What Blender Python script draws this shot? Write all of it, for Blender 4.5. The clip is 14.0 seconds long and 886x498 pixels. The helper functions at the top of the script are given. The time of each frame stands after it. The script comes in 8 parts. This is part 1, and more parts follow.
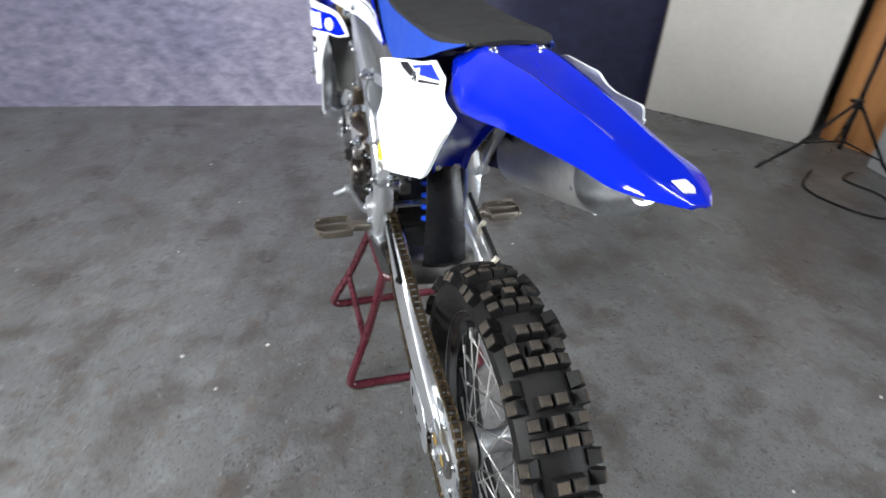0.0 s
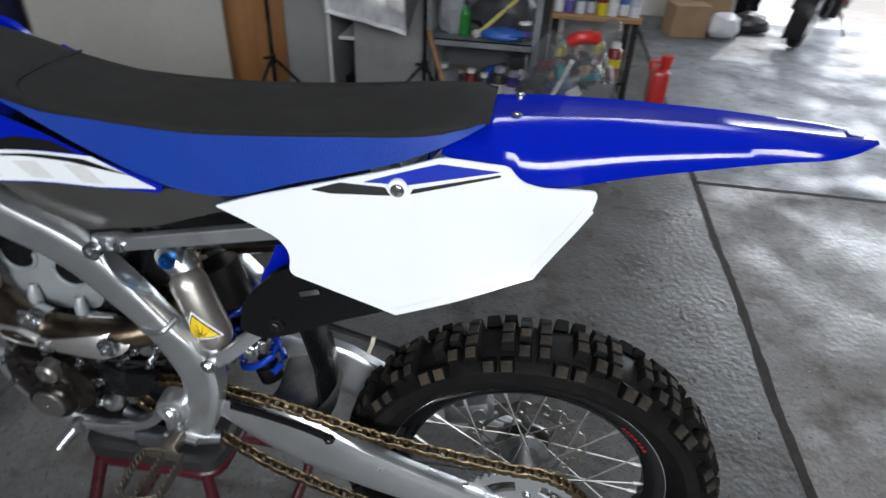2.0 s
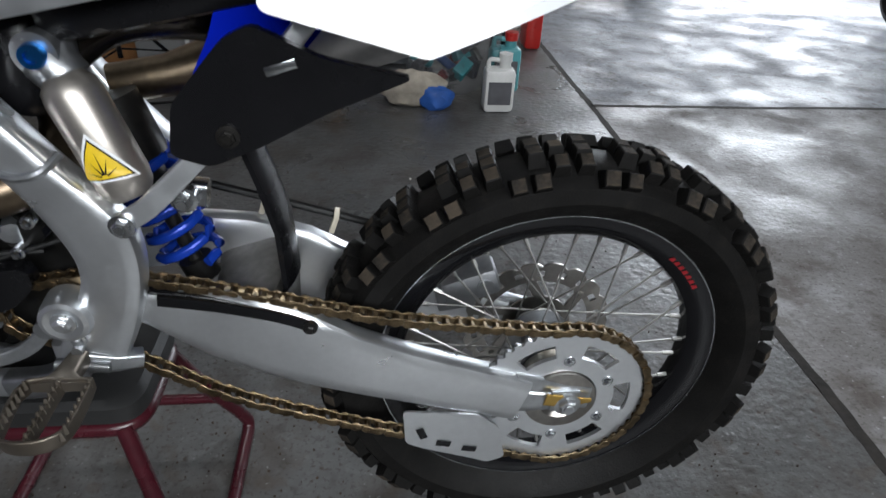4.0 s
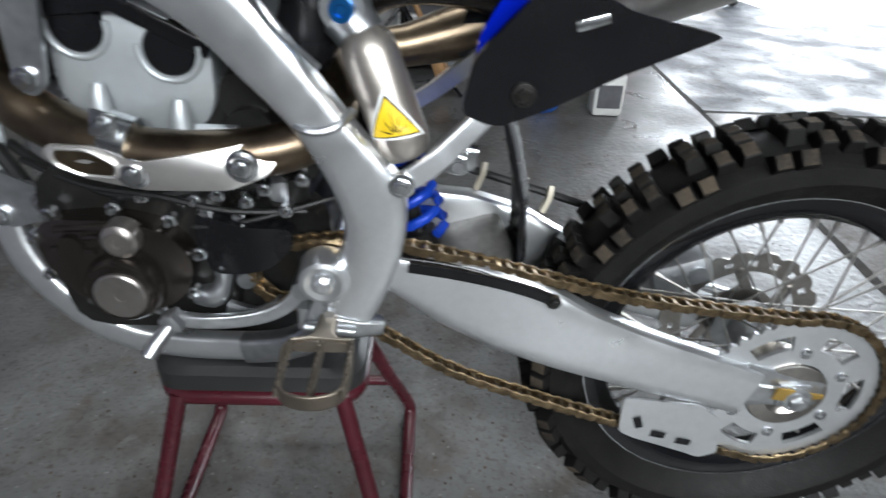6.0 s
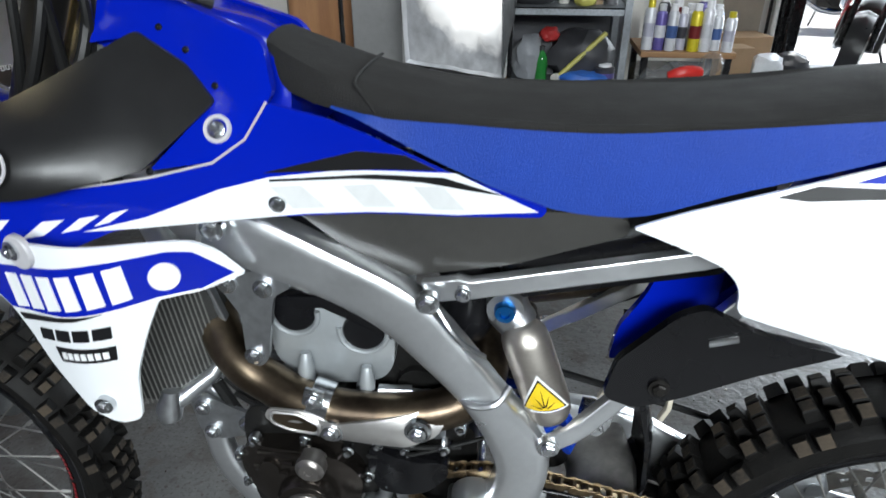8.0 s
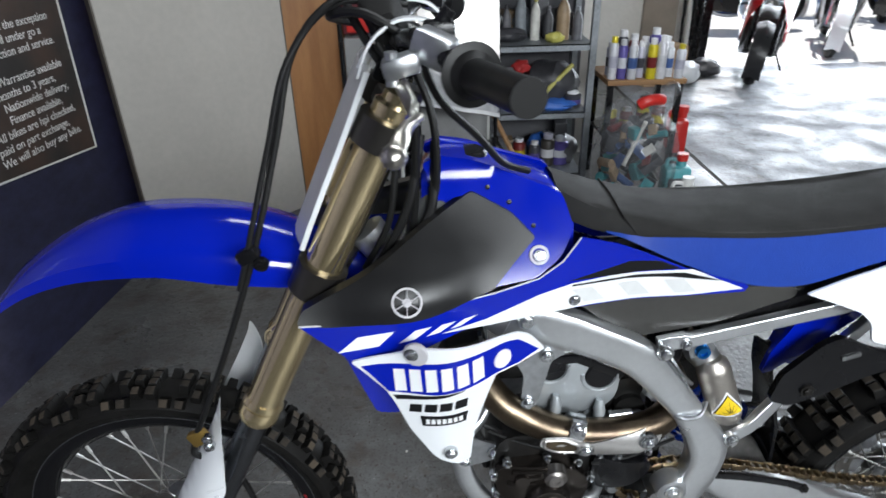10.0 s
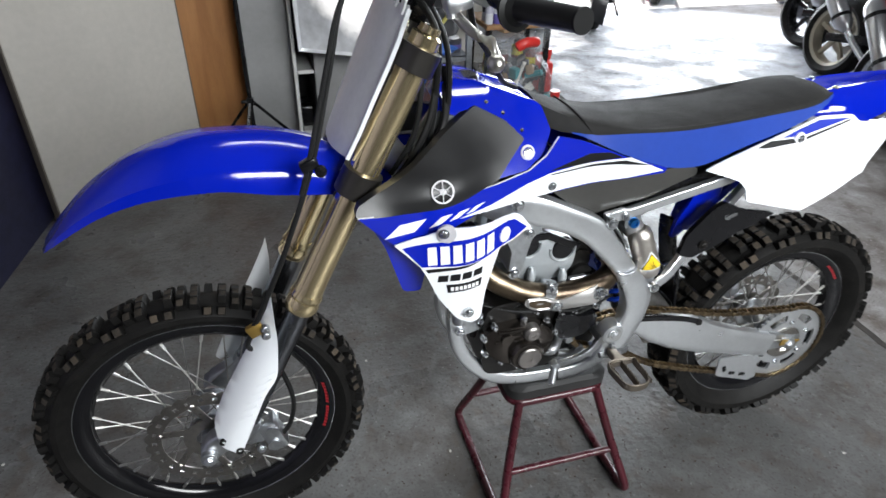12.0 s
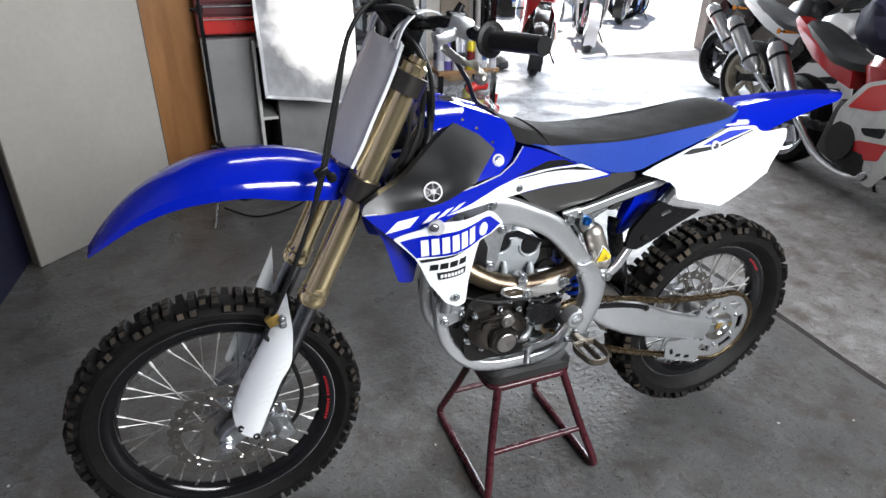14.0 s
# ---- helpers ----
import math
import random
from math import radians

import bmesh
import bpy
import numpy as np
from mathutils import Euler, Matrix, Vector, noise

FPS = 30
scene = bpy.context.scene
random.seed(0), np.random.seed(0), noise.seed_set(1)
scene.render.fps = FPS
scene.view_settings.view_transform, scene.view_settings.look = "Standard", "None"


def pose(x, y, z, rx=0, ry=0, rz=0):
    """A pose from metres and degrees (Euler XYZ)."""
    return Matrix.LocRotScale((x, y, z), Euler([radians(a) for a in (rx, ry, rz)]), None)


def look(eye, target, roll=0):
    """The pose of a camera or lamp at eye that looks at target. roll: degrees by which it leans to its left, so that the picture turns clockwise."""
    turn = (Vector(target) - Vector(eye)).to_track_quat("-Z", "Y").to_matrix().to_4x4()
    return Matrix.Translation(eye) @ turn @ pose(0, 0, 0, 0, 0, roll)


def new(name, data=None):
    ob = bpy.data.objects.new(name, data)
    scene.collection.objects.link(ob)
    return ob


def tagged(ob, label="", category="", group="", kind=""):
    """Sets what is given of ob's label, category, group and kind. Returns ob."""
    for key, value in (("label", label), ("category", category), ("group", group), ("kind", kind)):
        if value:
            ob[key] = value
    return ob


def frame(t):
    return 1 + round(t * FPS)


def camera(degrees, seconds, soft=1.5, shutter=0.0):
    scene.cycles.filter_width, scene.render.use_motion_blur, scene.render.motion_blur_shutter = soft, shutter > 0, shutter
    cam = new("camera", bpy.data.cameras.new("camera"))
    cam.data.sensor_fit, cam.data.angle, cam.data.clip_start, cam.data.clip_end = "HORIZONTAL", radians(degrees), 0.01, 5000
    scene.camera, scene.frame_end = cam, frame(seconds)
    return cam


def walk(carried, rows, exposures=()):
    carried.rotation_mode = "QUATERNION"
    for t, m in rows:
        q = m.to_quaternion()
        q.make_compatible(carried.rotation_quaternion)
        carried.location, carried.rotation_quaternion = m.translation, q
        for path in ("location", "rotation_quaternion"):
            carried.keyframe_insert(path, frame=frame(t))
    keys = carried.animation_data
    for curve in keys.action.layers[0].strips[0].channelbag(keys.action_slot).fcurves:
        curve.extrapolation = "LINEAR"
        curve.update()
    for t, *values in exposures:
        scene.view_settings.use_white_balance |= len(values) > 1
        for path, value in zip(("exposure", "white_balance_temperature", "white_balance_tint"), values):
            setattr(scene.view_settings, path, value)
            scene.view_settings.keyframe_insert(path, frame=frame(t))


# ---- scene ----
cam = camera(70.56, 14.0, shutter=0.4)
PATH = [
    (0, (-0.704, 0.331, 1.296), (0.876, -0.151, 0.167), 3.14),
    (0.5, (-0.552, 0.488, 1.310), (0.859, -0.393, 0.200), 2.37),
    (1, (-0.324, 0.660, 1.337), (0.741, -0.632, 0.243), 2.38),
    (1.5, (-0.124, 0.741, 1.333), (0.512, -0.787, 0.210), 2.54),
    (2, (0.069, 0.753, 1.331), (0.294, -0.889, 0.212), 2.43),
    (2.5, (0.236, 0.777, 1.311), (0.113, -0.919, 0.258), 2.47),
    (3, (0.266, 0.744, 1.179), (0.009, -0.948, 0.144), 3.20),
    (3.2, (0.248, 0.730, 1.128), (0.011, -0.938, 0.049), 3.31),
    (5.3, (0.302, 0.662, 0.874), (0.111, -1.005, -0.213), 2.96),
    (5.5, (0.356, 0.675, 0.883), (0.166, -1.007, -0.183), 2.62),
    (6, (0.479, 0.685, 0.915), (0.430, -1.012, -0.143), 2.35),
    (6.5, (0.572, 0.693, 0.930), (0.685, -1.032, -0.076), 1.46),
    (7, (0.609, 0.688, 0.990), (0.826, -1.057, 0.037), 1.16),
    (7.5, (0.599, 0.674, 1.085), (0.865, -1.076, 0.154), 0.59),
    (8, (0.560, 0.667, 1.189), (0.779, -1.078, 0.238), -0.23),
    (8.5, (0.561, 0.706, 1.271), (0.719, -1.021, 0.275), -0.02),
    (9, (0.696, 0.797, 1.361), (0.841, -0.970, 0.434), -1.17),
    (9.2, (0.751, 0.823, 1.388), (0.896, -0.952, 0.477), -1.28),
    (11.3, (1.292, 0.992, 1.465), (0.859, -0.645, 0.401), -0.13),
    (11.5, (1.282, 1.029, 1.472), (0.872, -0.615, 0.409), -0.34),
    (12, (1.309, 1.097, 1.481), (0.820, -0.510, 0.397), 1.41),
    (12.5, (1.370, 1.180, 1.488), (0.782, -0.408, 0.423), 1.23),
    (13, (1.426, 1.244, 1.493), (0.772, -0.368, 0.506), 1.61),
    (13.5, (1.450, 1.277, 1.490), (0.793, -0.348, 0.526), 1.70),
    (14, (1.464, 1.304, 1.492), (0.800, -0.328, 0.546), 1.32),
]
walk(cam, [(t, look(eye, target, roll)) for t, eye, target, roll in PATH],
     [(0, 1.0, 6450, 10), (0.5, 0.76, 6400, 10), (1, 0.36, 6400, 10), (2, -0.36, 6350, 10), (2.5, -0.60, 6350, 10), (3.2, -0.80, 6350, 10), (5.3, 0.24, 6400, 10), (6.5, 0.25, 6350, 7), (7.5, 0.15, 6300, 6),
      (9, 0.03, 6250, 8), (11.5, 0.25, 6450, 9), (12.5, 0.4, 6500, 10), (14, 0.4, 6500, 11)])

# ---- world and light ----
world = bpy.data.worlds.new("world")
scene.world = world
world.use_nodes = True
_wn, _wl = world.node_tree.nodes, world.node_tree.links
_sky = _wn.new("ShaderNodeTexSky")
_sky.sky_type = "NISHITA"
_sky.sun_disc = False
_sky.sun_elevation, _sky.sun_rotation = radians(38), radians(200)
_wl.new(_sky.outputs[0], _wn["Background"].inputs[0])
_wn["Background"].inputs[1].default_value = 0.15


def lamp(name, kind, m, energy, color=(1, 1, 1), size=1.0, size_y=None):
    data = bpy.data.lights.new(name, kind)
    data.energy, data.color = energy, color
    if kind == "AREA":
        data.shape, data.size, data.size_y = "RECTANGLE", size, size_y or size
    ob = new(name, data)
    ob.matrix_world = m
    return ob


_sun = lamp("sun", "SUN", look((-6, -14, 12), (-3, -8, 0)), 5.0, (1.0, 0.96, 0.9))
_sun.data.angle = radians(0.6)
# daylight through the garage door, an added side fill, and an unseen roof tube
lamp("door_daylight", "AREA", look((-3.3, -5.1, 1.35), (0.3, 0.0, 0.6)), 250, (0.88, 0.94, 1.0), 3.0, 2.3)
# added fill to brighten the bike's near side; no known lamp stands here
_side_fill = lamp("tube_light_a", "AREA", look((-0.55, 3.2, 2.35), (0.15, -0.1, 0.6)), 96, (0.95, 0.98, 1.0), 3.0, 0.9)
_side_fill.data.spread = radians(115)
lamp("tube_light_b", "AREA", look((0.2, -0.8, 3.2), (0.3, -0.3, 0)), 34, (0.95, 0.98, 1.0), 2.4, 0.3)
scene.view_settings.exposure = 0.0

# ---- materials ----
def surf(name, col, rough=0.5, metal=0.0, var=0.12, scale=6.0, fine=0.05, bump=0.0, bscale=120.0, coat=0.0, col2=None, grime=0.0, gcol=(0.12, 0.09, 0.06), stretch=None, rvar=0.1, alpha=1.0, trans=0.0, spec=0.5, byob=0.0):
    m = bpy.data.materials.new(name)
    m.use_nodes = True
    nt = m.node_tree
    N, L = nt.nodes, nt.links
    bsdf = N["Principled BSDF"]
    tc = N.new("ShaderNodeTexCoord")
    vec = tc.outputs["Object"]
    if stretch:
        mp = N.new("ShaderNodeMapping")
        mp.inputs["Scale"].default_value = stretch
        L.new(vec, mp.inputs[0])
        vec = mp.outputs[0]

    def tex(sc, det=4.0):
        n = N.new("ShaderNodeTexNoise")
        n.inputs["Scale"].default_value, n.inputs["Detail"].default_value = sc, det
        L.new(vec, n.inputs["Vector"])
        return n.outputs["Fac"]

    def ramp(fac, a, b, ca, cb):
        r = N.new("ShaderNodeValToRGB")
        r.color_ramp.elements[0].position, r.color_ramp.elements[1].position = a, b
        r.color_ramp.elements[0].color, r.color_ramp.elements[1].color = (*ca, 1), (*cb, 1)
        L.new(fac, r.inputs[0])
        return r.outputs[0]

    def mix(kind, fac, a, b):
        x = N.new("ShaderNodeMixRGB")
        x.blend_type = kind
        for s, v in zip(x.inputs, (fac, a, b)):
            if isinstance(v, (int, float)):
                s.default_value = v
            elif isinstance(v, tuple):
                s.default_value = (*v, 1)
            else:
                L.new(v, s)
        return x.outputs[0]

    c2 = col2 or tuple(max(0.0, c * (1 - var)) for c in col)
    c1 = col if col2 else tuple(min(1.0, c * (1 + var * 0.5)) for c in col)
    big = tex(scale)
    out = ramp(big, 0.35, 0.65, c1, c2)
    if fine:
        out = mix("MULTIPLY", 1.0, out, ramp(tex(scale * 14, 6), 0.3, 0.7, (1 - fine * 1.4,) * 3, (1.0, 1.0, 1.0)))
    if grime:
        out = mix("MIX", ramp(tex(scale * 2.7, 8), 0.62 - grime * 0.3, 0.75, (0, 0, 0), (grime, grime, grime)), out, gcol)
    if byob:
        info = N.new("ShaderNodeObjectInfo")
        out = mix("MIX", ramp(info.outputs["Random"], 0.6, 1.0, (0, 0, 0), (0.55 * byob,) * 3), out, gcol)
    L.new(out, bsdf.inputs["Base Color"])
    rr = ramp(tex(scale * 3.1, 5), 0.3, 0.7, (max(0.02, rough - rvar * rough),) * 3, (min(1, rough + rvar * rough),) * 3)
    L.new(rr, bsdf.inputs["Roughness"])
    bsdf.inputs["Metallic"].default_value = metal
    bsdf.inputs["Specular IOR Level"].default_value = spec
    bsdf.inputs["Coat Weight"].default_value = coat
    bsdf.inputs["Coat Roughness"].default_value = 0.06
    bsdf.inputs["Alpha"].default_value = alpha
    bsdf.inputs["Transmission Weight"].default_value = trans
    if bump:
        b = N.new("ShaderNodeBump")
        b.inputs["Strength"].default_value = bump
        b.inputs["Distance"].default_value = 0.002
        L.new(tex(bscale, 3), b.inputs["Height"])
        L.new(b.outputs[0], bsdf.inputs["Normal"])
    return m


def glow(name, col, strength):
    m = bpy.data.materials.new(name)
    m.use_nodes = True
    b = m.node_tree.nodes["Principled BSDF"]
    b.inputs["Base Color"].default_value = (*col, 1)
    b.inputs["Emission Color"].default_value = (*col, 1)
    b.inputs["Emission Strength"].default_value = strength
    return m


BLUE = surf("blue_plastic", (0.0016, 0.0110, 0.35), 0.12, var=0.05, fine=0.0, spec=0.5, rvar=0.3)
SEATBLUE = surf("blue_vinyl", (0.008, 0.042, 0.29), 0.55, spec=0.3, var=0.08, bump=0.3, bscale=500)
SEATBLACK = surf("black_grip_vinyl", (0.016, 0.0155, 0.015), 0.75, spec=0.22, var=0.15, bump=0.6, bscale=700)
WHITE = surf("white_plastic", (0.78, 0.80, 0.82), 0.16, var=0.02, fine=0.0, rvar=0.3)
STICKER = surf("white_sticker", (0.85, 0.86, 0.87), 0.25, var=0.02, fine=0.0)
BLACKP = surf("black_plastic", (0.006, 0.006, 0.007), 0.27, spec=0.3, var=0.2, fine=0.1, bump=0.06, bscale=500)
BLACKS = surf("satin_black_sticker", (0.010, 0.010, 0.011), 0.4, var=0.1, spec=0.2)
GREYP = surf("grey_plastic", (0.050, 0.049, 0.046), 0.20, var=0.15, bump=0.12, bscale=500, rvar=0.3)
ALU = surf("brushed_aluminium", (0.76, 0.78, 0.80), 0.34, 0.92, var=0.05, fine=0.04, scale=7, rvar=0.2, bump=0.03, bscale=260)
CAST = surf("cast_aluminium", (0.56, 0.58, 0.60), 0.34, 0.95, var=0.2, fine=0.15, bump=0.12, bscale=500, grime=0.22, gcol=(0.2, 0.19, 0.18))
HEADC = surf("grey_cast_cover", (0.40, 0.425, 0.44), 0.42, 0.5, var=0.08, bump=0.08, bscale=600, grime=0.12, gcol=(0.2, 0.2, 0.2))
STEEL = surf("zinc_steel", (0.66, 0.68, 0.70), 0.24, 1.0, var=0.12, fine=0.1)
DARKSTEEL = surf("dark_steel", (0.035, 0.034, 0.033), 0.38, 0.75, var=0.3, fine=0.2, grime=0.3, gcol=(0.05, 0.04, 0.03))
DISCM = surf("brake_disc_steel", (0.42, 0.40, 0.37), 0.30, 1.0, var=0.2, fine=0.15, grime=0.25, gcol=(0.2, 0.17, 0.13))
MAGC = surf("magnesium_cap", (0.30, 0.28, 0.265), 0.32, 0.85, var=0.15, fine=0.1)
MAG = surf("magnesium_cover", (0.085, 0.074, 0.066), 0.20, 0.9, var=0.25, fine=0.12, bump=0.15, bscale=250)
TITAN = surf("exhaust_header_steel", (0.30, 0.235, 0.16), 0.34, 1.0, var=0.2, scale=9, col2=(0.10, 0.075, 0.055), fine=0.15)
SHIELD = surf("heat_shield_aluminium", (0.74, 0.72, 0.70), 0.33, 0.9, var=0.08)
SHOCKM = surf("shock_reservoir_metal", (0.56, 0.52, 0.47), 0.36, 0.9, var=0.08, stretch=(1, 1, 4))
MUFF = surf("muffler_aluminium", (0.70, 0.69, 0.67), 0.42, 0.75, var=0.14, fine=0.1, grime=0.2, gcol=(0.4, 0.37, 0.33))
GOLD = surf("gold_fork_anodising", (0.84, 0.69, 0.41), 0.18, 0.93, var=0.06, fine=0.0, scale=2)
GOLDD = surf("dark_fork_clamp", (0.07, 0.065, 0.06), 0.35, 0.8, var=0.2)
CHROME = surf("fork_inner_tube", (0.23, 0.24, 0.26), 0.25, 1.0, var=0.1)
CHAINM = surf("bronze_chain", (0.25, 0.185, 0.11), 0.32, 0.95, var=0.5, scale=60, fine=0.3, grime=0.5, gcol=(0.025, 0.018, 0.011))
SPOKEM = surf("dull_spoke_steel", (0.50, 0.49, 0.47), 0.48, 1.0, var=0.2)
DULLC = surf("grimy_casting", (0.30, 0.29, 0.275), 0.5, 0.7, var=0.3, fine=0.2, bump=0.15, bscale=300, grime=0.4, gcol=(0.09, 0.075, 0.06))
COVERP = surf("satin_black_cover", (0.011, 0.011, 0.0115), 0.36, spec=0.5, var=0.2, fine=0.1, bump=0.1, bscale=500)
RUBBER = surf("worn_tyre_rubber", (0.009, 0.0085, 0.008), 0.55, spec=0.16, var=0.3, scale=20, fine=0.25, bump=0.3, bscale=300, grime=0.16, gcol=(0.035, 0.029, 0.023))
KNOB = surf("scuffed_knob_rubber", (0.030, 0.026, 0.022), 0.85, spec=0.15, var=0.4, scale=30, fine=0.3, bump=0.5, bscale=400, grime=0.55, gcol=(0.12, 0.093, 0.066), byob=0.7)
RIMM = surf("black_rim", (0.006, 0.006, 0.007), 0.13, 0.0, var=0.2, rvar=0.3, spec=0.35)
RUBBLK = surf("black_rubber_hose", (0.010, 0.010, 0.010), 0.45, var=0.2, spec=0.25)
SPRING = surf("blue_spring", (0.01, 0.05, 0.42), 0.25, 0.3, var=0.1)
BLUEANO = surf("blue_anodised", (0.03, 0.22, 0.62), 0.3, 1.0)
RED = surf("red_sticker", (0.30, 0.012, 0.018), 0.4)
YELLOW = surf("yellow_warning_sticker", (0.80, 0.55, 0.02), 0.4, var=0.08, scale=60)
MAROON = surf("maroon_painted_steel", (0.060, 0.008, 0.014), 0.28, var=0.25, fine=0.2, grime=0.2, gcol=(0.10, 0.05, 0.05))
RADM = surf("radiator_fins", (0.05, 0.05, 0.048), 0.5, 0.5, var=0.2, fine=0.2)
BRASS = surf("brass_bracket", (0.55, 0.36, 0.10), 0.4, 0.9, var=0.2)
PALEGREY = surf("pale_grey_plate", (0.50, 0.49, 0.51), 0.4, var=0.04)
PATCHG = surf("faint_silver_print", (0.66, 0.67, 0.67), 0.25, var=0.03)
PRINTB = surf("blue_print", (0.004, 0.022, 0.36), 0.5, var=0.03, spec=0.2)
FLUID = surf("milky_plastic", (0.55, 0.50, 0.40), 0.4, var=0.1)

# ---- mesh tools ----
SHIFT = [0.0, 0.0, 0.0]


def obj(name, bm, material, parent=None, label="", smooth=True, sharp=35.0):
    if any(SHIFT):
        bmesh.ops.translate(bm, vec=SHIFT, verts=bm.verts)
    bmesh.ops.recalc_face_normals(bm, faces=bm.faces)
    me = bpy.data.meshes.new(name)
    bm.to_mesh(me)
    bm.free()
    mats = material if isinstance(material, (list, tuple)) else [material]
    for x in mats:
        me.materials.append(x)
    if smooth:
        me.polygons.foreach_set("use_smooth", [True] * len(me.polygons))
        me.set_sharp_from_angle(angle=radians(sharp))
    ob = new(name, me)
    if parent is not None:
        ob.parent = parent
        ob.matrix_parent_inverse = parent.matrix_world.inverted()
    if label:
        ob["label"] = label
    return ob


def part(name, bm, material, parent, label="", **k):
    return obj(name, bm, material, parent, label, **k)


def again(ob, m, parent=None):
    """The same mesh once more, at another place."""
    o = new(ob.name.split(".")[0], ob.data)
    o.parent = parent or ob.parent
    o.matrix_basis = m
    if "label" in ob.keys():
        o["label"] = ob["label"]
    return o


def B():
    return bmesh.new()


def box(bm, c, s, m=None, bevel=0.0, mi=0):
    r = bmesh.ops.create_cube(bm, size=1.0)
    vs = r["verts"]
    for v in vs:
        v.co = Vector((v.co.x * s[0], v.co.y * s[1], v.co.z * s[2]))
    if bevel:
        es = list({e for v in vs for e in v.link_edges})
        q = bmesh.ops.bevel(bm, geom=es, offset=bevel, segments=2, affect="EDGES", profile=0.5)
        vs = list({v for f in q["faces"] for v in f.verts} | {v for v in vs if v.is_valid})
    t = Matrix.Translation(c) @ (m.to_4x4() if m else Matrix())
    fs = {f for v in vs for f in v.link_faces}
    for f in fs:
        f.material_index = mi
    bmesh.ops.transform(bm, matrix=t, verts=vs)
    return vs


def rotm(rx=0, ry=0, rz=0):
    return Euler([radians(a) for a in (rx, ry, rz)]).to_matrix()


def ring(bm, c, u, w, pts):
    return [bm.verts.new(Vector(c) + a * u + b * w) for a, b in pts]


def skin(bm, rings, closed=True, caps=True, loop=False, mi=0):
    n = len(rings[0])
    rr = rings + [rings[0]] if loop else rings
    for a, b in zip(rr, rr[1:]):
        for i in range(n if closed else n - 1):
            j = (i + 1) % n
            f = bm.faces.new((a[i], a[j], b[j], b[i]))
            f.material_index = mi
    if caps and closed and not loop:
        for r in (rings[0], rings[-1]):
            f = bm.faces.new(r)
            f.material_index = mi


def spline(pts, n=6):
    """A smooth line through the points."""
    P = [Vector(p) for p in pts]
    out = []
    for i in range(len(P) - 1):
        a, b, c, d = P[max(i - 1, 0)], P[i], P[i + 1], P[min(i + 2, len(P) - 1)]
        for k in range(n):
            t = k / n
            out.append(0.5 * ((2 * b) + (c - a) * t + (2 * a - 5 * b + 4 * c - d) * t * t + (3 * b - a - 3 * c + d) * t ** 3))
    return out + [P[-1]]


def tube(bm, pts, r, seg=10, flat=None, loop=False, mi=0, up=(0, 1, 0), pw=0.35):
    """A bar along the points. r: a radius, or one for each point. flat: (half width along up, half height) of a rounded box section."""
    P = [Vector(p) for p in pts]
    rr = r if isinstance(r, (list, tuple)) else [r] * len(P)
    rings = []
    for i, p in enumerate(P):
        a, b = P[i - 1] if (i or loop) else P[i], P[(i + 1) % len(P)] if (i < len(P) - 1 or loop) else P[i]
        t = (b - a).normalized()
        u = Vector(up) - t * t.dot(Vector(up))
        if u.length < 1e-3:
            u = Vector((1, 0, 0)) - t * t.x
        u.normalize()
        w = t.cross(u)
        if flat:
            fa, fb = flat[i] if isinstance(flat[0], (list, tuple)) else flat
            fa, fb = float(fa), float(fb)
            sec = []
            for k in range(16):
                q = 2 * math.pi * (k + 0.5) / 16
                cx, sx = math.cos(q), math.sin(q)
                sec.append((fa * math.copysign(abs(cx) ** pw, cx), fb * math.copysign(abs(sx) ** pw, sx)))
        else:
            sec = [(rr[i] * math.cos(2 * math.pi * k / seg), rr[i] * math.sin(2 * math.pi * k / seg)) for k in range(seg)]
        rings.append(ring(bm, p, u, w, sec))
    skin(bm, rings, loop=loop, mi=mi)


def lathe(bm, prof, c, axis=(0, 1, 0), seg=32, loop=False, mi=0):
    """Turns the profile of (radius, along the axis) round the axis through c."""
    ax = Vector(axis).normalized()
    u = ax.orthogonal().normalized()
    w = ax.cross(u)
    rings = []
    for k in range(seg):
        q = 2 * math.pi * k / seg
        d = u * math.cos(q) + w * math.sin(q)
        rings.append([bm.verts.new(Vector(c) + d * r + ax * h) for r, h in prof])
    skin(bm, rings, closed=loop, caps=False, loop=True, mi=mi)


def rod(bm, a, b, r, seg=12, mi=0, r2=None):
    tube(bm, [a, b], [r, r if r2 is None else r2], seg, mi=mi, up=(0.3, 0.9, 0.31))


def bolt(bm, c, axis=(0, 1, 0), r=0.007, h=0.006, mi=0):
    """A hexagon bolt with its washer."""
    ax = Vector(axis).normalized()
    c = Vector(c)
    tube(bm, [c - ax * h, c + ax * h * 0.3, c + ax * h * 0.35], [r * 1.45, r * 1.45, r * 1.3], 14, mi=mi, up=(0.2, 0.1, 1))
    tube(bm, [c + ax * h * 0.3, c + ax * h * 0.95, c + ax * h * 1.15], [r, r, r * 0.8], 6, mi=mi, up=(0.2, 0.1, 1))
    tube(bm, [c + ax * h * 1.1, c + ax * h * 1.3], [r * 0.62, r * 0.5], 10, mi=mi, up=(0.2, 0.1, 1))


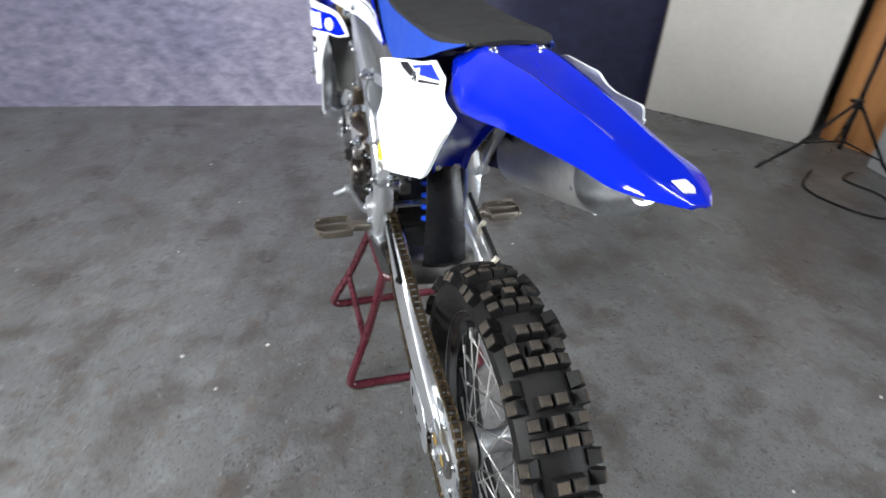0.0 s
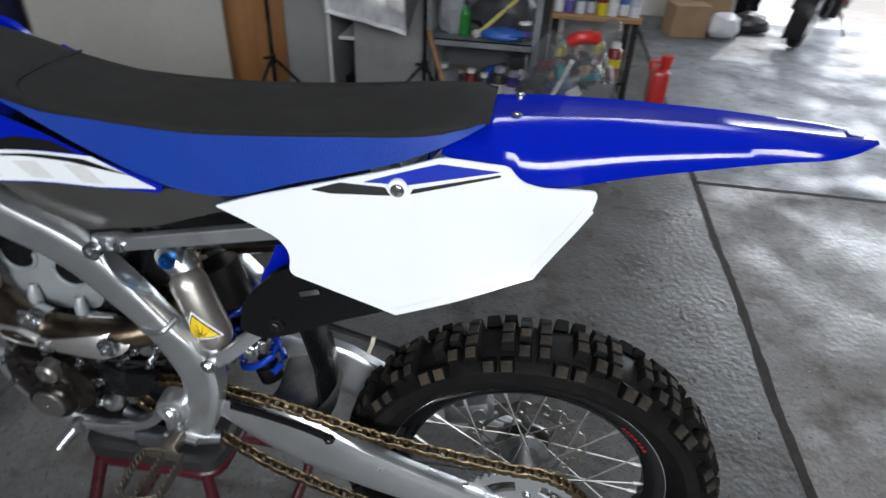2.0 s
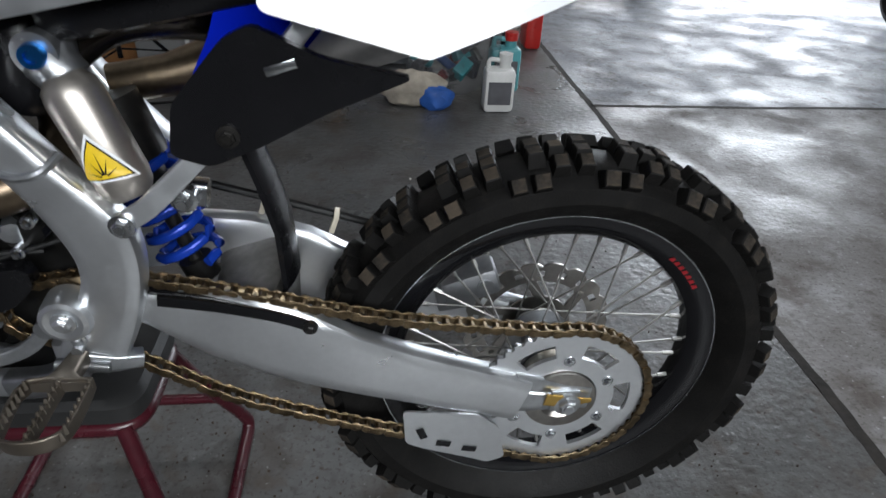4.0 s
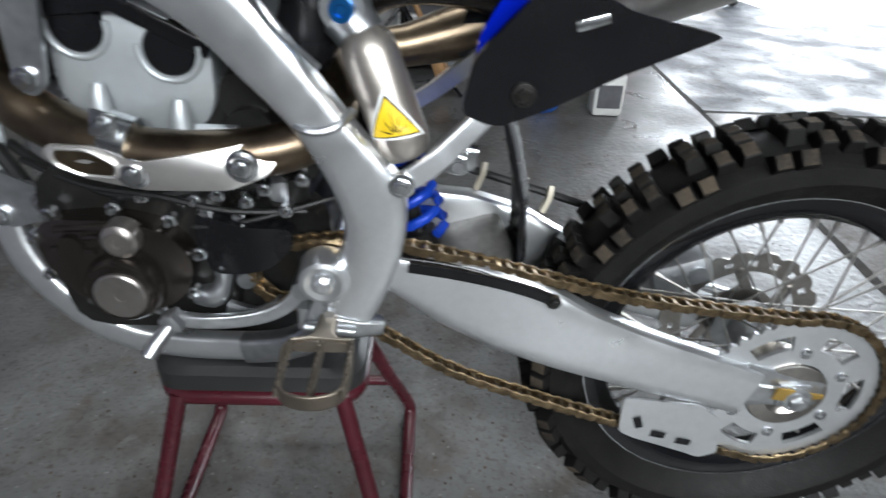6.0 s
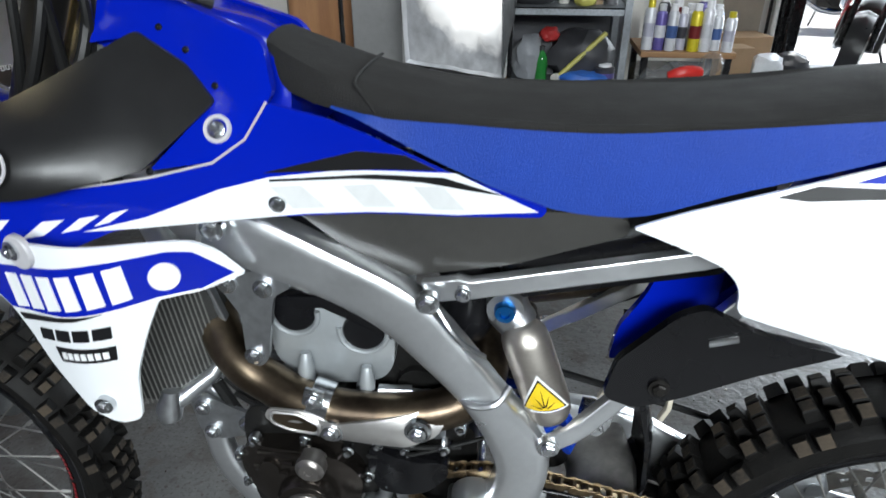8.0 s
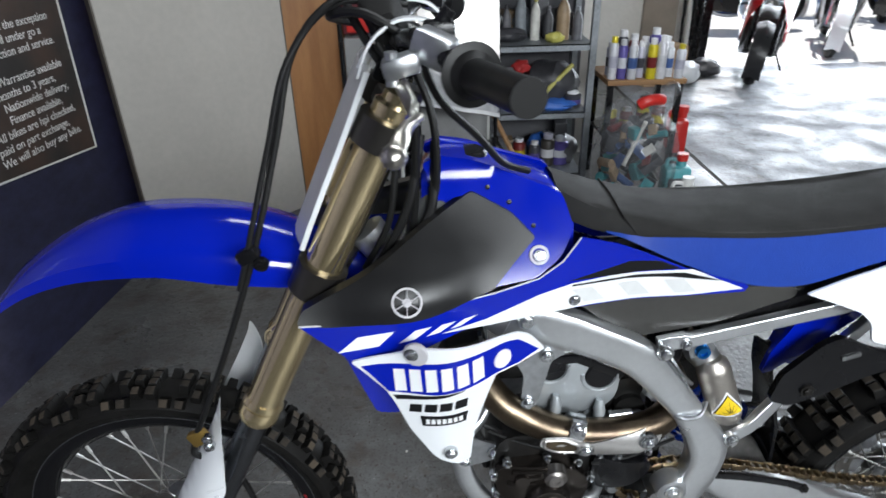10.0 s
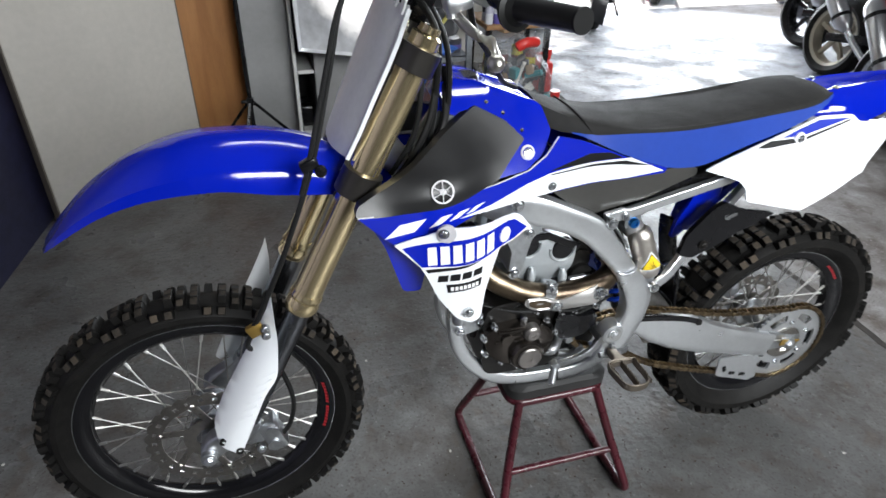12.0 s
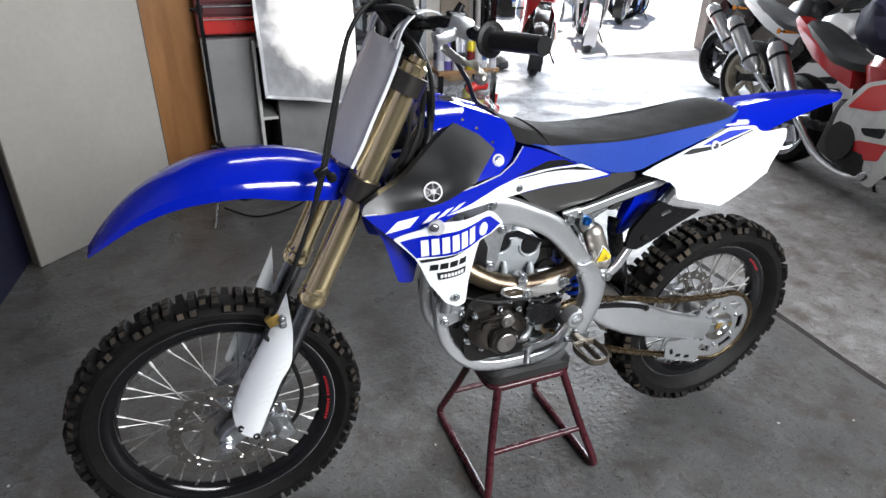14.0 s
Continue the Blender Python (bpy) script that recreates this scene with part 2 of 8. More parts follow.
def rounded(pts, r, n=4):
    """The outline with its corners rounded; r: one radius or one a corner."""
    P = [Vector(p) for p in pts]
    out = []
    for i, p in enumerate(P):
        ri = r[i] if isinstance(r, (list, tuple)) else r
        a, b = P[i - 1] - p, P[(i + 1) % len(P)] - p
        k = min(ri, a.length * 0.45, b.length * 0.45)
        if k < 1e-4:
            out.append(p)
            continue
        s, e = p + a.normalized() * k, p + b.normalized() * k
        for j in range(n + 1):
            t = j / n
            out.append(s * (1 - t) ** 2 + p * 2 * t * (1 - t) + e * t * t)
    return out


def sheet(bm, outline, f, thick=0.003, off=0.0, grid=0.03, mi=0, side=1, edge=None):
    """A panel seen from the side: its outline in (x, z), bent to y = f(x, z), that far out (off), with thickness inward. side -1: mirrored to the other side of the machine."""
    tmp = bmesh.new()
    tmp.faces.new([tmp.verts.new((p[0], 0, p[1])) for p in outline])
    for ax, k in ((Vector((1, 0, 0)), 0), (Vector((0, 0, 1)), 1)):
        lo, hi = min(p[k] for p in outline), max(p[k] for p in outline)
        n = int((hi - lo) / grid)
        for i in range(1, n + 1):
            bmesh.ops.bisect_plane(tmp, geom=tmp.verts[:] + tmp.edges[:] + tmp.faces[:], plane_co=ax * (lo + (hi - lo) * i / (n + 1)), plane_no=ax, dist=1e-6)
    bmesh.ops.triangulate(tmp, faces=[x for x in tmp.faces if len(x.verts) > 4])
    tmp.verts.index_update()
    front = [bm.verts.new((v.co.x, side * (f(v.co.x, v.co.z) + off), v.co.z)) for v in tmp.verts]
    back = [bm.verts.new((v.co.x, side * (f(v.co.x, v.co.z) + off - thick), v.co.z)) for v in tmp.verts]
    for x in tmp.faces:
        ids = [v.index for v in x.verts]
        bm.faces.new([front[i] for i in ids]).material_index = mi
        bm.faces.new([back[i] for i in reversed(ids)]).material_index = mi
    for e in tmp.edges:
        if len(e.link_faces) == 1:
            a, b = e.verts[0].index, e.verts[1].index
            bm.faces.new((front[a], front[b], back[b], back[a])).material_index = mi
    tmp.free()


def blend(table):
    """A smooth function through (x, value) pairs, without overshoot."""
    rows = sorted(table)
    xs, ys = np.array([r[0] for r in rows], float), np.array([r[1] for r in rows], float)
    d = np.diff(ys) / np.diff(xs)
    m = np.concatenate(([d[0]], (d[:-1] + d[1:]) / 2, [d[-1]]))
    for i in range(1, len(d)):
        if d[i - 1] * d[i] <= 0:
            m[i] = 0.0
        else:
            m[i] = math.copysign(min(abs(m[i]), 3 * abs(d[i - 1]), 3 * abs(d[i])), m[i])

    def value(x):
        if x <= xs[0]:
            return float(ys[0])
        if x >= xs[-1]:
            return float(ys[-1])
        i = int(np.searchsorted(xs, x)) - 1
        h = xs[i + 1] - xs[i]
        t = (x - xs[i]) / h
        return float(ys[i] * (1 + 2 * t) * (1 - t) ** 2 + m[i] * h * t * (1 - t) ** 2 + ys[i + 1] * t * t * (3 - 2 * t) + m[i + 1] * h * t * t * (t - 1))
    return value


def loft(bm, sections, mi=0, caps=True, closed=True):
    rings = [[bm.verts.new(p) for p in s] for s in sections]
    skin(bm, rings, closed=closed, caps=caps, mi=mi)


def thing(name, label, category, at=(0, 0, 0), group="", kind=""):
    e = new(name)
    e.location = at
    e.empty_display_size = 0.1
    bpy.context.view_layer.update()
    return tagged(e, label, category, group, kind)

# ---- the garage ----
def concrete(name, pale, mid, dark, rough, patch):
    """Worn concrete: broad blotches, stains, drag marks, dark spots and uneven gloss."""
    m = bpy.data.materials.new(name)
    m.use_nodes = True
    N, L = m.node_tree.nodes, m.node_tree.links
    bs = N["Principled BSDF"]
    tc = N.new("ShaderNodeTexCoord")

    def fog(scale, detail=5.0, stretch=None, warp=0.0, rot=0.0):
        n = N.new("ShaderNodeTexNoise")
        n.inputs["Scale"].default_value, n.inputs["Detail"].default_value, n.inputs["Distortion"].default_value = scale, detail, warp
        src = tc.outputs["Object"]
        if stretch:
            mp = N.new("ShaderNodeMapping")
            mp.inputs["Scale"].default_value, mp.inputs["Rotation"].default_value = stretch, (0, 0, radians(rot))
            L.new(src, mp.inputs[0])
            src = mp.outputs[0]
        L.new(src, n.inputs["Vector"])
        return n.outputs["Fac"]

    def step(fac, a, b, lo=0.0, hi=1.0):
        r = N.new("ShaderNodeMapRange")
        for i_, v in enumerate((a, b, lo, hi)):
            r.inputs[i_ + 1].default_value = v
        L.new(fac, r.inputs[0])
        return r.outputs[0]

    def over(a, col, fac):
        x = N.new("ShaderNodeMixRGB")
        L.new(fac, x.inputs[0])
        if isinstance(a, tuple):
            x.inputs[1].default_value = (*a, 1)
        else:
            L.new(a, x.inputs[1])
        x.inputs[2].default_value = (*col, 1)
        return x.outputs[0]

    big, mids = fog(0.9, 10, warp=0.2), fog(6, 12, warp=0.2)
    col = over(mid, pale, step(big, 0.40, 0.64, 0, 0.7))
    col = over(col, dark, step(fog(1.7, 10, warp=0.3), 0.50, 0.68, 0, patch * 0.45))
    col = over(col, dark, step(mids, 0.50, 0.66, 0, patch * 0.8))
    col = over(col, tuple(c * 1.25 for c in pale), step(fog(11, 12, warp=0.4), 0.53, 0.68, 0, 0.35))
    col = over(col, tuple(c * 0.7 for c in dark), step(fog(26, 12, warp=0.3), 0.58, 0.70, 0, 0.5))
    col = over(col, tuple(c * 1.2 for c in pale), step(fog(36, 10), 0.56, 0.70, 0, 0.3))
    col = over(col, tuple(c * 0.5 for c in dark), step(fog(3.3, 10, (14, 1, 1), rot=-12), 0.63, 0.74, 0, 0.3))
    col = over(col, tuple(c * 0.55 for c in dark), step(fog(120, 4), 0.54, 0.66, 0, 0.5))
    col = over(col, (0.045, 0.032, 0.023), step(fog(60, 5), 0.62, 0.70, 0, 0.75))
    col = over(col, (0.075, 0.060, 0.048), step(fog(14, 12, warp=0.5), 0.58, 0.66, 0, 0.5))
    col = over(col, tuple(c * 1.6 for c in pale), step(fog(80, 2), 0.68, 0.74, 0, 0.7))
    L.new(col, bs.inputs["Base Color"])
    L.new(step(fog(3.4, 12, warp=0.3), 0.34, 0.66, rough * 0.65, rough * 1.6), bs.inputs["Roughness"])
    bp = N.new("ShaderNodeBump")
    bp.inputs["Strength"].default_value, bp.inputs["Distance"].default_value = 0.85, 0.004
    L.new(fog(45, 9), bp.inputs["Height"])
    L.new(bp.outputs[0], bs.inputs["Normal"])
    return m


CONC = concrete("worn_painted_concrete", (0.134, 0.136, 0.136), (0.088, 0.088, 0.087), (0.056, 0.048, 0.042), 0.34, 1.0)
CONC2 = concrete("bare_worn_concrete", (0.27, 0.27, 0.275), (0.160, 0.150, 0.143), (0.080, 0.064, 0.054), 0.52, 1.0)
CONC3 = concrete("blue_grey_worn_concrete", (0.25, 0.265, 0.30), (0.17, 0.175, 0.19), (0.09, 0.085, 0.085), 0.52, 0.8)
JOINT = surf("dirty_floor_joint", (0.024, 0.020, 0.017), 0.9, var=0.4, scale=20)
CREAM = surf("cream_wall_paint", (0.62, 0.60, 0.56), 0.7, var=0.1, scale=2, bump=0.15, bscale=80)
# dark tones, also on unseen walls and roof, so metal reflects with contrast
DARKW = surf("dark_wall_paint", (0.10, 0.10, 0.11), 0.8, var=0.2, scale=2)
ROOF = surf("roof_sheet", (0.16, 0.16, 0.165), 0.7, var=0.1)
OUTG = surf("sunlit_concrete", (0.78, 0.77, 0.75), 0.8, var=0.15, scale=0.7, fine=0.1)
JAMB = surf("door_jamb_paint", (0.46, 0.40, 0.37), 0.6, var=0.2)


def mural_material():
    """Printed blue backdrop: short dark and light strokes over a cloudy wash of lilac, grey and navy."""
    m = surf("printed_blue_backdrop", (0.19, 0.185, 0.245), 0.55, col2=(0.12, 0.12, 0.18), scale=1.1, fine=0.0, rvar=0.1)
    nt = m.node_tree
    N, L = nt.nodes, nt.links
    bs = N["Principled BSDF"]
    old = bs.inputs["Base Color"].links[0].from_socket
    tc = N.new("ShaderNodeTexCoord")
    mp = N.new("ShaderNodeMapping")
    mp.inputs["Scale"].default_value = (9, 9, 15)
    mp.inputs["Rotation"].default_value = (radians(25), 0, 0)
    L.new(tc.outputs["Object"], mp.inputs[0])
    no = N.new("ShaderNodeTexNoise")
    no.inputs["Scale"].default_value, no.inputs["Detail"].default_value, no.inputs["Roughness"].default_value = 1.2, 12.0, 0.72
    L.new(mp.outputs[0], no.inputs["Vector"])
    rp = N.new("ShaderNodeValToRGB")
    rp.color_ramp.elements[0].position, rp.color_ramp.elements[1].position = 0.36, 0.68
    rp.color_ramp.elements[0].color, rp.color_ramp.elements[1].color = (0.55, 0.55, 0.60, 1), (1.40, 1.37, 1.32, 1)
    L.new(no.outputs[0], rp.inputs[0])
    # the print turns from pale lilac at one end to navy at the other
    sx = N.new("ShaderNodeSeparateXYZ")
    L.new(tc.outputs["Object"], sx.inputs[0])
    gr = N.new("ShaderNodeValToRGB")
    e = gr.color_ramp.elements
    e[0].position, e[0].color = 0.26, (0.09, 0.10, 0.20, 1)
    e[1].position, e[1].color = 0.52, (1.45, 1.4, 1.35, 1)
    mr = N.new("ShaderNodeMapRange")
    mr.inputs[1].default_value, mr.inputs[2].default_value = -2.0, 2.0
    L.new(sx.outputs[1], mr.inputs[0])
    L.new(mr.outputs[0], gr.inputs[0])
    last = old
    for s in (rp.outputs[0], gr.outputs[0]):
        x = N.new("ShaderNodeMixRGB")
        x.blend_type = "MULTIPLY"
        x.inputs[0].default_value = 1.0
        L.new(last, x.inputs[1])
        L.new(s, x.inputs[2])
        last = x.outputs[0]
    L.new(last, bs.inputs["Base Color"])
    return m


MURAL = mural_material()


def slab(name, lo, hi, material, parent=None, label="", kind="structure", bevel=0.0):
    bm = B()
    box(bm, [(a + b) / 2 for a, b in zip(lo, hi)], [b - a for a, b in zip(lo, hi)], bevel=bevel)
    o = obj(name, bm, material, parent, label, smooth=False)
    if kind and parent is None:
        o["kind"] = kind
    return o


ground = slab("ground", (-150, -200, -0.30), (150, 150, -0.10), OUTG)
floor = slab("floor", (-8, -5.25, -0.16), (3.2, 4.2, -0.012), JOINT)
for lo, hi, mt in (((-0.712, -5.25), (3.2, 4.2), CONC), ((-8, -1.985), (-0.728, 4.2), CONC2), ((-8, -5.25), (-0.728, -2.0), CONC3)):
    slab("floor_slab", (*lo, -0.0115), (*hi, 0.0), mt, floor, bevel=0.003)
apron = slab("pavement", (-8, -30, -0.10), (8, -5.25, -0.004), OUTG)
# crumbled edges of the two joints
bm = B()
rnd = random.Random(3)
for ax_ in (0, 1):
    lo, hi = ((-5.2, 4.1) if ax_ == 0 else (-7.9, -0.72))
    steps = int((hi - lo) / 0.04)
    rows = []
    for k in range(steps + 1):
        s_ = lo + (hi - lo) * k / steps
        wob = 0.010 * noise.noise(Vector((s_ * 2.3, ax_ * 7, 0)))
        a, b = wob - 0.012 - 0.014 * abs(noise.noise(Vector((s_ * 11, 2, ax_)))), wob + 0.012 + 0.014 * abs(noise.noise(Vector((s_ * 13, 5, ax_))))
        pts = [(-0.72 + a, s_), (-0.72 + b, s_)] if ax_ == 0 else [(s_, -1.992 + a), (s_, -1.992 + b)]
        rows.append([bm.verts.new((x, y, 0.0008)) for x, y in pts] + [bm.verts.new((x, y, -0.004)) for x, y in reversed(pts)])
    skin(bm, rows)
obj("joint_filling", bm, JOINT, floor, "dark crumbled filling of the floor joints", smooth=False)
# rear walls; corner, side, front walls and roof are unseen, added to shape light
slab("wall_back", (0.02, -3.15, 0), (2.6, -3.0, 3.3), DARKW)
slab("wall_corner", (2.25, -3.0, 0), (2.37, -2.30, 3.3), DARKW)
slab("wall_recess", (-0.06, -5.4, 0), (0.02, -3.0, 3.3), CREAM)
slab("wall_far", (-1.55, -5.4, 0), (-0.06, -5.25, 3.3), CREAM)
slab("wall_far_end", (-8, -5.4, 0), (-4.75, -5.25, 3.3), JAMB)
slab("wall_lintel", (-4.75, -5.4, 2.75), (-1.55, -5.25, 3.3), JAMB)
slab("wall_side", (-8.15, -5.4, 0), (-8, 4.35, 3.3), DARKW)
slab("wall_front", (-8, 4.2, 0), (3.4, 4.35, 3.3), DARKW)
slab("ceiling", (-8.15, -5.4, 3.3), (3.6, 4.35, 3.4), ROOF)
# the printed wall stands a little askew
WALL_M = pose(2.555, 0, 0, 0, 0, -7.9)
bm = B()
box(bm, (0.06, 0.9, 1.65), (0.12, 6.4, 3.3))
wall_mural = obj("wall_mural", bm, MURAL, smooth=False)
wall_mural.matrix_world = WALL_M
wall_mural["kind"] = "structure"

# ---- the motocross bike ----
bike = thing("motocross_bike", "blue and white motocross motorbike with knobbly tyres on a stand", "motorbike", (0.7, 0, 0))
ROFF, FOFF = Vector((0.004, -0.010, 0.334)), Vector((1.517, 0, 0.377))


def tyre(parent, c, R, width, bead, rows, knob, label):
    w = width / 2
    bm = B()
    prof = [(bead + 0.004, -w * 0.40), (bead + 0.0105, -w * 0.49), (bead + 0.019, -w * 0.70), (bead + (R - bead) * 0.42, -w * 0.95), (R - 0.037, -w * 0.93), (R - 0.024, -w * 0.66), (R - 0.018, -w * 0.3),
            (R - 0.017, 0), (R - 0.018, w * 0.3), (R - 0.024, w * 0.66), (R - 0.037, w * 0.93), (bead + (R - bead) * 0.42, w * 0.95), (bead + 0.019, w * 0.70), (bead + 0.0105, w * 0.49), (bead + 0.004, w * 0.40)]
    lathe(bm, prof, c, seg=72)
    carcass = part("tyre", bm, RUBBER, parent, label, sharp=30)
    # knobs: alike blocks on one mesh a kind
    moulds = []
    for kind in range(4):
        k = knob * (1.0, 1.08, 1.0, 0.94)[kind]
        wide = 0.5 if kind == 1 else 0.55
        bm = B()
        vs = []
        for h, f in ((-0.015, 1.04), (0.0046, 0.88), (0.0062, 0.76)):
            vs.append([bm.verts.new((sa * k * 0.5 * f, sb * k * wide * f, h)) for sa, sb in ((-1, -1), (1, -1), (1, 1), (-1, 1))])
        skin(bm, vs, caps=False)
        bm.faces.new(vs[2])
        for fc in bm.faces:
            fc.material_index = 1 if fc.calc_center_median().z > 0.0055 else 0
        bmesh.ops.recalc_face_normals(bm, faces=bm.faces)
        me = bpy.data.meshes.new("knob")
        bm.to_mesh(me)
        bm.free()
        me.materials.append(RUBBER)
        me.materials.append(KNOB)
        moulds.append(me)
    rnd = random.Random(rows)
    for i in range(rows):
        # centre pairs in every row, the outer blocks staggered between them
        for half, spots in ((0.0, ((-0.21, 0), (0.21, 0)) + (((-0.60, 2), (0.60, 2)) if i % 2 else ((-0.93, 1), (0.93, 1)))), (0.5, ((-0.60, 2), (0.60, 2), (0.0, 3)) if i % 2 == 0 else ((-0.93, 1), (0.93, 1)))):
            q = 2 * math.pi * (i + half + rnd.uniform(-0.03, 0.03)) / rows
            for s, kind in spots:
                a = radians((0, 55, 24, 0)[kind] * (1 if s > 0 else -1))
                rr = R - (0.006, 0.022, 0.010, 0.006)[kind]
                rad, tan, ax = Vector((math.cos(q), 0, math.sin(q))), Vector((-math.sin(q), 0, math.cos(q))), Vector((0, 1, 0))
                out = rad * math.cos(a) + ax * math.sin(a)
                lat = ax * math.cos(a) - rad * math.sin(a)
                g = rnd.uniform(0.93, 1.08)
                m = Matrix((tan * g, lat * g, out * rnd.uniform(0.85, 1.0))).transposed().to_4x4()
                m.translation = Vector(c) + rad * rr + ax * s * w
                o = new("knob", moulds[kind])
                o.parent = carcass
                o.matrix_parent_inverse = carcass.matrix_world.inverted()
                o.matrix_basis = m
    return carcass


def wheel(name, c, R, width, bead, rows, knob, rim_w, label):
    bm = B()
    a = rim_w / 2
    b = bead
    lathe(bm, [(b + 0.009, a), (b + 0.010, a - 0.003), (b - 0.002, a - 0.004), (b - 0.008, a - 0.010), (b - 0.020, a - 0.014), (b - 0.024, 0), (b - 0.020, -a + 0.014), (b - 0.008, -a + 0.010),
               (b - 0.002, -a + 0.004), (b + 0.010, -a + 0.003), (b + 0.009, -a), (b - 0.004, -a), (b - 0.014, -a + 0.004), (b - 0.026, -a + 0.014), (b - 0.029, 0), (b - 0.026, a - 0.014), (b - 0.014, a - 0.004), (b - 0.004, a)], c, seg=96, loop=True)
    w = part(name, bm, RIMM, bike, label)
    tyre(bike, c, R, width, bead, rows, knob, "black knobbly motocross tyre, scuffed and dusty")
    # bright bead line
    bm = B()
    lathe(bm, [(b + 0.0078, a - 0.0005), (b + 0.0084, a + 0.0010), (b + 0.0098, a + 0.0010), (b + 0.0104, a - 0.0005)], c, seg=96)
    part("bead_line", bm, STEEL, w)
    bm = B()
    hw = 0.055
    lathe(bm, [(0.0, hw + 0.004), (0.021, hw + 0.004), (0.024, hw), (0.024, hw - 0.008), (0.045, hw - 0.010), (0.046, hw - 0.016), (0.028, hw - 0.022), (0.021, 0), (0.028, -hw + 0.022), (0.046, -hw + 0.016), (0.045, -hw + 0.010), (0.024, -hw + 0.008), (0.024, -hw), (0.0, -hw)], c, seg=32)
    part("hub", bm, CAST, w, "silver wheel hub")
    # thirty-six laced spokes, each with its nipple
    for i in range(36):
        side = 1 if i % 2 else -1
        cross = 1 if (i // 2) % 2 else -1
        q = 2 * math.pi * (i + 0.5) / 36
        qh = q + cross * radians(58)
        p = Vector(c) + Vector((math.cos(qh) * 0.043, side * (hw - 0.013), math.sin(qh) * 0.043))
        e = Vector(c) + Vector((math.cos(q) * (b - 0.026), side * 0.004, math.sin(q) * (b - 0.026)))
        d = (e - p).normalized()
        bm = B()
        rod(bm, p, e - d * 0.016, 0.0016, 6)
        rod(bm, e - d * 0.018, e + d * 0.004, 0.0034, 6)
        part("spoke", bm, SPOKEM, w)
    return w


def disc(parent, c, y, r, material, label, teeth=26):
    bm = B()
    c = Vector(c) + Vector((0, y, 0))
    n = teeth * 8
    # the ring in polar cells, with a row of holes and a waved rim
    bands = [r - 0.033, r - 0.024, r - 0.014, r]
    cell = lambda k, b: not (b == 1 and k % 8 in (2, 3, 4))
    g = {}
    for k in range(n):
        q = 2 * math.pi * k / n
        for b, rb in enumerate(bands):
            if b == 3:
                rb -= 0.007 * (0.5 - 0.5 * math.cos(q * teeth)) ** 3
            for f, yy in ((0, -0.0018), (1, 0.0018)):
                g[k, b, f] = bm.verts.new(c + Vector((math.cos(q) * rb, yy, math.sin(q) * rb)))
    for k in range(n):
        j = (k + 1) % n
        for b in range(3):
            if not cell(k, b):
                continue
            for f in (0, 1):
                bm.faces.new([g[v[0], v[1], f] for v in ((k, b), (j, b), (j, b + 1), (k, b + 1))])
            for (u, v), (k2, b2) in ((((k, b), (j, b)), (k, b - 1)), (((k, b + 1), (j, b + 1)), (k, b + 1)), (((k, b), (k, b + 1)), ((k - 1) % n, b)), (((j, b), (j, b + 1)), (j, b))):
                if b2 < 0 or b2 > 2 or not cell(k2, b2):
                    bm.faces.new([g[u[0], u[1], 0], g[v[0], v[1], 0], g[v[0], v[1], 1], g[u[0], u[1], 1]])
    # carrier arms and button rivets
    for k in range(6):
        q = 2 * math.pi * (k + 0.3) / 6
        p0 = c + Vector((math.cos(q + 0.35) * 0.045, 0, math.sin(q + 0.35) * 0.045))
        p1 = c + Vector((math.cos(q) * (r - 0.03), 0, math.sin(q) * (r - 0.03)))
        tube(bm, [p0, p1], 0.006, flat=(0.0022, 0.008))
        bolt(bm, p1, (0, 1, 0), 0.006, 0.004)
    lathe(bm, [(0.030, -0.002), (0.056, -0.002), (0.056, 0.002), (0.030, 0.002)], c, seg=32, loop=True)
    return part("brake_disc", bm, material, parent, label)


rear_wheel = wheel("rear_wheel", ROFF, 0.340, 0.120, 0.2415, 36, 0.0208, 0.056, "black rear rim with laced steel spokes")
front_wheel = wheel("front_wheel", FOFF, 0.349, 0.088, 0.2665, 42, 0.0168, 0.044, "black front rim with laced steel spokes")
disc(rear_wheel, ROFF, -0.062, 0.118, DISCM, "wave-edged steel rear brake disc", 18)
disc(front_wheel, FOFF, 0.066, 0.133, DISCM, "wave-edged steel front brake disc", 26)
# red print on the rims
for w, c, b, q0, hw in ((rear_wheel, ROFF, 0.2415, 35, 0.028), (front_wheel, FOFF, 0.2665, -175, 0.022), (front_wheel, FOFF, 0.2665, 168, 0.022)):
    bm = B()
    for k in range(7):
        q = radians(q0 + k * 2.6) if w is rear_wheel else radians(q0 + k * 2.2)
        q = math.pi - q if w is rear_wheel else q
        d = Vector((math.cos(q), 0, math.sin(q)))
        t = Vector((-math.sin(q), 0, math.cos(q)))
        vs = [bm.verts.new(c + d * (b + r) + t * s * 0.0042 + Vector((0, hw + y, 0))) for r, s, y in ((-0.0105, -1, -0.0018), (-0.0105, 1, -0.0018), (-0.004, 0.7, 0.0009), (-0.004, -0.7, 0.0009))]
        bm.faces.new(vs)
    part("rim_print", bm, RED, w, "worn red print on the rim")

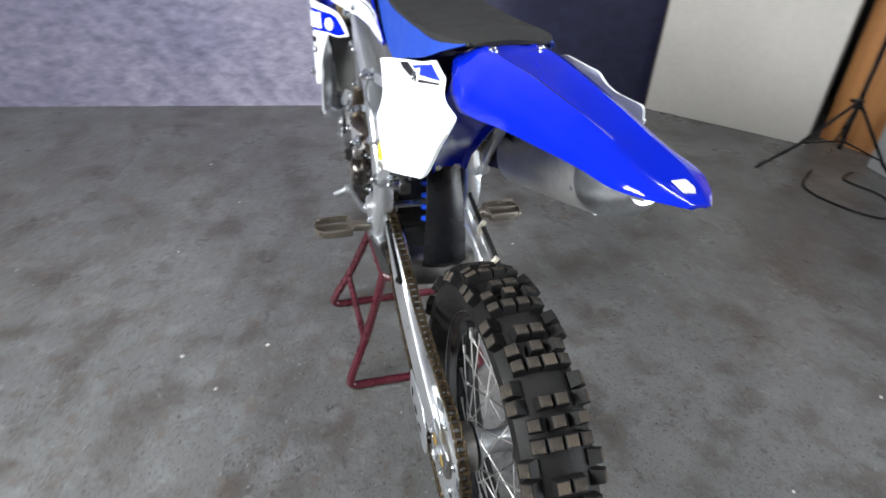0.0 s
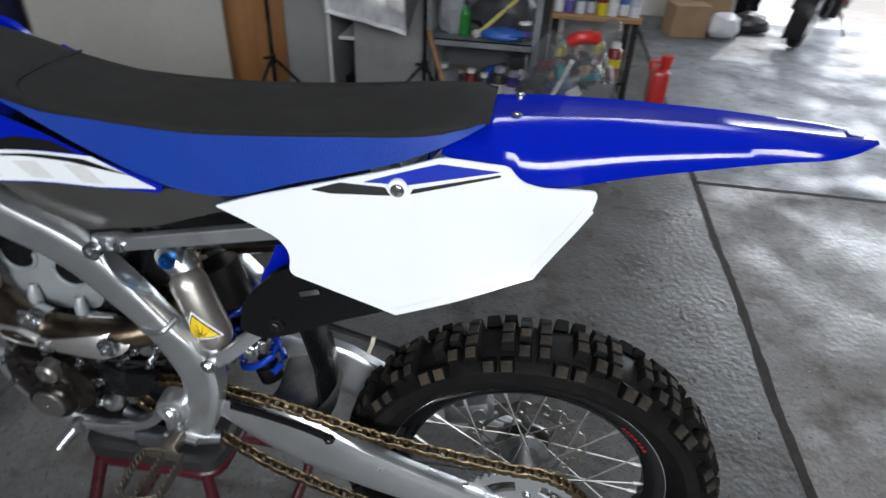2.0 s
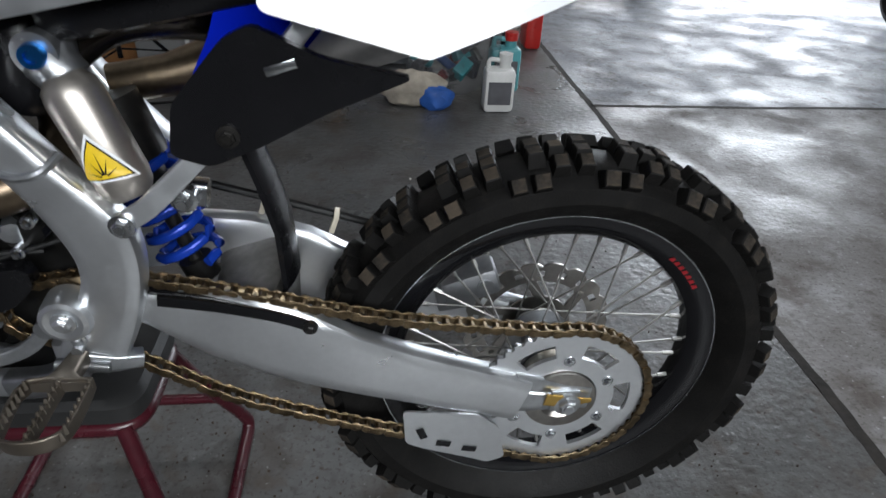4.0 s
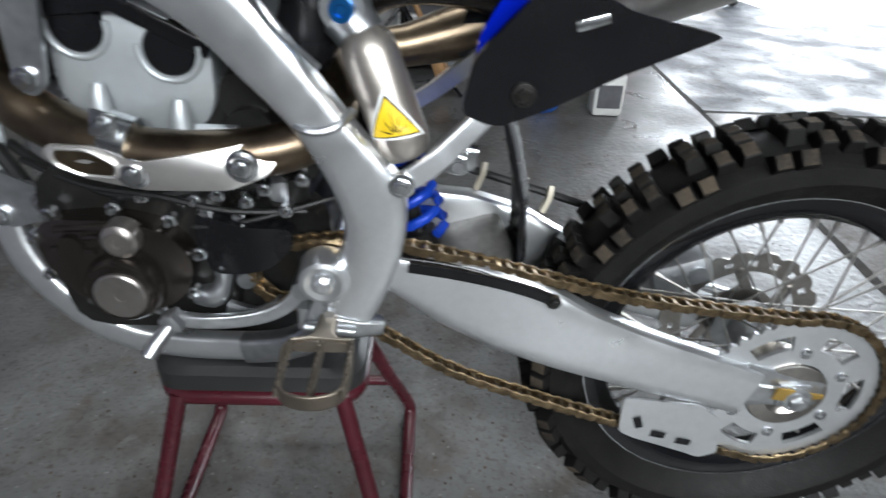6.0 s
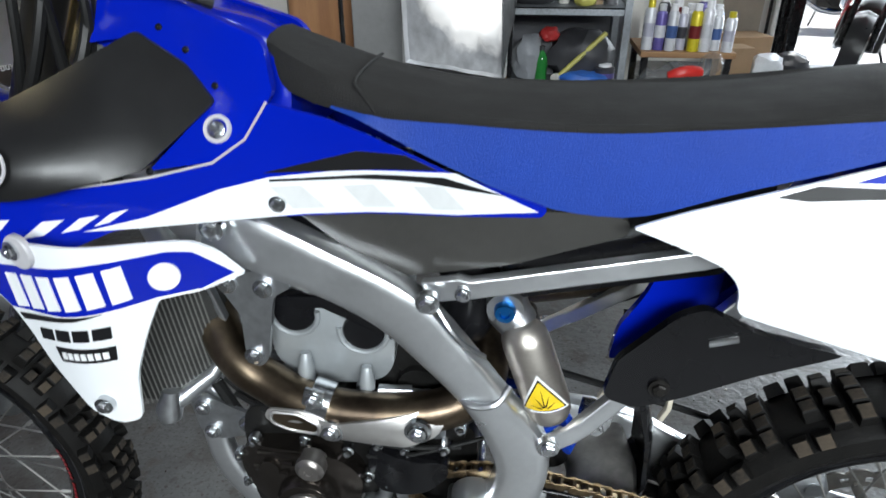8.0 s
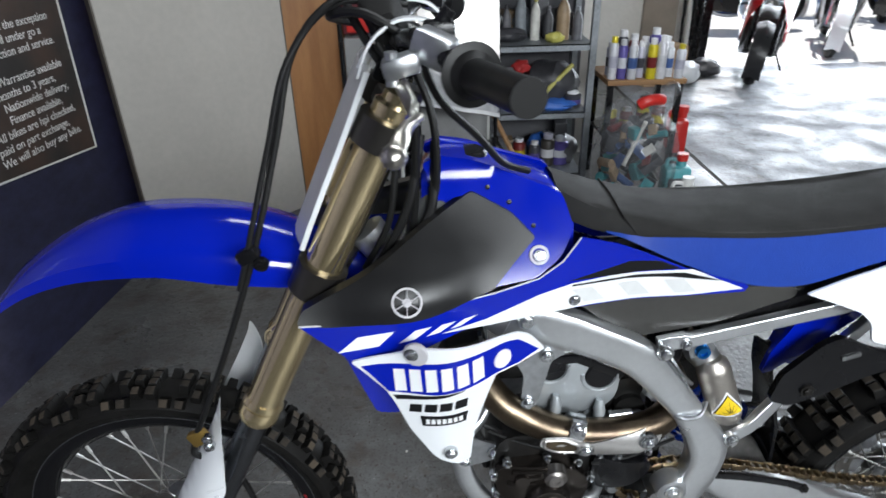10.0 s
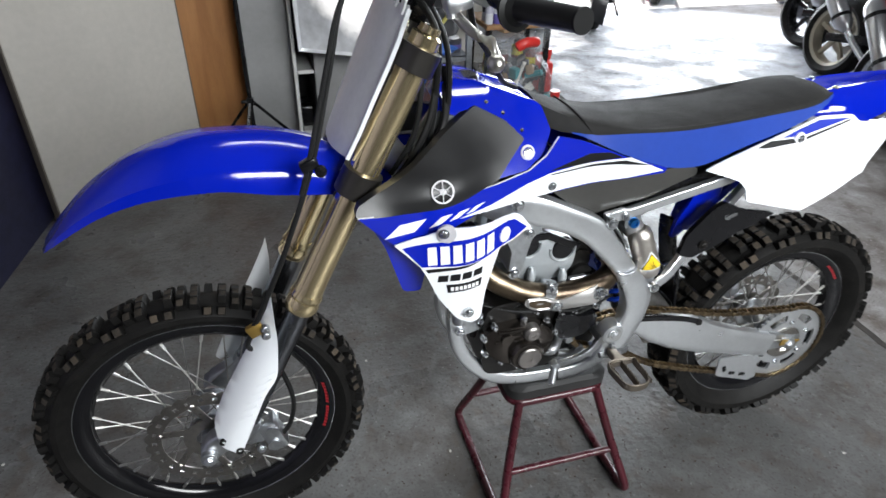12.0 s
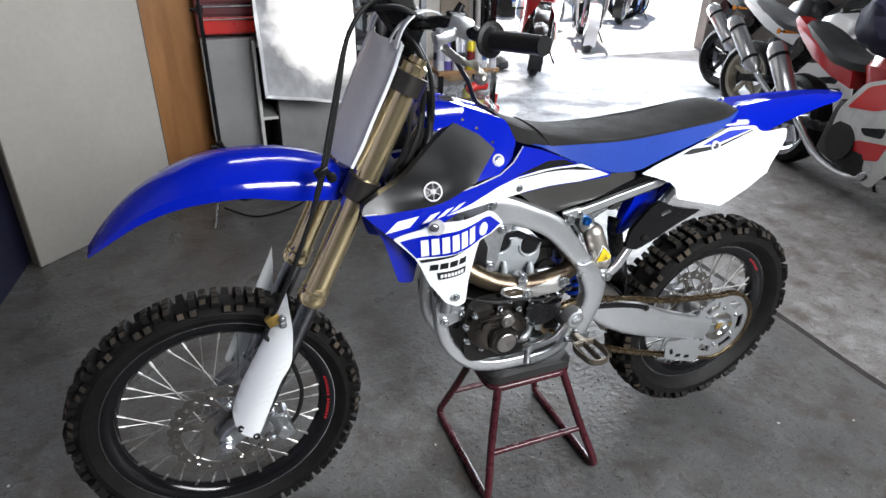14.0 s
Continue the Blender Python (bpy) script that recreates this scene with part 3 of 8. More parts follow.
# swingarm: deep in the middle, tapered to the axle
for s in (1, -1):
    bm = B()
    path = [(0.555, 0.100), (0.51, 0.102), (0.44, 0.104), (0.37, 0.106), (0.30, 0.107), (0.21, 0.107), (0.12, 0.106), (0.060, 0.105)]
    top = blend([(0.57, 0.543), (0.507, 0.537), (0.42, 0.530), (0.335, 0.493), (0.284, 0.462), (0.20, 0.429), (0.055, 0.376)])
    bot = blend([(0.57, 0.512), (0.53, 0.496), (0.473, 0.462), (0.428, 0.428), (0.37, 0.400), (0.305, 0.376), (0.20, 0.345), (0.054, 0.302)])
    P, Fl = [], []
    for x, y in path:
        P.append((x, s * (y - 0.017), (top(x) + bot(x)) / 2))
        Fl.append((0.0165, (top(x) - bot(x)) / 2))
    tube(bm, spline(P, 3), 0.01, flat=[Fl[min(i // 3, len(Fl) - 1)] if i % 3 == 0 else tuple(np.array(Fl[i // 3]) * (1 - (i % 3) / 3) + np.array(Fl[i // 3 + 1]) * ((i % 3) / 3)) for i in range(3 * (len(P) - 1) + 1)], pw=0.42)
    part("swingarm", bm, ALU, bike, "brushed aluminium swingarm")
    # axle fork, chain adjuster and axle
    bm = B()
    tube(bm, [(0.075, s * 0.088, 0.352), (0.03, s * 0.089, 0.346), (-0.035, s * 0.09, 0.339)], 0.01, flat=[(0.011, 0.036), (0.009, 0.029), (0.008, 0.020)])
    box(bm, (0.0, s * 0.100, 0.340), (0.040, 0.006, 0.034), bevel=0.002)
    bolt(bm, (-0.002, s * 0.104, 0.338), (0, s, 0), 0.013, 0.010)
    rod(bm, (0.066, s * 0.097, 0.357), (0.018, s * 0.097, 0.349), 0.004, 8)
    part("chain_adjuster", bm, CAST, bike, "cast axle end with adjuster")
    bm = B()
    tube(bm, [(0.03, s * 0.106, 0.349), (0.0, s * 0.106, 0.344), (-0.035, s * 0.105, 0.344)], 0.004, flat=[(0.0015, 0.010), (0.0015, 0.010), (0.0015, 0.003)])
    part("axle_marker", bm, BRASS, bike, "brass-coloured axle marker")
bm = B()
tube(bm, [(0.42, -0.08, 0.46), (0.41, 0, 0.46), (0.42, 0.08, 0.46)], 0.01, flat=(0.05, 0.035), up=(1, 0, -0.3))
part("swingarm_bridge", bm, DULLC, bike, "dull grimy cast bridge")

# sprocket with teeth and slots
bm = B()
c = Vector((0.004, 0.088, 0.334))
nt_, R1 = 49, 0.122
n = nt_ * 4
# a flat plate in polar cells, some left out as windows
bands = [0.052, 0.060, 0.076, 0.099, 0.107, R1]
cell = lambda k, b: not (b == 2 and (k % (n // 6)) / (n // 6) > 0.42)
grid_ = {}
for k in range(n):
    q = 2 * math.pi * k / n + 0.35
    d = Vector((math.cos(q), 0, math.sin(q)))
    for b, r in enumerate(bands):
        if b == 5 and k % 4 in (0, 1):
            r -= 0.005
        for f in (0, 1):
            grid_[k, b, f] = bm.verts.new(c + d * r + Vector((0, 0.003 if f else -0.003, 0)))
for k in range(n):
    j = (k + 1) % n
    for b in range(5):
        if not cell(k, b):
            continue
        for f in (0, 1):
            bm.faces.new([grid_[v[0], v[1], f] for v in ((k, b), (j, b), (j, b + 1), (k, b + 1))])
        for (u, v), (k2, b2) in ((((k, b), (j, b)), (k, b - 1)), (((k, b + 1), (j, b + 1)), (k, b + 1)), (((k, b), (k, b + 1)), ((k - 1) % n, b)), (((j, b), (j, b + 1)), (j, b))):
            if b2 < 0 or b2 > 4 or not cell(k2, b2):
                bm.faces.new([grid_[u[0], u[1], 0], grid_[v[0], v[1], 0], grid_[v[0], v[1], 1], grid_[u[0], u[1], 1]])
sprocket = part("sprocket", bm, ALU, rear_wheel, "aluminium rear sprocket with slots")
for k in range(6):
    q = 2 * math.pi * (k + 0.21) / 6 + 0.35
    bm = B()
    bolt(bm, c + Vector((math.cos(q) * 0.070, 0.003, math.sin(q) * 0.070)), (0, 1, 0), 0.0055, 0.005)
    part("sprocket_bolt", bm, STEEL, sprocket)
bm = B()
lathe(bm, [(0.046, 0.04), (0.052, 0.084), (0.05, 0.095), (0.03, 0.097), (0.022, 0.090)], (0.004, 0, 0.334), seg=40)
part("hub_carrier", bm, DISCM, rear_wheel)

# chain: side plates and rollers along the run
run = []
for k in range(19):
    q = radians(80 + 193 * k / 18)
    run.append(Vector((0.004 + math.cos(q) * 0.1235, 0.088, 0.334 + math.sin(q) * 0.1235)))
lower = spline([run[-1], (0.10, 0.088, 0.238), (0.220, 0.088, 0.277), (0.332, 0.088, 0.316), (0.445, 0.088, 0.363), (0.551, 0.088, 0.432), (0.64, 0.088, 0.466)], 6)
upper = spline([(0.64, 0.088, 0.543), (0.578, 0.088, 0.553), (0.503, 0.088, 0.546), (0.388, 0.088, 0.520), (0.251, 0.088, 0.485), (0.12, 0.088, 0.466), run[0]], 6)
front_arc = [Vector((0.64 + math.cos(radians(a)) * 0.038, 0.088, 0.505 + math.sin(radians(a)) * 0.038)) for a in range(-80, 81, 20)]
whole = upper[:-1] + run + lower[1:] + front_arc
dist = [0.0]
for a, b in zip(whole, whole[1:] + whole[:1]):
    dist.append(dist[-1] + (Vector(b) - Vector(a)).length)
links = int(dist[-1] / 0.0159)
bm = B()


def along(s):
    s %= dist[-1]
    i = max(k for k in range(len(whole)) if dist[k] <= s)
    a, b = Vector(whole[i]), Vector(whole[(i + 1) % len(whole)])
    return a.lerp(b, (s - dist[i]) / max(1e-9, dist[i + 1] - dist[i]))


for k in range(links):
    a, b = along(dist[-1] * k / links), along(dist[-1] * (k + 1) / links)
    d = (b - a).normalized()
    y = 0.0085 if k % 2 else 0.0062
    for s in (1, -1):
        tube(bm, [a - d * 0.0058 + Vector((0, s * y, 0)), a - d * 0.001 + Vector((0, s * y, 0)), a.lerp(b, 0.5) + Vector((0, s * y, 0)), b + d * 0.001 + Vector((0, s * y, 0)), b + d * 0.0058 + Vector((0, s * y, 0))], 0.004, flat=[(0.0011, 0.0040), (0.0011, 0.0064), (0.0011, 0.0046), (0.0011, 0.0064), (0.0011, 0.0040)])
    rod(bm, a + Vector((0, -0.0102, 0)), a + Vector((0, 0.0102, 0)), 0.0030, 7)
    rod(bm, a + Vector((0, -0.0052, 0)), a + Vector((0, 0.0052, 0)), 0.0050, 8)
part("chain", bm, CHAINM, bike, "bronze-coloured drive chain, oily and dusty", sharp=30)

# chain guard, slider and guide
bm = B()
sheet(bm, rounded([(0.222, 0.336), (0.218, 0.274), (0.195, 0.262), (0.12, 0.235), (0.100, 0.226), (0.075, 0.236), (0.090, 0.300), (0.12, 0.325)], 0.008), lambda x, z: 0.106, 0.003, grid=0.02)
part("chain_guide_plate", bm, ALU, bike, "aluminium chain guide plate")
for i, (x, z, a) in enumerate(((0.196, 0.293, 70), (0.165, 0.271, 12), (0.128, 0.258, 12))):
    bm = B()
    tube(bm, [Vector((x, 0.1072, z)) + Vector((math.cos(radians(a)), 0, math.sin(radians(a)))) * k for k in (-0.010, 0.010)], 0.006, flat=(0.0007, 0.0055), pw=0.8)
    part("guide_slot", bm, BLACKP, bike)
bm = B()
tube(bm, spline([(0.53, 0.082, 0.534), (0.44, 0.086, 0.524), (0.36, 0.090, 0.497), (0.325, 0.092, 0.482)], 4), 0.006, flat=(0.016, 0.005))
tube(bm, spline([(0.330, 0.107, 0.486), (0.345, 0.107, 0.494), (0.38, 0.106, 0.506), (0.44, 0.104, 0.519), (0.50, 0.102, 0.527)], 3), 0.006, flat=(0.003, 0.007))
part("chain_slider", bm, BLACKP, bike, "black plastic chain slider")
bm = B()
bolt(bm, (0.333, 0.110, 0.488), (0, 1, 0), 0.006, 0.005)
part("slider_bolt", bm, DARKSTEEL, bike)

SHIFT[0] = 0.011

# frame: left and right main beams, cradle and subframe
beam_top = [(0.945, 0.935), (0.870, 0.916), (0.805, 0.909), (0.716, 0.868), (0.651, 0.832), (0.606, 0.781), (0.547, 0.700), (0.500, 0.640), (0.490, 0.600), (0.496, 0.548), (0.513, 0.497), (0.535, 0.450)]
beam_in = [(0.955, 0.890), (0.880, 0.862), (0.813, 0.842), (0.746, 0.817), (0.690, 0.784), (0.646, 0.740), (0.596, 0.682), (0.563, 0.617), (0.556, 0.574), (0.572, 0.530), (0.598, 0.486), (0.612, 0.445)]
for s in (1, -1):
    bm = B()
    T, I = spline([(x, 0, z) for x, z in beam_top], 4), spline([(x, 0, z) for x, z in beam_in], 4)
    yo = blend([(0.40, 0.124), (0.50, 0.124), (0.60, 0.122), (0.75, 0.122), (0.87, 0.112), (0.95, 0.075)])
    secs = []
    for a, b in zip(T, I):
        c, h = (a + b) / 2, (a - b) / 2
        y1, y0 = yo(c.x), yo(c.x) - 0.040
        sec = []
        for k in range(16):
            q = 2 * math.pi * (k + 0.5) / 16
            cx, sx = math.cos(q), math.sin(q)
            u, v = math.copysign(abs(cx) ** 0.42, cx), math.copysign(abs(sx) ** 0.42, sx)
            p = c + h * v
            sec.append((p.x, s * ((y0 + y1) / 2 + (y1 - y0) / 2 * u), p.z))
        secs.append(sec)
    loft(bm, secs)
    part("frame_beam", bm, ALU, bike, "brushed aluminium frame beam")
    # weld bead across the beam
    bm = B()
    tube(bm, spline([(0.543, s * 0.106, 0.708), (0.556, s * 0.122, 0.697), (0.575, s * 0.125, 0.692), (0.592, s * 0.122, 0.694), (0.604, s * 0.106, 0.698)], 4), 0.0045, 8)
    tube(bm, spline([(0.640, s * 0.105, 0.838), (0.615, s * 0.123, 0.803), (0.597, s * 0.123, 0.778), (0.573, s * 0.105, 0.748)], 4), 0.0030, 6)
    part("weld_bead", bm, CAST, bike)
    # pivot boss and bolt
    bm = B()
    lathe(bm, [(0.0, 0.128), (0.012, 0.128), (0.014, 0.131), (0.021, 0.133), (0.026, 0.131), (0.028, 0.124), (0.030, 0.10)], (0.580, 0, 0.521), (0, s, 0), 32)
    bolt(bm, (0.580, s * 0.131, 0.521), (0, s, 0), 0.009, 0.007)
    part("pivot_boss", bm, ALU, bike, "swingarm pivot boss")
    # foot of the beam, cradle tube and downtube
    bm = B()
    tube(bm, spline([(0.600, s * 0.098, 0.470), (0.605, s * 0.095, 0.425), (0.628, s * 0.088, 0.400), (0.696, s * 0.078, 0.386), (0.780, s * 0.072, 0.384), (0.845, s * 0.070, 0.400), (0.897, s * 0.067, 0.439), (0.934, s * 0.062, 0.494), (0.948, s * 0.054, 0.556), (0.950, s * 0.044, 0.64), (0.965, s * 0.02, 0.74), (1.00, s * 0.012, 0.86)], 5), 0.0145, flat=(0.012, 0.0175), pw=0.5)
    part("cradle_tube", bm, ALU, bike, "silver frame cradle tube")
    bm = B()
    tube(bm, spline([(0.585, s * 0.100, 0.475), (0.60, s * 0.100, 0.43), (0.64, s * 0.093, 0.402), (0.69, s * 0.088, 0.392)], 5), 0.02, flat=(0.014, 0.0185), pw=0.5)
    part("beam_foot", bm, CAST, bike)
    # subframe rail and strut
    bm = B()
    tube(bm, [(0.640, s * 0.100, 0.828), (0.600, s * 0.101, 0.836), (0.588, s * 0.101, 0.836), (0.36, s * 0.098, 0.885), (0.16, s * 0.09, 0.945)], 0.01, flat=[(0.006, 0.013), (0.007, 0.013), (0.008, 0.0105), (0.008, 0.0105), (0.008, 0.0105)], pw=0.2)
    tube(bm, [(0.496, s * 0.119, 0.638), (0.47, s * 0.118, 0.655), (0.455, s * 0.113, 0.668), (0.38, s * 0.086, 0.737), (0.24, s * 0.08, 0.91)], 0.01, flat=[(0.005, 0.011), (0.005, 0.011), (0.008, 0.011), (0.008, 0.010), (0.008, 0.010)], pw=0.25)
    part("subframe", bm, ALU, bike, "square aluminium subframe tubes")
    for p, r in (((0.634, 0.122, 0.826), 0.009), ((0.495, 0.126, 0.639), 0.009), ((0.855, 0.128, 0.903), 0.009), ((0.598, 0.11, 0.832), 0.006)):
        bm = B()
        bolt(bm, (p[0], s * p[1], p[2]), (0, s, 0), r, 0.007)
        part("frame_bolt", bm, STEEL, bike)
    # engine hangers
    bm = B()
    sheet(bm, rounded([(0.872, 0.842), (0.803, 0.848), (0.785, 0.828), (0.808, 0.814), (0.827, 0.722), (0.838, 0.712), (0.850, 0.716), (0.853, 0.735), (0.850, 0.785), (0.867, 0.818)], 0.008), lambda x, z: 0.112 - (0.85 - z) * 0.02, 0.008, side=s)
    part("engine_hanger", bm, CAST, bike, "engine hanger bracket")
    for x, z, y in ((0.858, 0.829, 0.114), (0.817, 0.826, 0.114), (0.842, 0.730, 0.112)):
        bm = B()
        bolt(bm, (x, s * y, z), (0, s, 0), 0.008, 0.007)
        part("hanger_bolt", bm, STEEL, bike)
    bm = B()
    sheet(bm, rounded([(0.968, 0.62), (0.945, 0.622), (0.90, 0.600), (0.865, 0.590), (0.862, 0.570), (0.90, 0.555), (0.935, 0.545), (0.962, 0.56)], 0.006), lambda x, z: 0.070, 0.006, side=s)
    part("front_hanger", bm, CAST, bike)
    for x, z, r in ((0.949, 0.603, 0.008), (0.942, 0.562, 0.008), (0.888, 0.579, 0.010)):
        bm = B()
        bolt(bm, (x, s * 0.073, z), (0, s, 0), r, 0.007)
        part("front_hanger_bolt", bm, STEEL, bike)
bm = B()
rod(bm, (0.580, -0.12, 0.521), (0.580, 0.12, 0.521), 0.011, 16)
part("pivot_shaft", bm, STEEL, bike)
bm = B()
rod(bm, (1.02, 0, 0.90), (1.09, 0, 1.0), 0.03, 20)
tube(bm, [(0.87, -0.1, 0.89), (0.96, -0.05, 0.93), (1.03, 0, 0.96), (0.96, 0.05, 0.93), (0.87, 0.1, 0.89)], 0.03, flat=(0.035, 0.02), up=(0, 0, 1))
part("steering_head", bm, ALU, bike)

# engine: crankcase, barrel, head and covers
bm = B()
tube(bm, [(0.79, -0.10, 0.525), (0.79, 0.085, 0.525)], 0.01, flat=(0.10, 0.105), up=(1, 0, 0))
part("crankcase", bm, DARKSTEEL, bike, "dark grey engine crankcase")
bm = B()
tube(bm, [(0.67, -0.10, 0.515), (0.67, 0.055, 0.515)], 0.01, flat=(0.09, 0.085), up=(1, 0, 0))
part("gearbox_case", bm, DARKSTEEL, bike, "dark gearbox case")
bm = B()
tube(bm, [(0.75, 0, 0.58), (0.735, 0, 0.70)], 0.01, flat=(0.062, 0.066), up=(0, 1, 0))
part("barrel", bm, DARKSTEEL, bike)
bm = B()
out = rounded([(0.895, 0.556), (0.872, 0.578), (0.800, 0.585), (0.748, 0.572), (0.722, 0.535), (0.735, 0.488), (0.775, 0.465), (0.845, 0.478), (0.885, 0.508)], 0.022)
sheet(bm, out, lambda x, z: 0.118 - 0.9 * max(0, math.hypot(x - 0.80, z - 0.523) - 0.05) ** 1.3, 0.030, grid=0.012)
part("ignition_cover", bm, MAG, bike, "dark magnesium engine cover")
bm = B()
lathe(bm, [(0.0, 0.1385), (0.028, 0.1385), (0.031, 0.1365), (0.036, 0.136), (0.040, 0.131), (0.043, 0.110)], (0.797, 0, 0.506), seg=36)
part("cover_boss", bm, MAG, bike)
bm = B()
lathe(bm, [(0.0, 0.1420), (0.006, 0.1420), (0.0065, 0.1435), (0.026, 0.1435), (0.028, 0.1420), (0.028, 0.136)], (0.795, 0, 0.506), seg=36)
part("inspection_cap", bm, MAGC, bike, "round silver inspection cap")
bm = B()
lathe(bm, [(0.0, 0.132), (0.005, 0.132), (0.006, 0.134), (0.013, 0.134), (0.015, 0.131), (0.019, 0.129), (0.021, 0.110)], (0.788, 0, 0.566), seg=28)
part("timing_plug", bm, MAGC, bike)
bm = B()
for a, b in (((0.862, 0.570), (0.80, 0.578)), ((0.87, 0.545), (0.82, 0.548)), ((0.845, 0.560), (0.812, 0.566))):
    tube(bm, [(a[0], 0.112, a[1]), (b[0], 0.119, b[1])], 0.004, 8)
tube(bm, [(0.845, 0.100, 0.553), (0.845, 0.122, 0.553)], [0.016, 0.013], 16)
part("cover_rib", bm, MAG, bike)
for x, z in ((0.893, 0.552), (0.870, 0.581), (0.800, 0.590), (0.744, 0.577), (0.719, 0.536), (0.734, 0.484), (0.776, 0.461), (0.848, 0.474), (0.888, 0.506)):
    bm = B()
    bolt(bm, (x, 0.100, z), (0, 1, 0), 0.0055, 0.008)
    part("cover_bolt", bm, STEEL, bike)
# gearbox side, sprocket cover and their bolts
bm = B()
sheet(bm, rounded([(0.716, 0.588), (0.670, 0.578), (0.616, 0.572), (0.614, 0.548), (0.640, 0.524), (0.672, 0.516), (0.706, 0.512), (0.720, 0.545)], 0.010), lambda x, z: 0.104 + 0.006 * math.cos((x - 0.66) * 40), 0.02, grid=0.012)
part("sprocket_cover", bm, BLACKP, bike, "black sprocket cover")
bm = B()
tube(bm, spline([(0.735, 0.086, 0.470), (0.712, 0.092, 0.476), (0.70, 0.09, 0.500), (0.704, 0.092, 0.530)], 4), [0.012, 0.013, 0.014, 0.015, 0.014, 0.012, 0.011, 0.010, 0.010, 0.010, 0.009, 0.009, 0.008], 12)
tube(bm, spline([(0.70, 0.092, 0.458), (0.665, 0.096, 0.452), (0.635, 0.094, 0.470)], 4), 0.009, 10)
lathe(bm, [(0.0, 0.098), (0.010, 0.098), (0.012, 0.094), (0.013, 0.08)], (0.674, 0, 0.498), (0, 1, 0), 18)
part("gearbox_rib", bm, CAST, bike)
rnd = random.Random(5)
for x, z in ((0.715, 0.600), (0.690, 0.607), (0.735, 0.622), (0.706, 0.588), (0.672, 0.585), (0.695, 0.521), (0.675, 0.518), (0.655, 0.452), (0.700, 0.62), (0.66, 0.60), (0.640, 0.615), (0.62, 0.59), (0.77, 0.603), (0.60, 0.627)):
    bm = B()
    rod(bm, (x, 0.06, z), (x, 0.094, z), 0.0065, 10)
    bolt(bm, (x, 0.096, z), (0, 1, 0), 0.005, 0.007)
    part("case_bolt", bm, STEEL, bike)
for k in range(16):
    bm = B()
    x, z, r = rnd.uniform(0.60, 0.74), rnd.uniform(0.575, 0.66), rnd.uniform(0.008, 0.02)
    tube(bm, [(x, 0.03, z), (x + rnd.uniform(-0.02, 0.02), 0.07 + rnd.uniform(0, 0.015), z + rnd.uniform(-0.01, 0.01))], [r, r * 0.8], 10)
    part("case_boss", bm, DARKSTEEL if k % 3 else CAST, bike)
for k in range(5):
    bm = B()
    x = 0.60 + 0.03 * k
    tube(bm, spline([(x, 0.06, 0.60), (x + 0.04, 0.085, 0.615 + 0.006 * k), (x + 0.12, 0.08, 0.60)], 4), 0.004, 6)
    part("thin_hose", bm, RUBBLK, bike)
# cables and hoses along the engine
for pts, r in (([(0.60, 0.085, 0.585), (0.68, 0.098, 0.590), (0.75, 0.098, 0.605), (0.83, 0.09, 0.612), (0.90, 0.07, 0.63)], 0.0035), ([(0.57, 0.08, 0.60), (0.66, 0.098, 0.578), (0.72, 0.10, 0.57)], 0.003), ([(0.92, 0.05, 0.64), (0.86, 0.07, 0.61), (0.78, 0.09, 0.60), (0.70, 0.085, 0.61)], 0.006),
               ([(0.90, 0.045, 0.52), (0.905, 0.06, 0.58), (0.93, 0.06, 0.64)], 0.008)):
    bm = B()
    tube(bm, spline(pts, 5), r, 8)
    part("engine_hose", bm, RUBBLK, bike)
bm = B()
sheet(bm, rounded([(0.818, 0.795), (0.765, 0.800), (0.680, 0.762), (0.684, 0.700), (0.700, 0.672), (0.745, 0.662), (0.815, 0.668), (0.835, 0.705), (0.832, 0.760)], 0.02), lambda x, z: 0.080 - 2.0 * max(0, math.hypot((x - 0.76) * 0.7, z - 0.73) - 0.035) ** 1.5, 0.16, grid=0.02)
part("cylinder_head", bm, HEADC, bike, "grey cylinder head")
# cam end plugs: two dark half moons with raised lips
for x, z, r in ((0.800, 0.772, 0.027), (0.718, 0.752, 0.027)):
    bm = B()
    lathe(bm, [(0.0, 0.083), (r - 0.004, 0.083), (r - 0.002, 0.080), (r, 0.07)], (x, 0, z), seg=28)
    part("cam_plug", bm, BLACKP, bike)
    bm = B()
    tube(bm, [(x + math.cos(radians(a)) * (r + 0.002), 0.081, z + math.sin(radians(a)) * (r + 0.002)) for a in range(170, 371, 20)], 0.0035, 8)
    part("cam_lip", bm, HEADC, bike)
bm = B()
tube(bm, [(0.835, 0.082, 0.787), (0.76, 0.086, 0.795), (0.68, 0.08, 0.752)], 0.005, flat=(0.003, 0.008))
part("head_gasket", bm, BLACKP, bike)
for x, z in ((0.790, 0.690), (0.715, 0.676)):
    bm = B()
    tube(bm, [(x, 0.086, z + 0.030), (x, 0.090, z + 0.014), (x, 0.090, z - 0.022)], [0.006, 0.010, 0.010], 12)
    tube(bm, [(x, 0.092, z - 0.024), (x, 0.092, z - 0.028)], [0.010, 0.006], 12)
    part("head_column", bm, HEADC, bike)
for k in range(8):
    bm = B()
    z = 0.605 + 0.009 * k
    tube(bm, [(0.80, -0.02, z), (0.80, 0.02, z)], 0.01, flat=(0.0014, 0.068), up=(0, 0, 1))
    part("cooling_fin", bm, CAST, bike)
for p in ((0.66, 0.06, 0.70), (0.645, 0.055, 0.73), (0.655, 0.07, 0.665)):
    bm = B()
    tube(bm, [(p[0], 0.0, p[2]), p], [0.032, 0.027], 16)
    part("intake_port", bm, DARKSTEEL, bike)
bm = B()
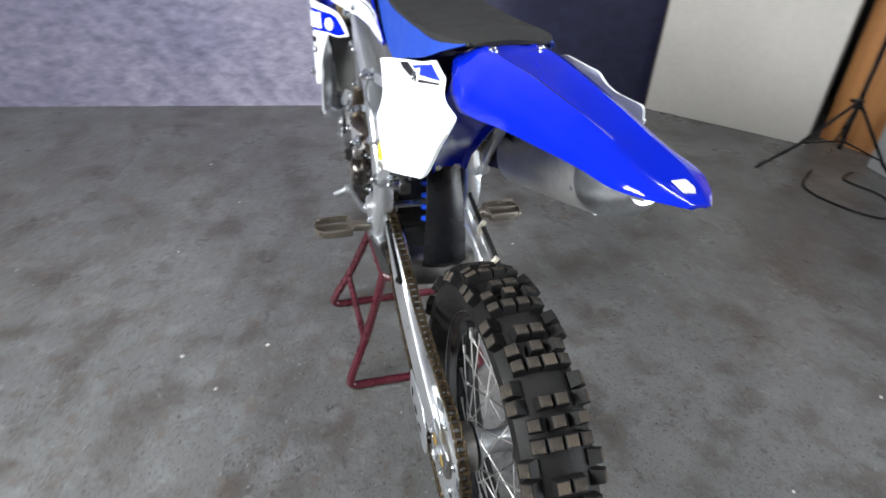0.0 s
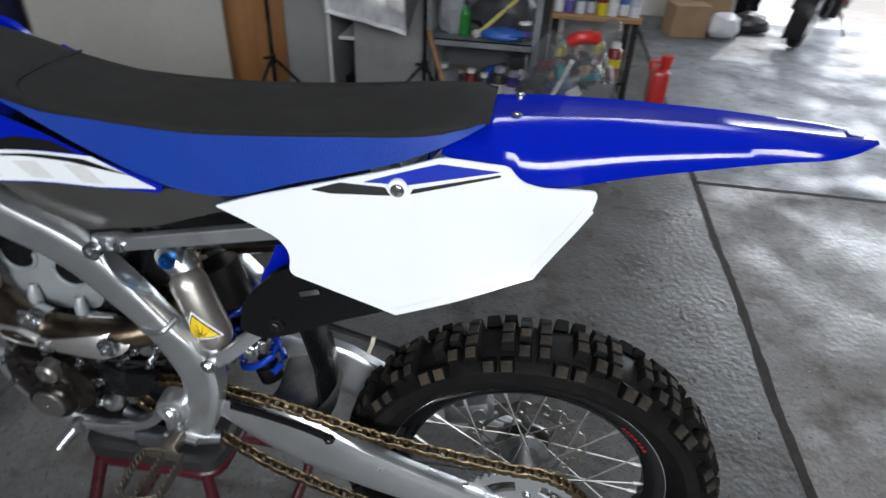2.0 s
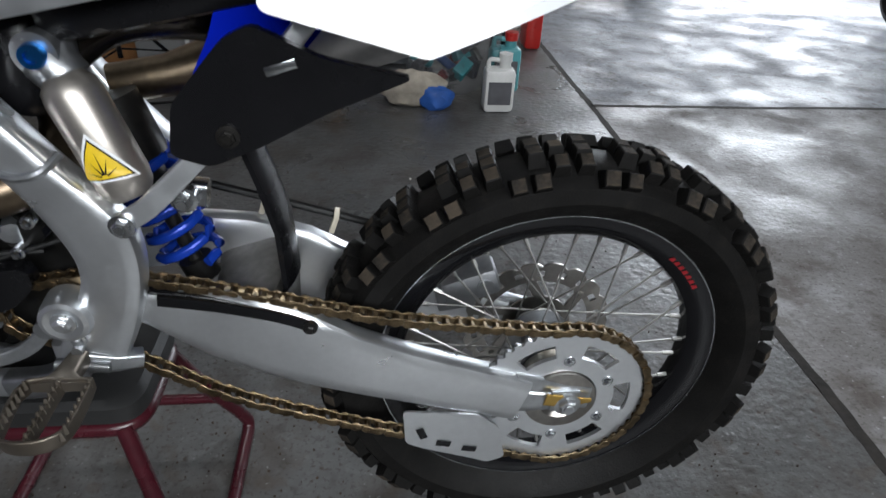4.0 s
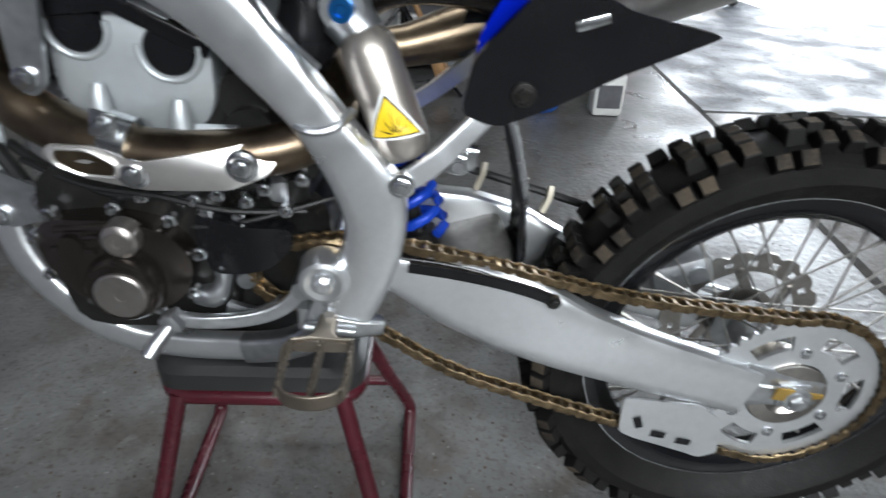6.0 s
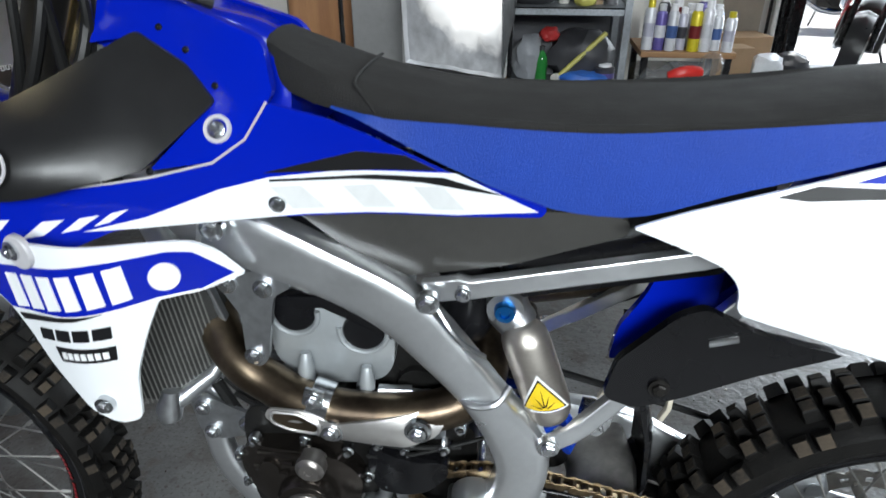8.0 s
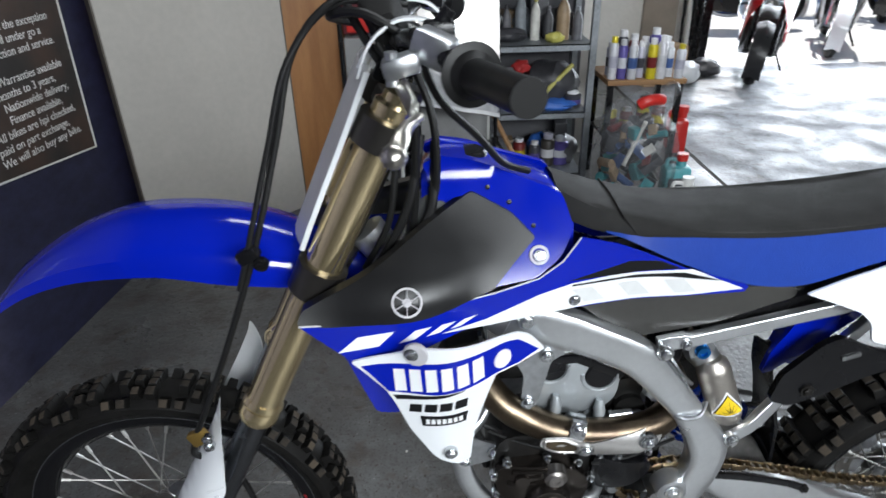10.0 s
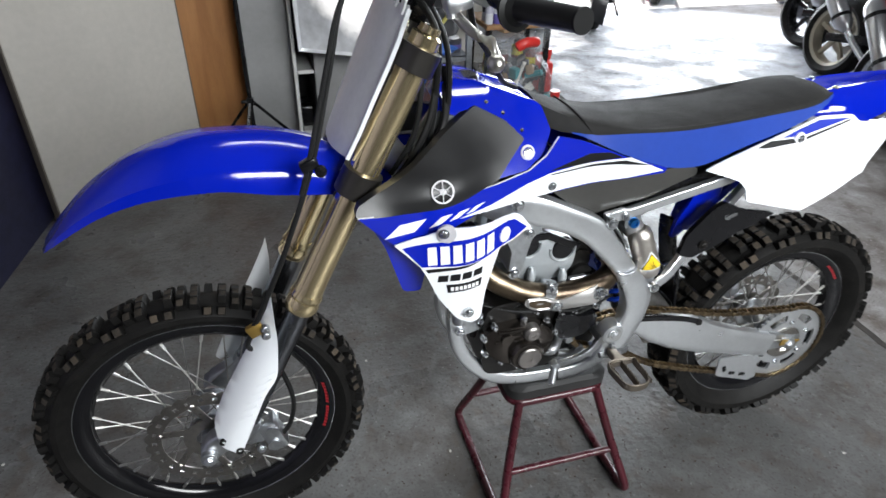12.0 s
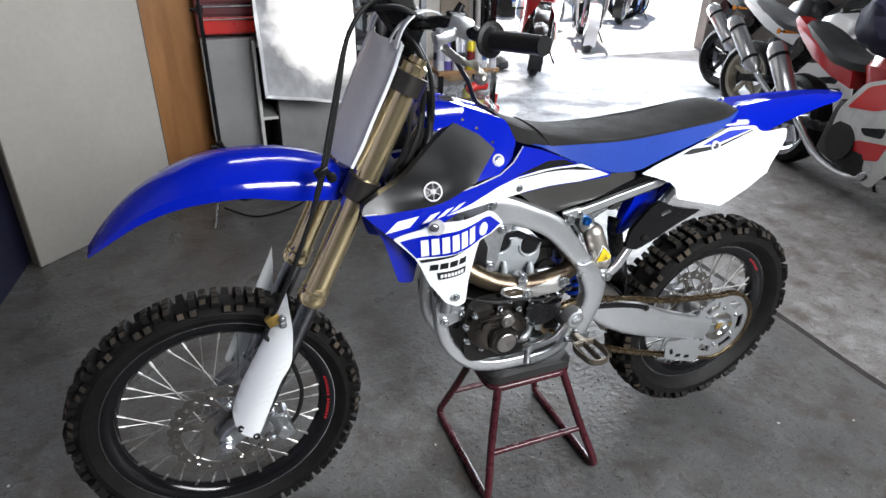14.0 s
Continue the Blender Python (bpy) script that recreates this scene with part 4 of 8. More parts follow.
rod(bm, (0.66, 0.09, 0.675), (0.70, 0.095, 0.677), 0.008, 10)
rod(bm, (0.63, 0.09, 0.672), (0.668, 0.09, 0.675), 0.005, 10)
part("sensor_plug", bm, CAST, bike, "small silver sensor plug")

# exhaust header sweeping out of the head, and its heat shield
bm = B()
tube(bm, spline([(0.60, -0.03, 0.73), (0.572, 0.02, 0.700), (0.575, 0.065, 0.678), (0.605, 0.094, 0.666), (0.65, 0.110, 0.661), (0.72, 0.116, 0.660), (0.785, 0.114, 0.668), (0.835, 0.100, 0.682), (0.868, 0.092, 0.700), (0.896, 0.074, 0.722), (0.915, 0.045, 0.745), (0.905, 0.0, 0.76)], 6), 0.0255, 20)
part("exhaust_header", bm, TITAN, bike, "heat-tinted exhaust header pipe")
bm = B()
tube(bm, [(0.776, 0.118, 0.681), (0.752, 0.119, 0.674)], [0.0245, 0.0245], 20)
box(bm, (0.765, 0.142, 0.700), (0.024, 0.005, 0.026), rotm(0, -15, 0), bevel=0.002)
bolt(bm, (0.765, 0.146, 0.699), (0, 1, 0), 0.007, 0.006)
part("header_clamp", bm, STEEL, bike, "shiny pipe clamp")
bm = B()
hs = lambda x, z: 0.1455 - 14.0 * (z - (0.656 + (x - 0.72) * 0.12)) ** 2 - 0.6 * max(0, 0.66 - x) ** 1.2
slot = rounded([(0.822, 0.680), (0.775, 0.678), (0.745, 0.664), (0.625, 0.682), (0.614, 0.668), (0.622, 0.650), (0.66, 0.637), (0.745, 0.630), (0.80, 0.645), (0.826, 0.667)], 0.010)
sheet(bm, [p for p in slot], hs, 0.003, grid=0.02)
part("heat_shield", bm, SHIELD, bike, "brushed heat shield on the header")
bm = B()
sheet(bm, rounded([(0.815, 0.675), (0.785, 0.674), (0.762, 0.662), (0.765, 0.650), (0.795, 0.652), (0.815, 0.664)], 0.007), hs, 0.001, off=0.0012, grid=0.03)
part("shield_slot", bm, TITAN, bike, "slot in the shield showing the pipe")
bm = B()
tube(bm, [Vector((p[0], hs(p[0], p[1]) + 0.001, p[1])) for p in rounded([(0.818, 0.677), (0.785, 0.676), (0.759, 0.663), (0.762, 0.647), (0.795, 0.649), (0.818, 0.662)], 0.007)], 0.0022, 6, loop=True)
part("slot_rim", bm, SHIELD, bike)
for x, z in ((0.748, 0.652), (0.645, 0.662)):
    bm = B()
    lathe(bm, [(0.016, 0.138), (0.016, 0.1435), (0.012, 0.145), (0.011, 0.143)], (x, 0, z), seg=20)
    bolt(bm, (x, 0.146, z), (0, 1, 0), 0.007, 0.006)
    part("shield_bolt", bm, STEEL, bike)

# gear lever, footpegs
bm = B()
tube(bm, spline([(0.604, 0.120, 0.508), (0.625, 0.126, 0.486), (0.655, 0.132, 0.475), (0.695, 0.140, 0.474), (0.722, 0.147, 0.480), (0.735, 0.152, 0.487)], 5), 0.008, flat=(0.005, 0.0085))
rod(bm, (0.604, 0.085, 0.508), (0.604, 0.128, 0.508), 0.012, 16)
box(bm, (0.738, 0.156, 0.486), (0.020, 0.022, 0.022), rotm(0, 25, 0), bevel=0.004)
tube(bm, [(0.740, 0.160, 0.484), (0.752, 0.178, 0.470), (0.757, 0.188, 0.462)], [0.008, 0.009, 0.0085], 14)
part("gear_lever", bm, CAST, bike, "cast gear lever")
for s in (1, -1):
    bm = B()
    loop_ = [Vector((0.577 + a * 0.032, s * (0.216 + b * 0.040), 0.474)) for a, b in ((-1, -1), (1, -1), (1.05, 0.3), (0.8, 0.9), (0, 1.1), (-0.8, 0.9), (-1.05, 0.3))]
    tube(bm, spline(loop_ + [loop_[0]], 3)[:-1], 0.005, flat=(0.009, 0.0022), loop=True, up=(0, 0, 1))
    tube(bm, [(0.577, s * 0.150, 0.472), (0.577, s * 0.258, 0.474)], 0.004, flat=(0.009, 0.0022), up=(0, 0, 1))
    tube(bm, [(0.577, s * 0.128, 0.468), (0.577, s * 0.165, 0.473), (0.577, s * 0.180, 0.474)], 0.008, flat=[(0.010, 0.010), (0.012, 0.010), (0.030, 0.006)], up=(1, 0, 0))
    for bx in (-0.032, 0, 0.032):
        for k in range(9):
            y = 0.182 + 0.0088 * k
            tube(bm, [(0.577 + bx, s * y, 0.476), (0.577 + bx, s * y, 0.487)], [0.0036, 0.0012], 5)
    part("footpeg", bm, surf("footpeg_steel", (0.24, 0.21, 0.175), 0.45, 0.9, var=0.25, grime=0.4) if s == 1 else bpy.data.materials["footpeg_steel"], bike, "toothed steel footpeg")
    bm = B()
    tube(bm, [(0.60, s * 0.095, 0.455), (0.575, s * 0.118, 0.458), (0.545, s * 0.115, 0.452), (0.52, s * 0.105, 0.446)], 0.01, flat=[(0.010, 0.016), (0.012, 0.016), (0.010, 0.012), (0.009, 0.010)])
    rod(bm, (0.548, s * 0.128, 0.453), (0.605, s * 0.128, 0.460), 0.007, 12)
    rod(bm, (0.575, s * 0.115, 0.482), (0.575, s * 0.135, 0.482), 0.006, 10)
    bolt(bm, (0.575, s * 0.123, 0.490), (0, s, 0), 0.006, 0.006)
    part("footpeg_bracket", bm, CAST, bike)

# shock: reservoir, body and coil spring, linkage
bm = B()
ax0, ax1 = Vector((0.535, 0.075, 0.775)), Vector((0.490, 0.092, 0.655))
d = (ax1 - ax0)
prof = [(0.0, -0.002), (0.018, 0.0), (0.026, 0.010), (0.028, 0.022), (0.028, 0.105), (0.026, 0.118), (0.020, 0.128), (0.0, 0.129)]
lathe(bm, prof, ax0, d.normalized(), 40)
part("shock_reservoir", bm, SHOCKM, bike, "brushed shock absorber reservoir")
bm = B()
tube(bm, [(0.553, 0.045, 0.795), (0.548, 0.06, 0.780), (0.535, 0.062, 0.765)], [0.024, 0.026, 0.024], 16)
rod(bm, (0.553, 0.05, 0.794), (0.553, 0.078, 0.794), 0.021, 20)
part("shock_head", bm, CAST, bike)
bm = B()
lathe(bm, [(0.0, 0.084), (0.005, 0.084), (0.006, 0.087), (0.011, 0.087), (0.012, 0.084), (0.0125, 0.078)], (0.553, 0, 0.794), seg=24)
part("adjuster", bm, BLUEANO, bike, "blue anodised adjuster")
bm = B()
c0, c1 = Vector((0.548, -0.030, 0.715)), Vector((0.480, -0.020, 0.505))
ax = (c1 - c0).normalized()
u = ax.orthogonal().normalized()
w = ax.cross(u)
L_ = (c1 - c0).length
tube(bm, [c0 + ax * L_ * (0.34 + 0.66 * t / 60) + (u * math.cos(t * 0.55) + w * math.sin(t * 0.55)) * 0.036 for t in range(61)], 0.0068, 10)
part("shock_spring", bm, SPRING, bike, "blue coil spring")
bm = B()
rod(bm, c0, c0 + ax * L_ * 0.34, 0.038, 24)
rod(bm, c0, c0 + ax * L_ * 0.6, 0.023, 18)
rod(bm, c0 + ax * L_ * 0.6, c1, 0.010, 12)
rod(bm, c1, c1 + ax * 0.03, 0.022, 14)
part("shock_body", bm, DARKSTEEL, bike)
bm = B()
tube(bm, [(0.455, 0.075, 0.655), (0.42, 0.075, 0.650)], 0.012, flat=(0.012, 0.014))
bolt(bm, (0.440, 0.096, 0.653), (0, 1, 0), 0.010, 0.010)
part("bleed_fitting", bm, STEEL, bike)
# warning sticker on the reservoir
dn = d.normalized()
side_ = dn.cross(Vector((0, 1, 0))).normalized()
outn = side_.cross(dn).normalized()
outn = outn if outn.y > 0 else -outn


def res_patch(tri, lift, material, label=""):
    bm = B()
    P = []
    m_ = 8
    pts = []
    for i in range(3):
        a, b = Vector(tri[i]), Vector(tri[(i + 1) % 3])
        for k in range(m_):
            pts.append(a.lerp(b, k / m_))
    cen = sum(pts, Vector((0, 0))) / len(pts)

    def put(p):
        q = p.x / 0.028
        return ax0 + dn * p.y + (outn * math.cos(q) + side_ * math.sin(q)) * (0.028 + lift)
    ring1 = [bm.verts.new(put(p)) for p in pts]
    ring2 = [bm.verts.new(put(cen.lerp(p, 0.5))) for p in pts]
    mid = bm.verts.new(put(cen))
    for i in range(len(pts)):
        j = (i + 1) % len(pts)
        bm.faces.new((ring1[i], ring1[j], ring2[j], ring2[i]))
        bm.faces.new((ring2[i], ring2[j], mid))
    return part("warning_sticker", bm, material, bike, label)


res_patch([(-0.031, 0.108), (0.031, 0.097), (-0.004, 0.053)], 0.0006, STICKER, "white-edged triangular sticker")
res_patch([(-0.0265, 0.1050), (0.0265, 0.0955), (-0.0035, 0.0580)], 0.0012, BLACKS, "black border of the sticker")
res_patch([(-0.0235, 0.1030), (0.0235, 0.0945), (-0.0032, 0.0610)], 0.0018, YELLOW, "yellow warning triangle")
for tip in ((-0.0150, 0.0915), (-0.0100, 0.0805), (-0.003, 0.0710), (0.0055, 0.0795), (0.0130, 0.0885)):
    c_ = Vector((-0.001, 0.0975))
    d_ = (Vector(tip) - c_).normalized()
    n_ = Vector((-d_.y, d_.x)) * 0.0009
    res_patch([tuple(c_ + d_ * 0.003 + n_), tuple(c_ + d_ * 0.003 - n_), tip], 0.0024, BLACKS, "black stroke on the warning sticker")
# mud flap behind the shock and inner fender
bm = B()
yy = [-0.052, -0.035, 0, 0.035, 0.052]
secs = []
for x, z, k in ((0.385, 0.735, 0.60), (0.378, 0.69, 0.68), (0.362, 0.64, 0.76), (0.346, 0.575, 0.84), (0.342, 0.50, 0.92), (0.362, 0.47, 0.96)):
    secs.append([(x + 0.010 * (y / 0.05) ** 2, y * k, z) for y in yy] + [(x + 0.006 + 0.010 * (y / 0.05) ** 2, y * k, z) for y in reversed(yy)])
loft(bm, secs)
part("mud_flap", bm, BLACKP, bike, "black plastic mud flap")
bm = B()
secs = []
for x, z, hw in ((0.18, 0.97, 0.068), (0.235, 0.90, 0.062), (0.30, 0.83, 0.050), (0.36, 0.76, 0.040), (0.374, 0.72, 0.034)):
    secs.append([(x - 0.02, -hw, z), (x, -hw * 0.9, z), (x + 0.006, 0, z), (x, hw * 0.9, z), (x - 0.02, hw, z), (x - 0.02, hw - 0.003, z), (x - 0.003, hw * 0.9 - 0.003, z - 0.002), (x + 0.003, 0, z), (x - 0.003, -hw * 0.9 + 0.003, z), (x - 0.02, -hw + 0.003, z)])
loft(bm, secs)
part("inner_fender", bm, BLUE, bike, "blue inner rear fender")
for y in (-0.02, 0.02):
    bm = B()
    bolt(bm, (0.376, y, 0.722), (-1, 0, 0.2), 0.007, 0.005)
    part("flap_bolt", bm, STEEL, bike)
# hooked panel behind the airbox
bm = B()
sheet(bm, rounded([(0.381, 0.863), (0.326, 0.880), (0.321, 0.841), (0.324, 0.798), (0.381, 0.753), (0.412, 0.727), (0.430, 0.721), (0.423, 0.769), (0.401, 0.808)], 0.012), lambda x, z: 0.058, 0.01)
part("inner_panel", bm, BLUE, bike, "blue inner panel")
# brake hose along the right swingarm, with clips
bm = B()
tube(bm, spline([(0.56, -0.10, 0.60), (0.47, -0.095, 0.575), (0.36, -0.10, 0.540), (0.24, -0.105, 0.50), (0.10, -0.10, 0.45)], 5), 0.006, 8)
part("brake_hose", bm, RUBBLK, bike)
for x, z in ((0.395, 0.550), (0.30, 0.517)):
    bm = B()
    tube(bm, [(x + 0.008, -0.095, z - 0.02), (x, -0.093, z + 0.004), (x - 0.002, -0.1, z + 0.016)], 0.005, flat=(0.006, 0.004))
    part("hose_clip", bm, FLUID, bike)
# rear caliper on the far side
bm = B()
box(bm, (0.105, -0.068, 0.425), (0.085, 0.05, 0.045), rotm(0, 20, 0), bevel=0.008)
box(bm, (0.125, -0.075, 0.395), (0.06, 0.02, 0.05), rotm(0, 10, 0), bevel=0.005)
rod(bm, (0.085, -0.09, 0.43), (0.085, -0.04, 0.43), 0.013, 14)
part("rear_caliper", bm, CAST, bike, "rear brake caliper")
# muffler on the far side
bm = B()
tube(bm, [(0.62, -0.10, 0.70), (0.50, -0.115, 0.715), (0.35, -0.148, 0.750)], [0.022, 0.026, 0.045], 20)
part("muffler_inlet", bm, TITAN, bike, "brownish muffler inlet cone")
bm = B()
m0, m1 = Vector((0.345, -0.150, 0.752)), Vector((0.050, -0.172, 0.850))
tube(bm, [m0, m0.lerp(m1, 0.04), m0.lerp(m1, 0.92), m1], [0.058, 0.064, 0.064, 0.062], 32)
part("muffler", bm, MUFF, bike, "dull aluminium muffler canister")
bm = B()
dm = (m1 - m0).normalized()
tube(bm, [m1 - dm * 0.01, m1 + dm * 0.02, m1 + dm * 0.055, m1 + dm * 0.085], [0.0635, 0.0625, 0.052, 0.030], 28)
tube(bm, [m1 + dm * 0.07, m1 + dm * 0.10], [0.024, 0.022], 20)
for k in range(6):
    q = k * math.pi / 3
    u2 = dm.orthogonal().normalized()
    dd = u2 * math.cos(q) + dm.cross(u2) * math.sin(q)
    bolt(bm, m1 - dm * 0.02 + dd * 0.0625, dd, 0.0035, 0.003)
part("muffler_cap", bm, CAST, bike, "grey muffler end cap")

SHIFT[0] = 0.0

# ---- plastics and seat ----
seat_line = blend([(0.815, 1.052), (0.795, 1.036), (0.740, 1.020), (0.603, 1.012), (0.50, 1.010), (0.396, 1.016), (0.286, 1.026), (0.132, 1.043), (0.115, 1.047)])
seat_top = blend([(0.815, 1.082), (0.780, 1.066), (0.726, 1.046), (0.66, 1.030), (0.60, 1.021), (0.50, 1.018), (0.40, 1.021), (0.32, 1.027), (0.22, 1.041), (0.135, 1.053), (0.115, 1.050)])
seat_bot = blend([(0.80, 1.034), (0.741, 1.019), (0.628, 0.967), (0.531, 0.931), (0.46, 0.924), (0.346, 0.957), (0.206, 1.003), (0.115, 1.045)])
seat_hw = blend([(0.815, 0.050), (0.793, 0.062), (0.740, 0.075), (0.603, 0.086), (0.45, 0.092), (0.25, 0.092), (0.15, 0.080), (0.115, 0.060)])
bm = B()
secs = []
for k in range(29):
    x = 0.815 - 0.70 * k / 28
    hw, zt, zl = seat_hw(x), seat_top(x), seat_line(x)
    sec = [(x, -hw, zl - 0.004), (x, -hw, zl), (x, -hw * 0.97, zl + (zt - zl) * 0.35), (x, -hw * 0.88, zt - 0.006), (x, -hw * 0.66, zt - 0.002), (x, 0, zt + 0.001), (x, hw * 0.66, zt - 0.002), (x, hw * 0.88, zt - 0.006), (x, hw * 0.97, zl + (zt - zl) * 0.35), (x, hw, zl), (x, hw, zl - 0.004)]
    secs.append(sec)
loft(bm, secs)
seat = part("seat", bm, SEATBLACK, bike, "black ribbed grip seat top", sharp=50)
for s in (1, -1):
    bm = B()
    xs = [0.745 - 0.625 * k / 28 for k in range(29)]
    rings = []
    for x in xs:
        zl, zb, hw = seat_line(x) - 0.0005, min(seat_bot(x), seat_line(x) - 0.002), seat_hw(x)
        row = []
        for t in (0, 0.1, 0.5, 1.0):
            row.append((x, s * (hw - 0.001 + 0.006 * t), zl + (zb - zl) * t))
        rings.append(row + [(p[0], p[1] - s * 0.006, p[2]) for p in reversed(row)])
    loft(bm, rings)
    part("seat_side", bm, SEATBLUE, seat, "blue vinyl seat side")
bm = B()
tube(bm, spline([(0.700, 0.079, seat_line(0.700)), (0.712, 0.074, 1.030), (0.722, 0.066, seat_top(0.722) - 0.002), (0.722, 0, seat_top(0.722) + 0.002), (0.722, -0.066, seat_top(0.722) - 0.002)], 5), 0.002, 6)
part("seat_seam", bm, SEATBLACK, seat)

# side number plates, with their printed flashes
plate_n = lambda x, z: min(0.178, 0.0896 + 0.375 * (1.012 - z) + 0.09 * max(0.0, 0.22 - x)) - 0.014 * math.exp(-((x - 0.05) / 0.07) ** 2 - ((z - 0.90) / 0.05) ** 2)
plate_w = lambda x, z: plate_n(x, z) + 0.030 * min(1.0, max(0.0, (0.42 - x) / 0.36))
plate_out = rounded([(0.448, 0.925), (0.400, 0.941), (0.217, 0.991), (0.166, 1.010), (0.085, 1.010), (0.071, 0.996), (0.048, 0.992), (-0.018, 0.998), (-0.012, 0.974), (0.043, 0.885), (0.207, 0.820), (0.348, 0.854), (0.346, 0.877), (0.362, 0.895), (0.400, 0.909)],
                    [0.004, 0.02, 0.02, 0.008, 0.006, 0.01, 0.012, 0.010, 0.010, 0.014, 0.006, 0.010, 0.012, 0.012, 0.02])
for s in (1, -1):
    plate_f = plate_n if s == 1 else plate_w
    bm = B()
    sheet(bm, plate_out, plate_f, 0.004, side=s, grid=0.03)
    sp = part("side_plate", bm, WHITE, bike, "glossy white side number plate")
    for nm, pts, mt, lab in (("print_blue", [(0.257, 0.973), (0.168, 1.003), (0.096, 1.004), (0.205, 0.975)], PRINTB, "blue flash on the plate"),
                             ("print_black", [(0.322, 0.958), (0.288, 0.969), (0.231, 0.969), (0.224, 0.961), (0.297, 0.956)], BLACKS, "black flash on the plate"),
                             ("print_stripe", [(0.197, 0.971), (0.094, 1.001), (0.094, 0.999), (0.199, 0.966)], BLACKS, "")):
        bm = B()
        sheet(bm, pts, plate_f, 0.003, off=0.0022, side=s, grid=0.015)
        part(nm, bm, mt, sp, lab)
    bm = B()
    sheet(bm, [(-0.014, 0.976), (0.043, 0.886), (0.207, 0.821), (0.209, 0.828), (0.050, 0.893), (-0.004, 0.980)], plate_f, 0.003, off=0.0014, side=s)
    part("plate_edge", bm, WHITE, sp)
    bm = B()
    y = plate_f(0.215, 0.969)
    lathe(bm, [(0.0, y + 0.004), (0.009, y + 0.004), (0.013, y + 0.0025), (0.0135, y - 0.004)], (0.215, 0, 0.969), (0, s, 0), 28)
    part("plate_washer", bm, STICKER, sp)
    bm = B()
    bolt(bm, (0.215, s * (y + 0.004), 0.969), (0, s, 0), 0.006, 0.005)
    part("plate_screw", bm, STEEL, sp)
    # ridge pressed along the plate
    bm = B()
    sheet(bm, rounded([(0.362, 0.834), (0.300, 0.805), (0.216, 0.788), (0.300, 0.752), (0.366, 0.717), (0.414, 0.697), (0.451, 0.709), (0.441, 0.761), (0.388, 0.821)], 0.010), lambda x, z: 0.112, 0.012, side=s)
    gp = part("lower_side_panel", bm, BLACKP, bike, "satin black plastic panel")
    bm = B()
    bolt(bm, (0.393, s * 0.114, 0.730), (0, s, 0), 0.008, 0.006)
    part("panel_screw", bm, DARKSTEEL, gp)
    bm = B()
    box(bm, (0.338, s * 0.1135, 0.797), (0.030, 0.002, 0.009), rotm(0, 18, 0), bevel=0.0008)
    part("panel_clip", bm, STEEL, gp)

# rear fender: a creased, tapered channel
fen = [(0.170, 0.066, 1.028, 1.000), (0.118, 0.082, 1.046, 0.996), (0.085, 0.091, 1.051, 0.988), (0.050, 0.091, 1.054, 0.979), (0.010, 0.084, 1.056, 0.985), (-0.06, 0.072, 1.058, 0.999), (-0.14, 0.060, 1.058, 1.012), (-0.22, 0.050, 1.055, 1.025), (-0.275, 0.046, 1.052, 1.033), (-0.310, 0.030, 1.049, 1.039), (-0.334, 0.011, 1.046, 1.043)]


def fender_section(x, hw, zc, zl, inner):
    e = 0.003 if inner else 0.0
    pts = [(hw, zl), (hw * 0.985 - e, zl + (zc - zl) * 0.22), (hw * 0.90 - e, zl + (zc - zl) * 0.50 - e), (hw * 0.60 - e, zc - (zc - zl) * 0.16 - e), (hw * 0.42, zc - (zc - zl) * 0.06 - e), (hw * 0.30, zc - (zc - zl) * 0.10 - e), (0.0, zc - (zc - zl) * 0.06 - e)]
    full = [(-a, b) for a, b in pts] + [(a, b) for a, b in reversed(pts[:-1])]
    return [(x, a, b) for a, b in full]


bm = B()
secs = []
xs = np.linspace(0.170, -0.334, 43)
hwf, zcf, zlf = blend([(a, b) for a, b, _, _ in fen]), blend([(a, c) for a, _, c, _ in fen]), blend([(a, d) for a, _, _, d in fen])
for x in xs:
    a = fender_section(x, hwf(x), zcf(x), zlf(x), False)
    b = fender_section(x, hwf(x), zcf(x), zlf(x), True)
    secs.append(a + b[::-1])
loft(bm, secs)
rear_fender = part("rear_fender", bm, BLUE, bike, "glossy blue rear fender", sharp=28)
# small pale patch laid on top of the fender's tip
bm = B()
vs = [(-0.300, 0.007), (-0.318, 0.006), (-0.320, -0.004), (-0.312, -0.008), (-0.300, -0.007)]
top = [bm.verts.new((x, y, zcf(x) + 0.0012)) for x, y in vs]
skin(bm, [top, [bm.verts.new((v.co.x, v.co.y, v.co.z - 0.001)) for v in top]])
part("fender_sticker", bm, PALEGREY, rear_fender, "small pale patch at the fender's tip")
for y in (-0.035, 0.035):
    bm = B()
    bolt(bm, (0.085, y, 1.047), (0, 0, 1), 0.005, 0.003)
    part("fender_screw", bm, STEEL, rear_fender)

# tank, tank cover and shrouds
tank_f = lambda x, z: 0.045 + 0.60 * max(0.0, 1.112 - z)
bm = B()
secs = []
for x, hw, zt in ((0.79, 0.052, 1.064), (0.84, 0.052, 1.088), (0.90, 0.048, 1.110), (0.95, 0.045, 1.123), (0.995, 0.042, 1.126), (1.012, 0.038, 1.10)):
    secs.append([(x, -hw - 0.030, 0.97), (x, -hw - 0.015, zt - 0.06), (x, -hw, zt - 0.012), (x, -hw * 0.7, zt), (x, hw * 0.7, zt), (x, hw, zt - 0.012), (x, hw + 0.015, zt - 0.06), (x, hw + 0.030, 0.97)])
loft(bm, secs)
tank = part("fuel_tank", bm, BLUE, bike, "blue fuel tank top")
bm = B()
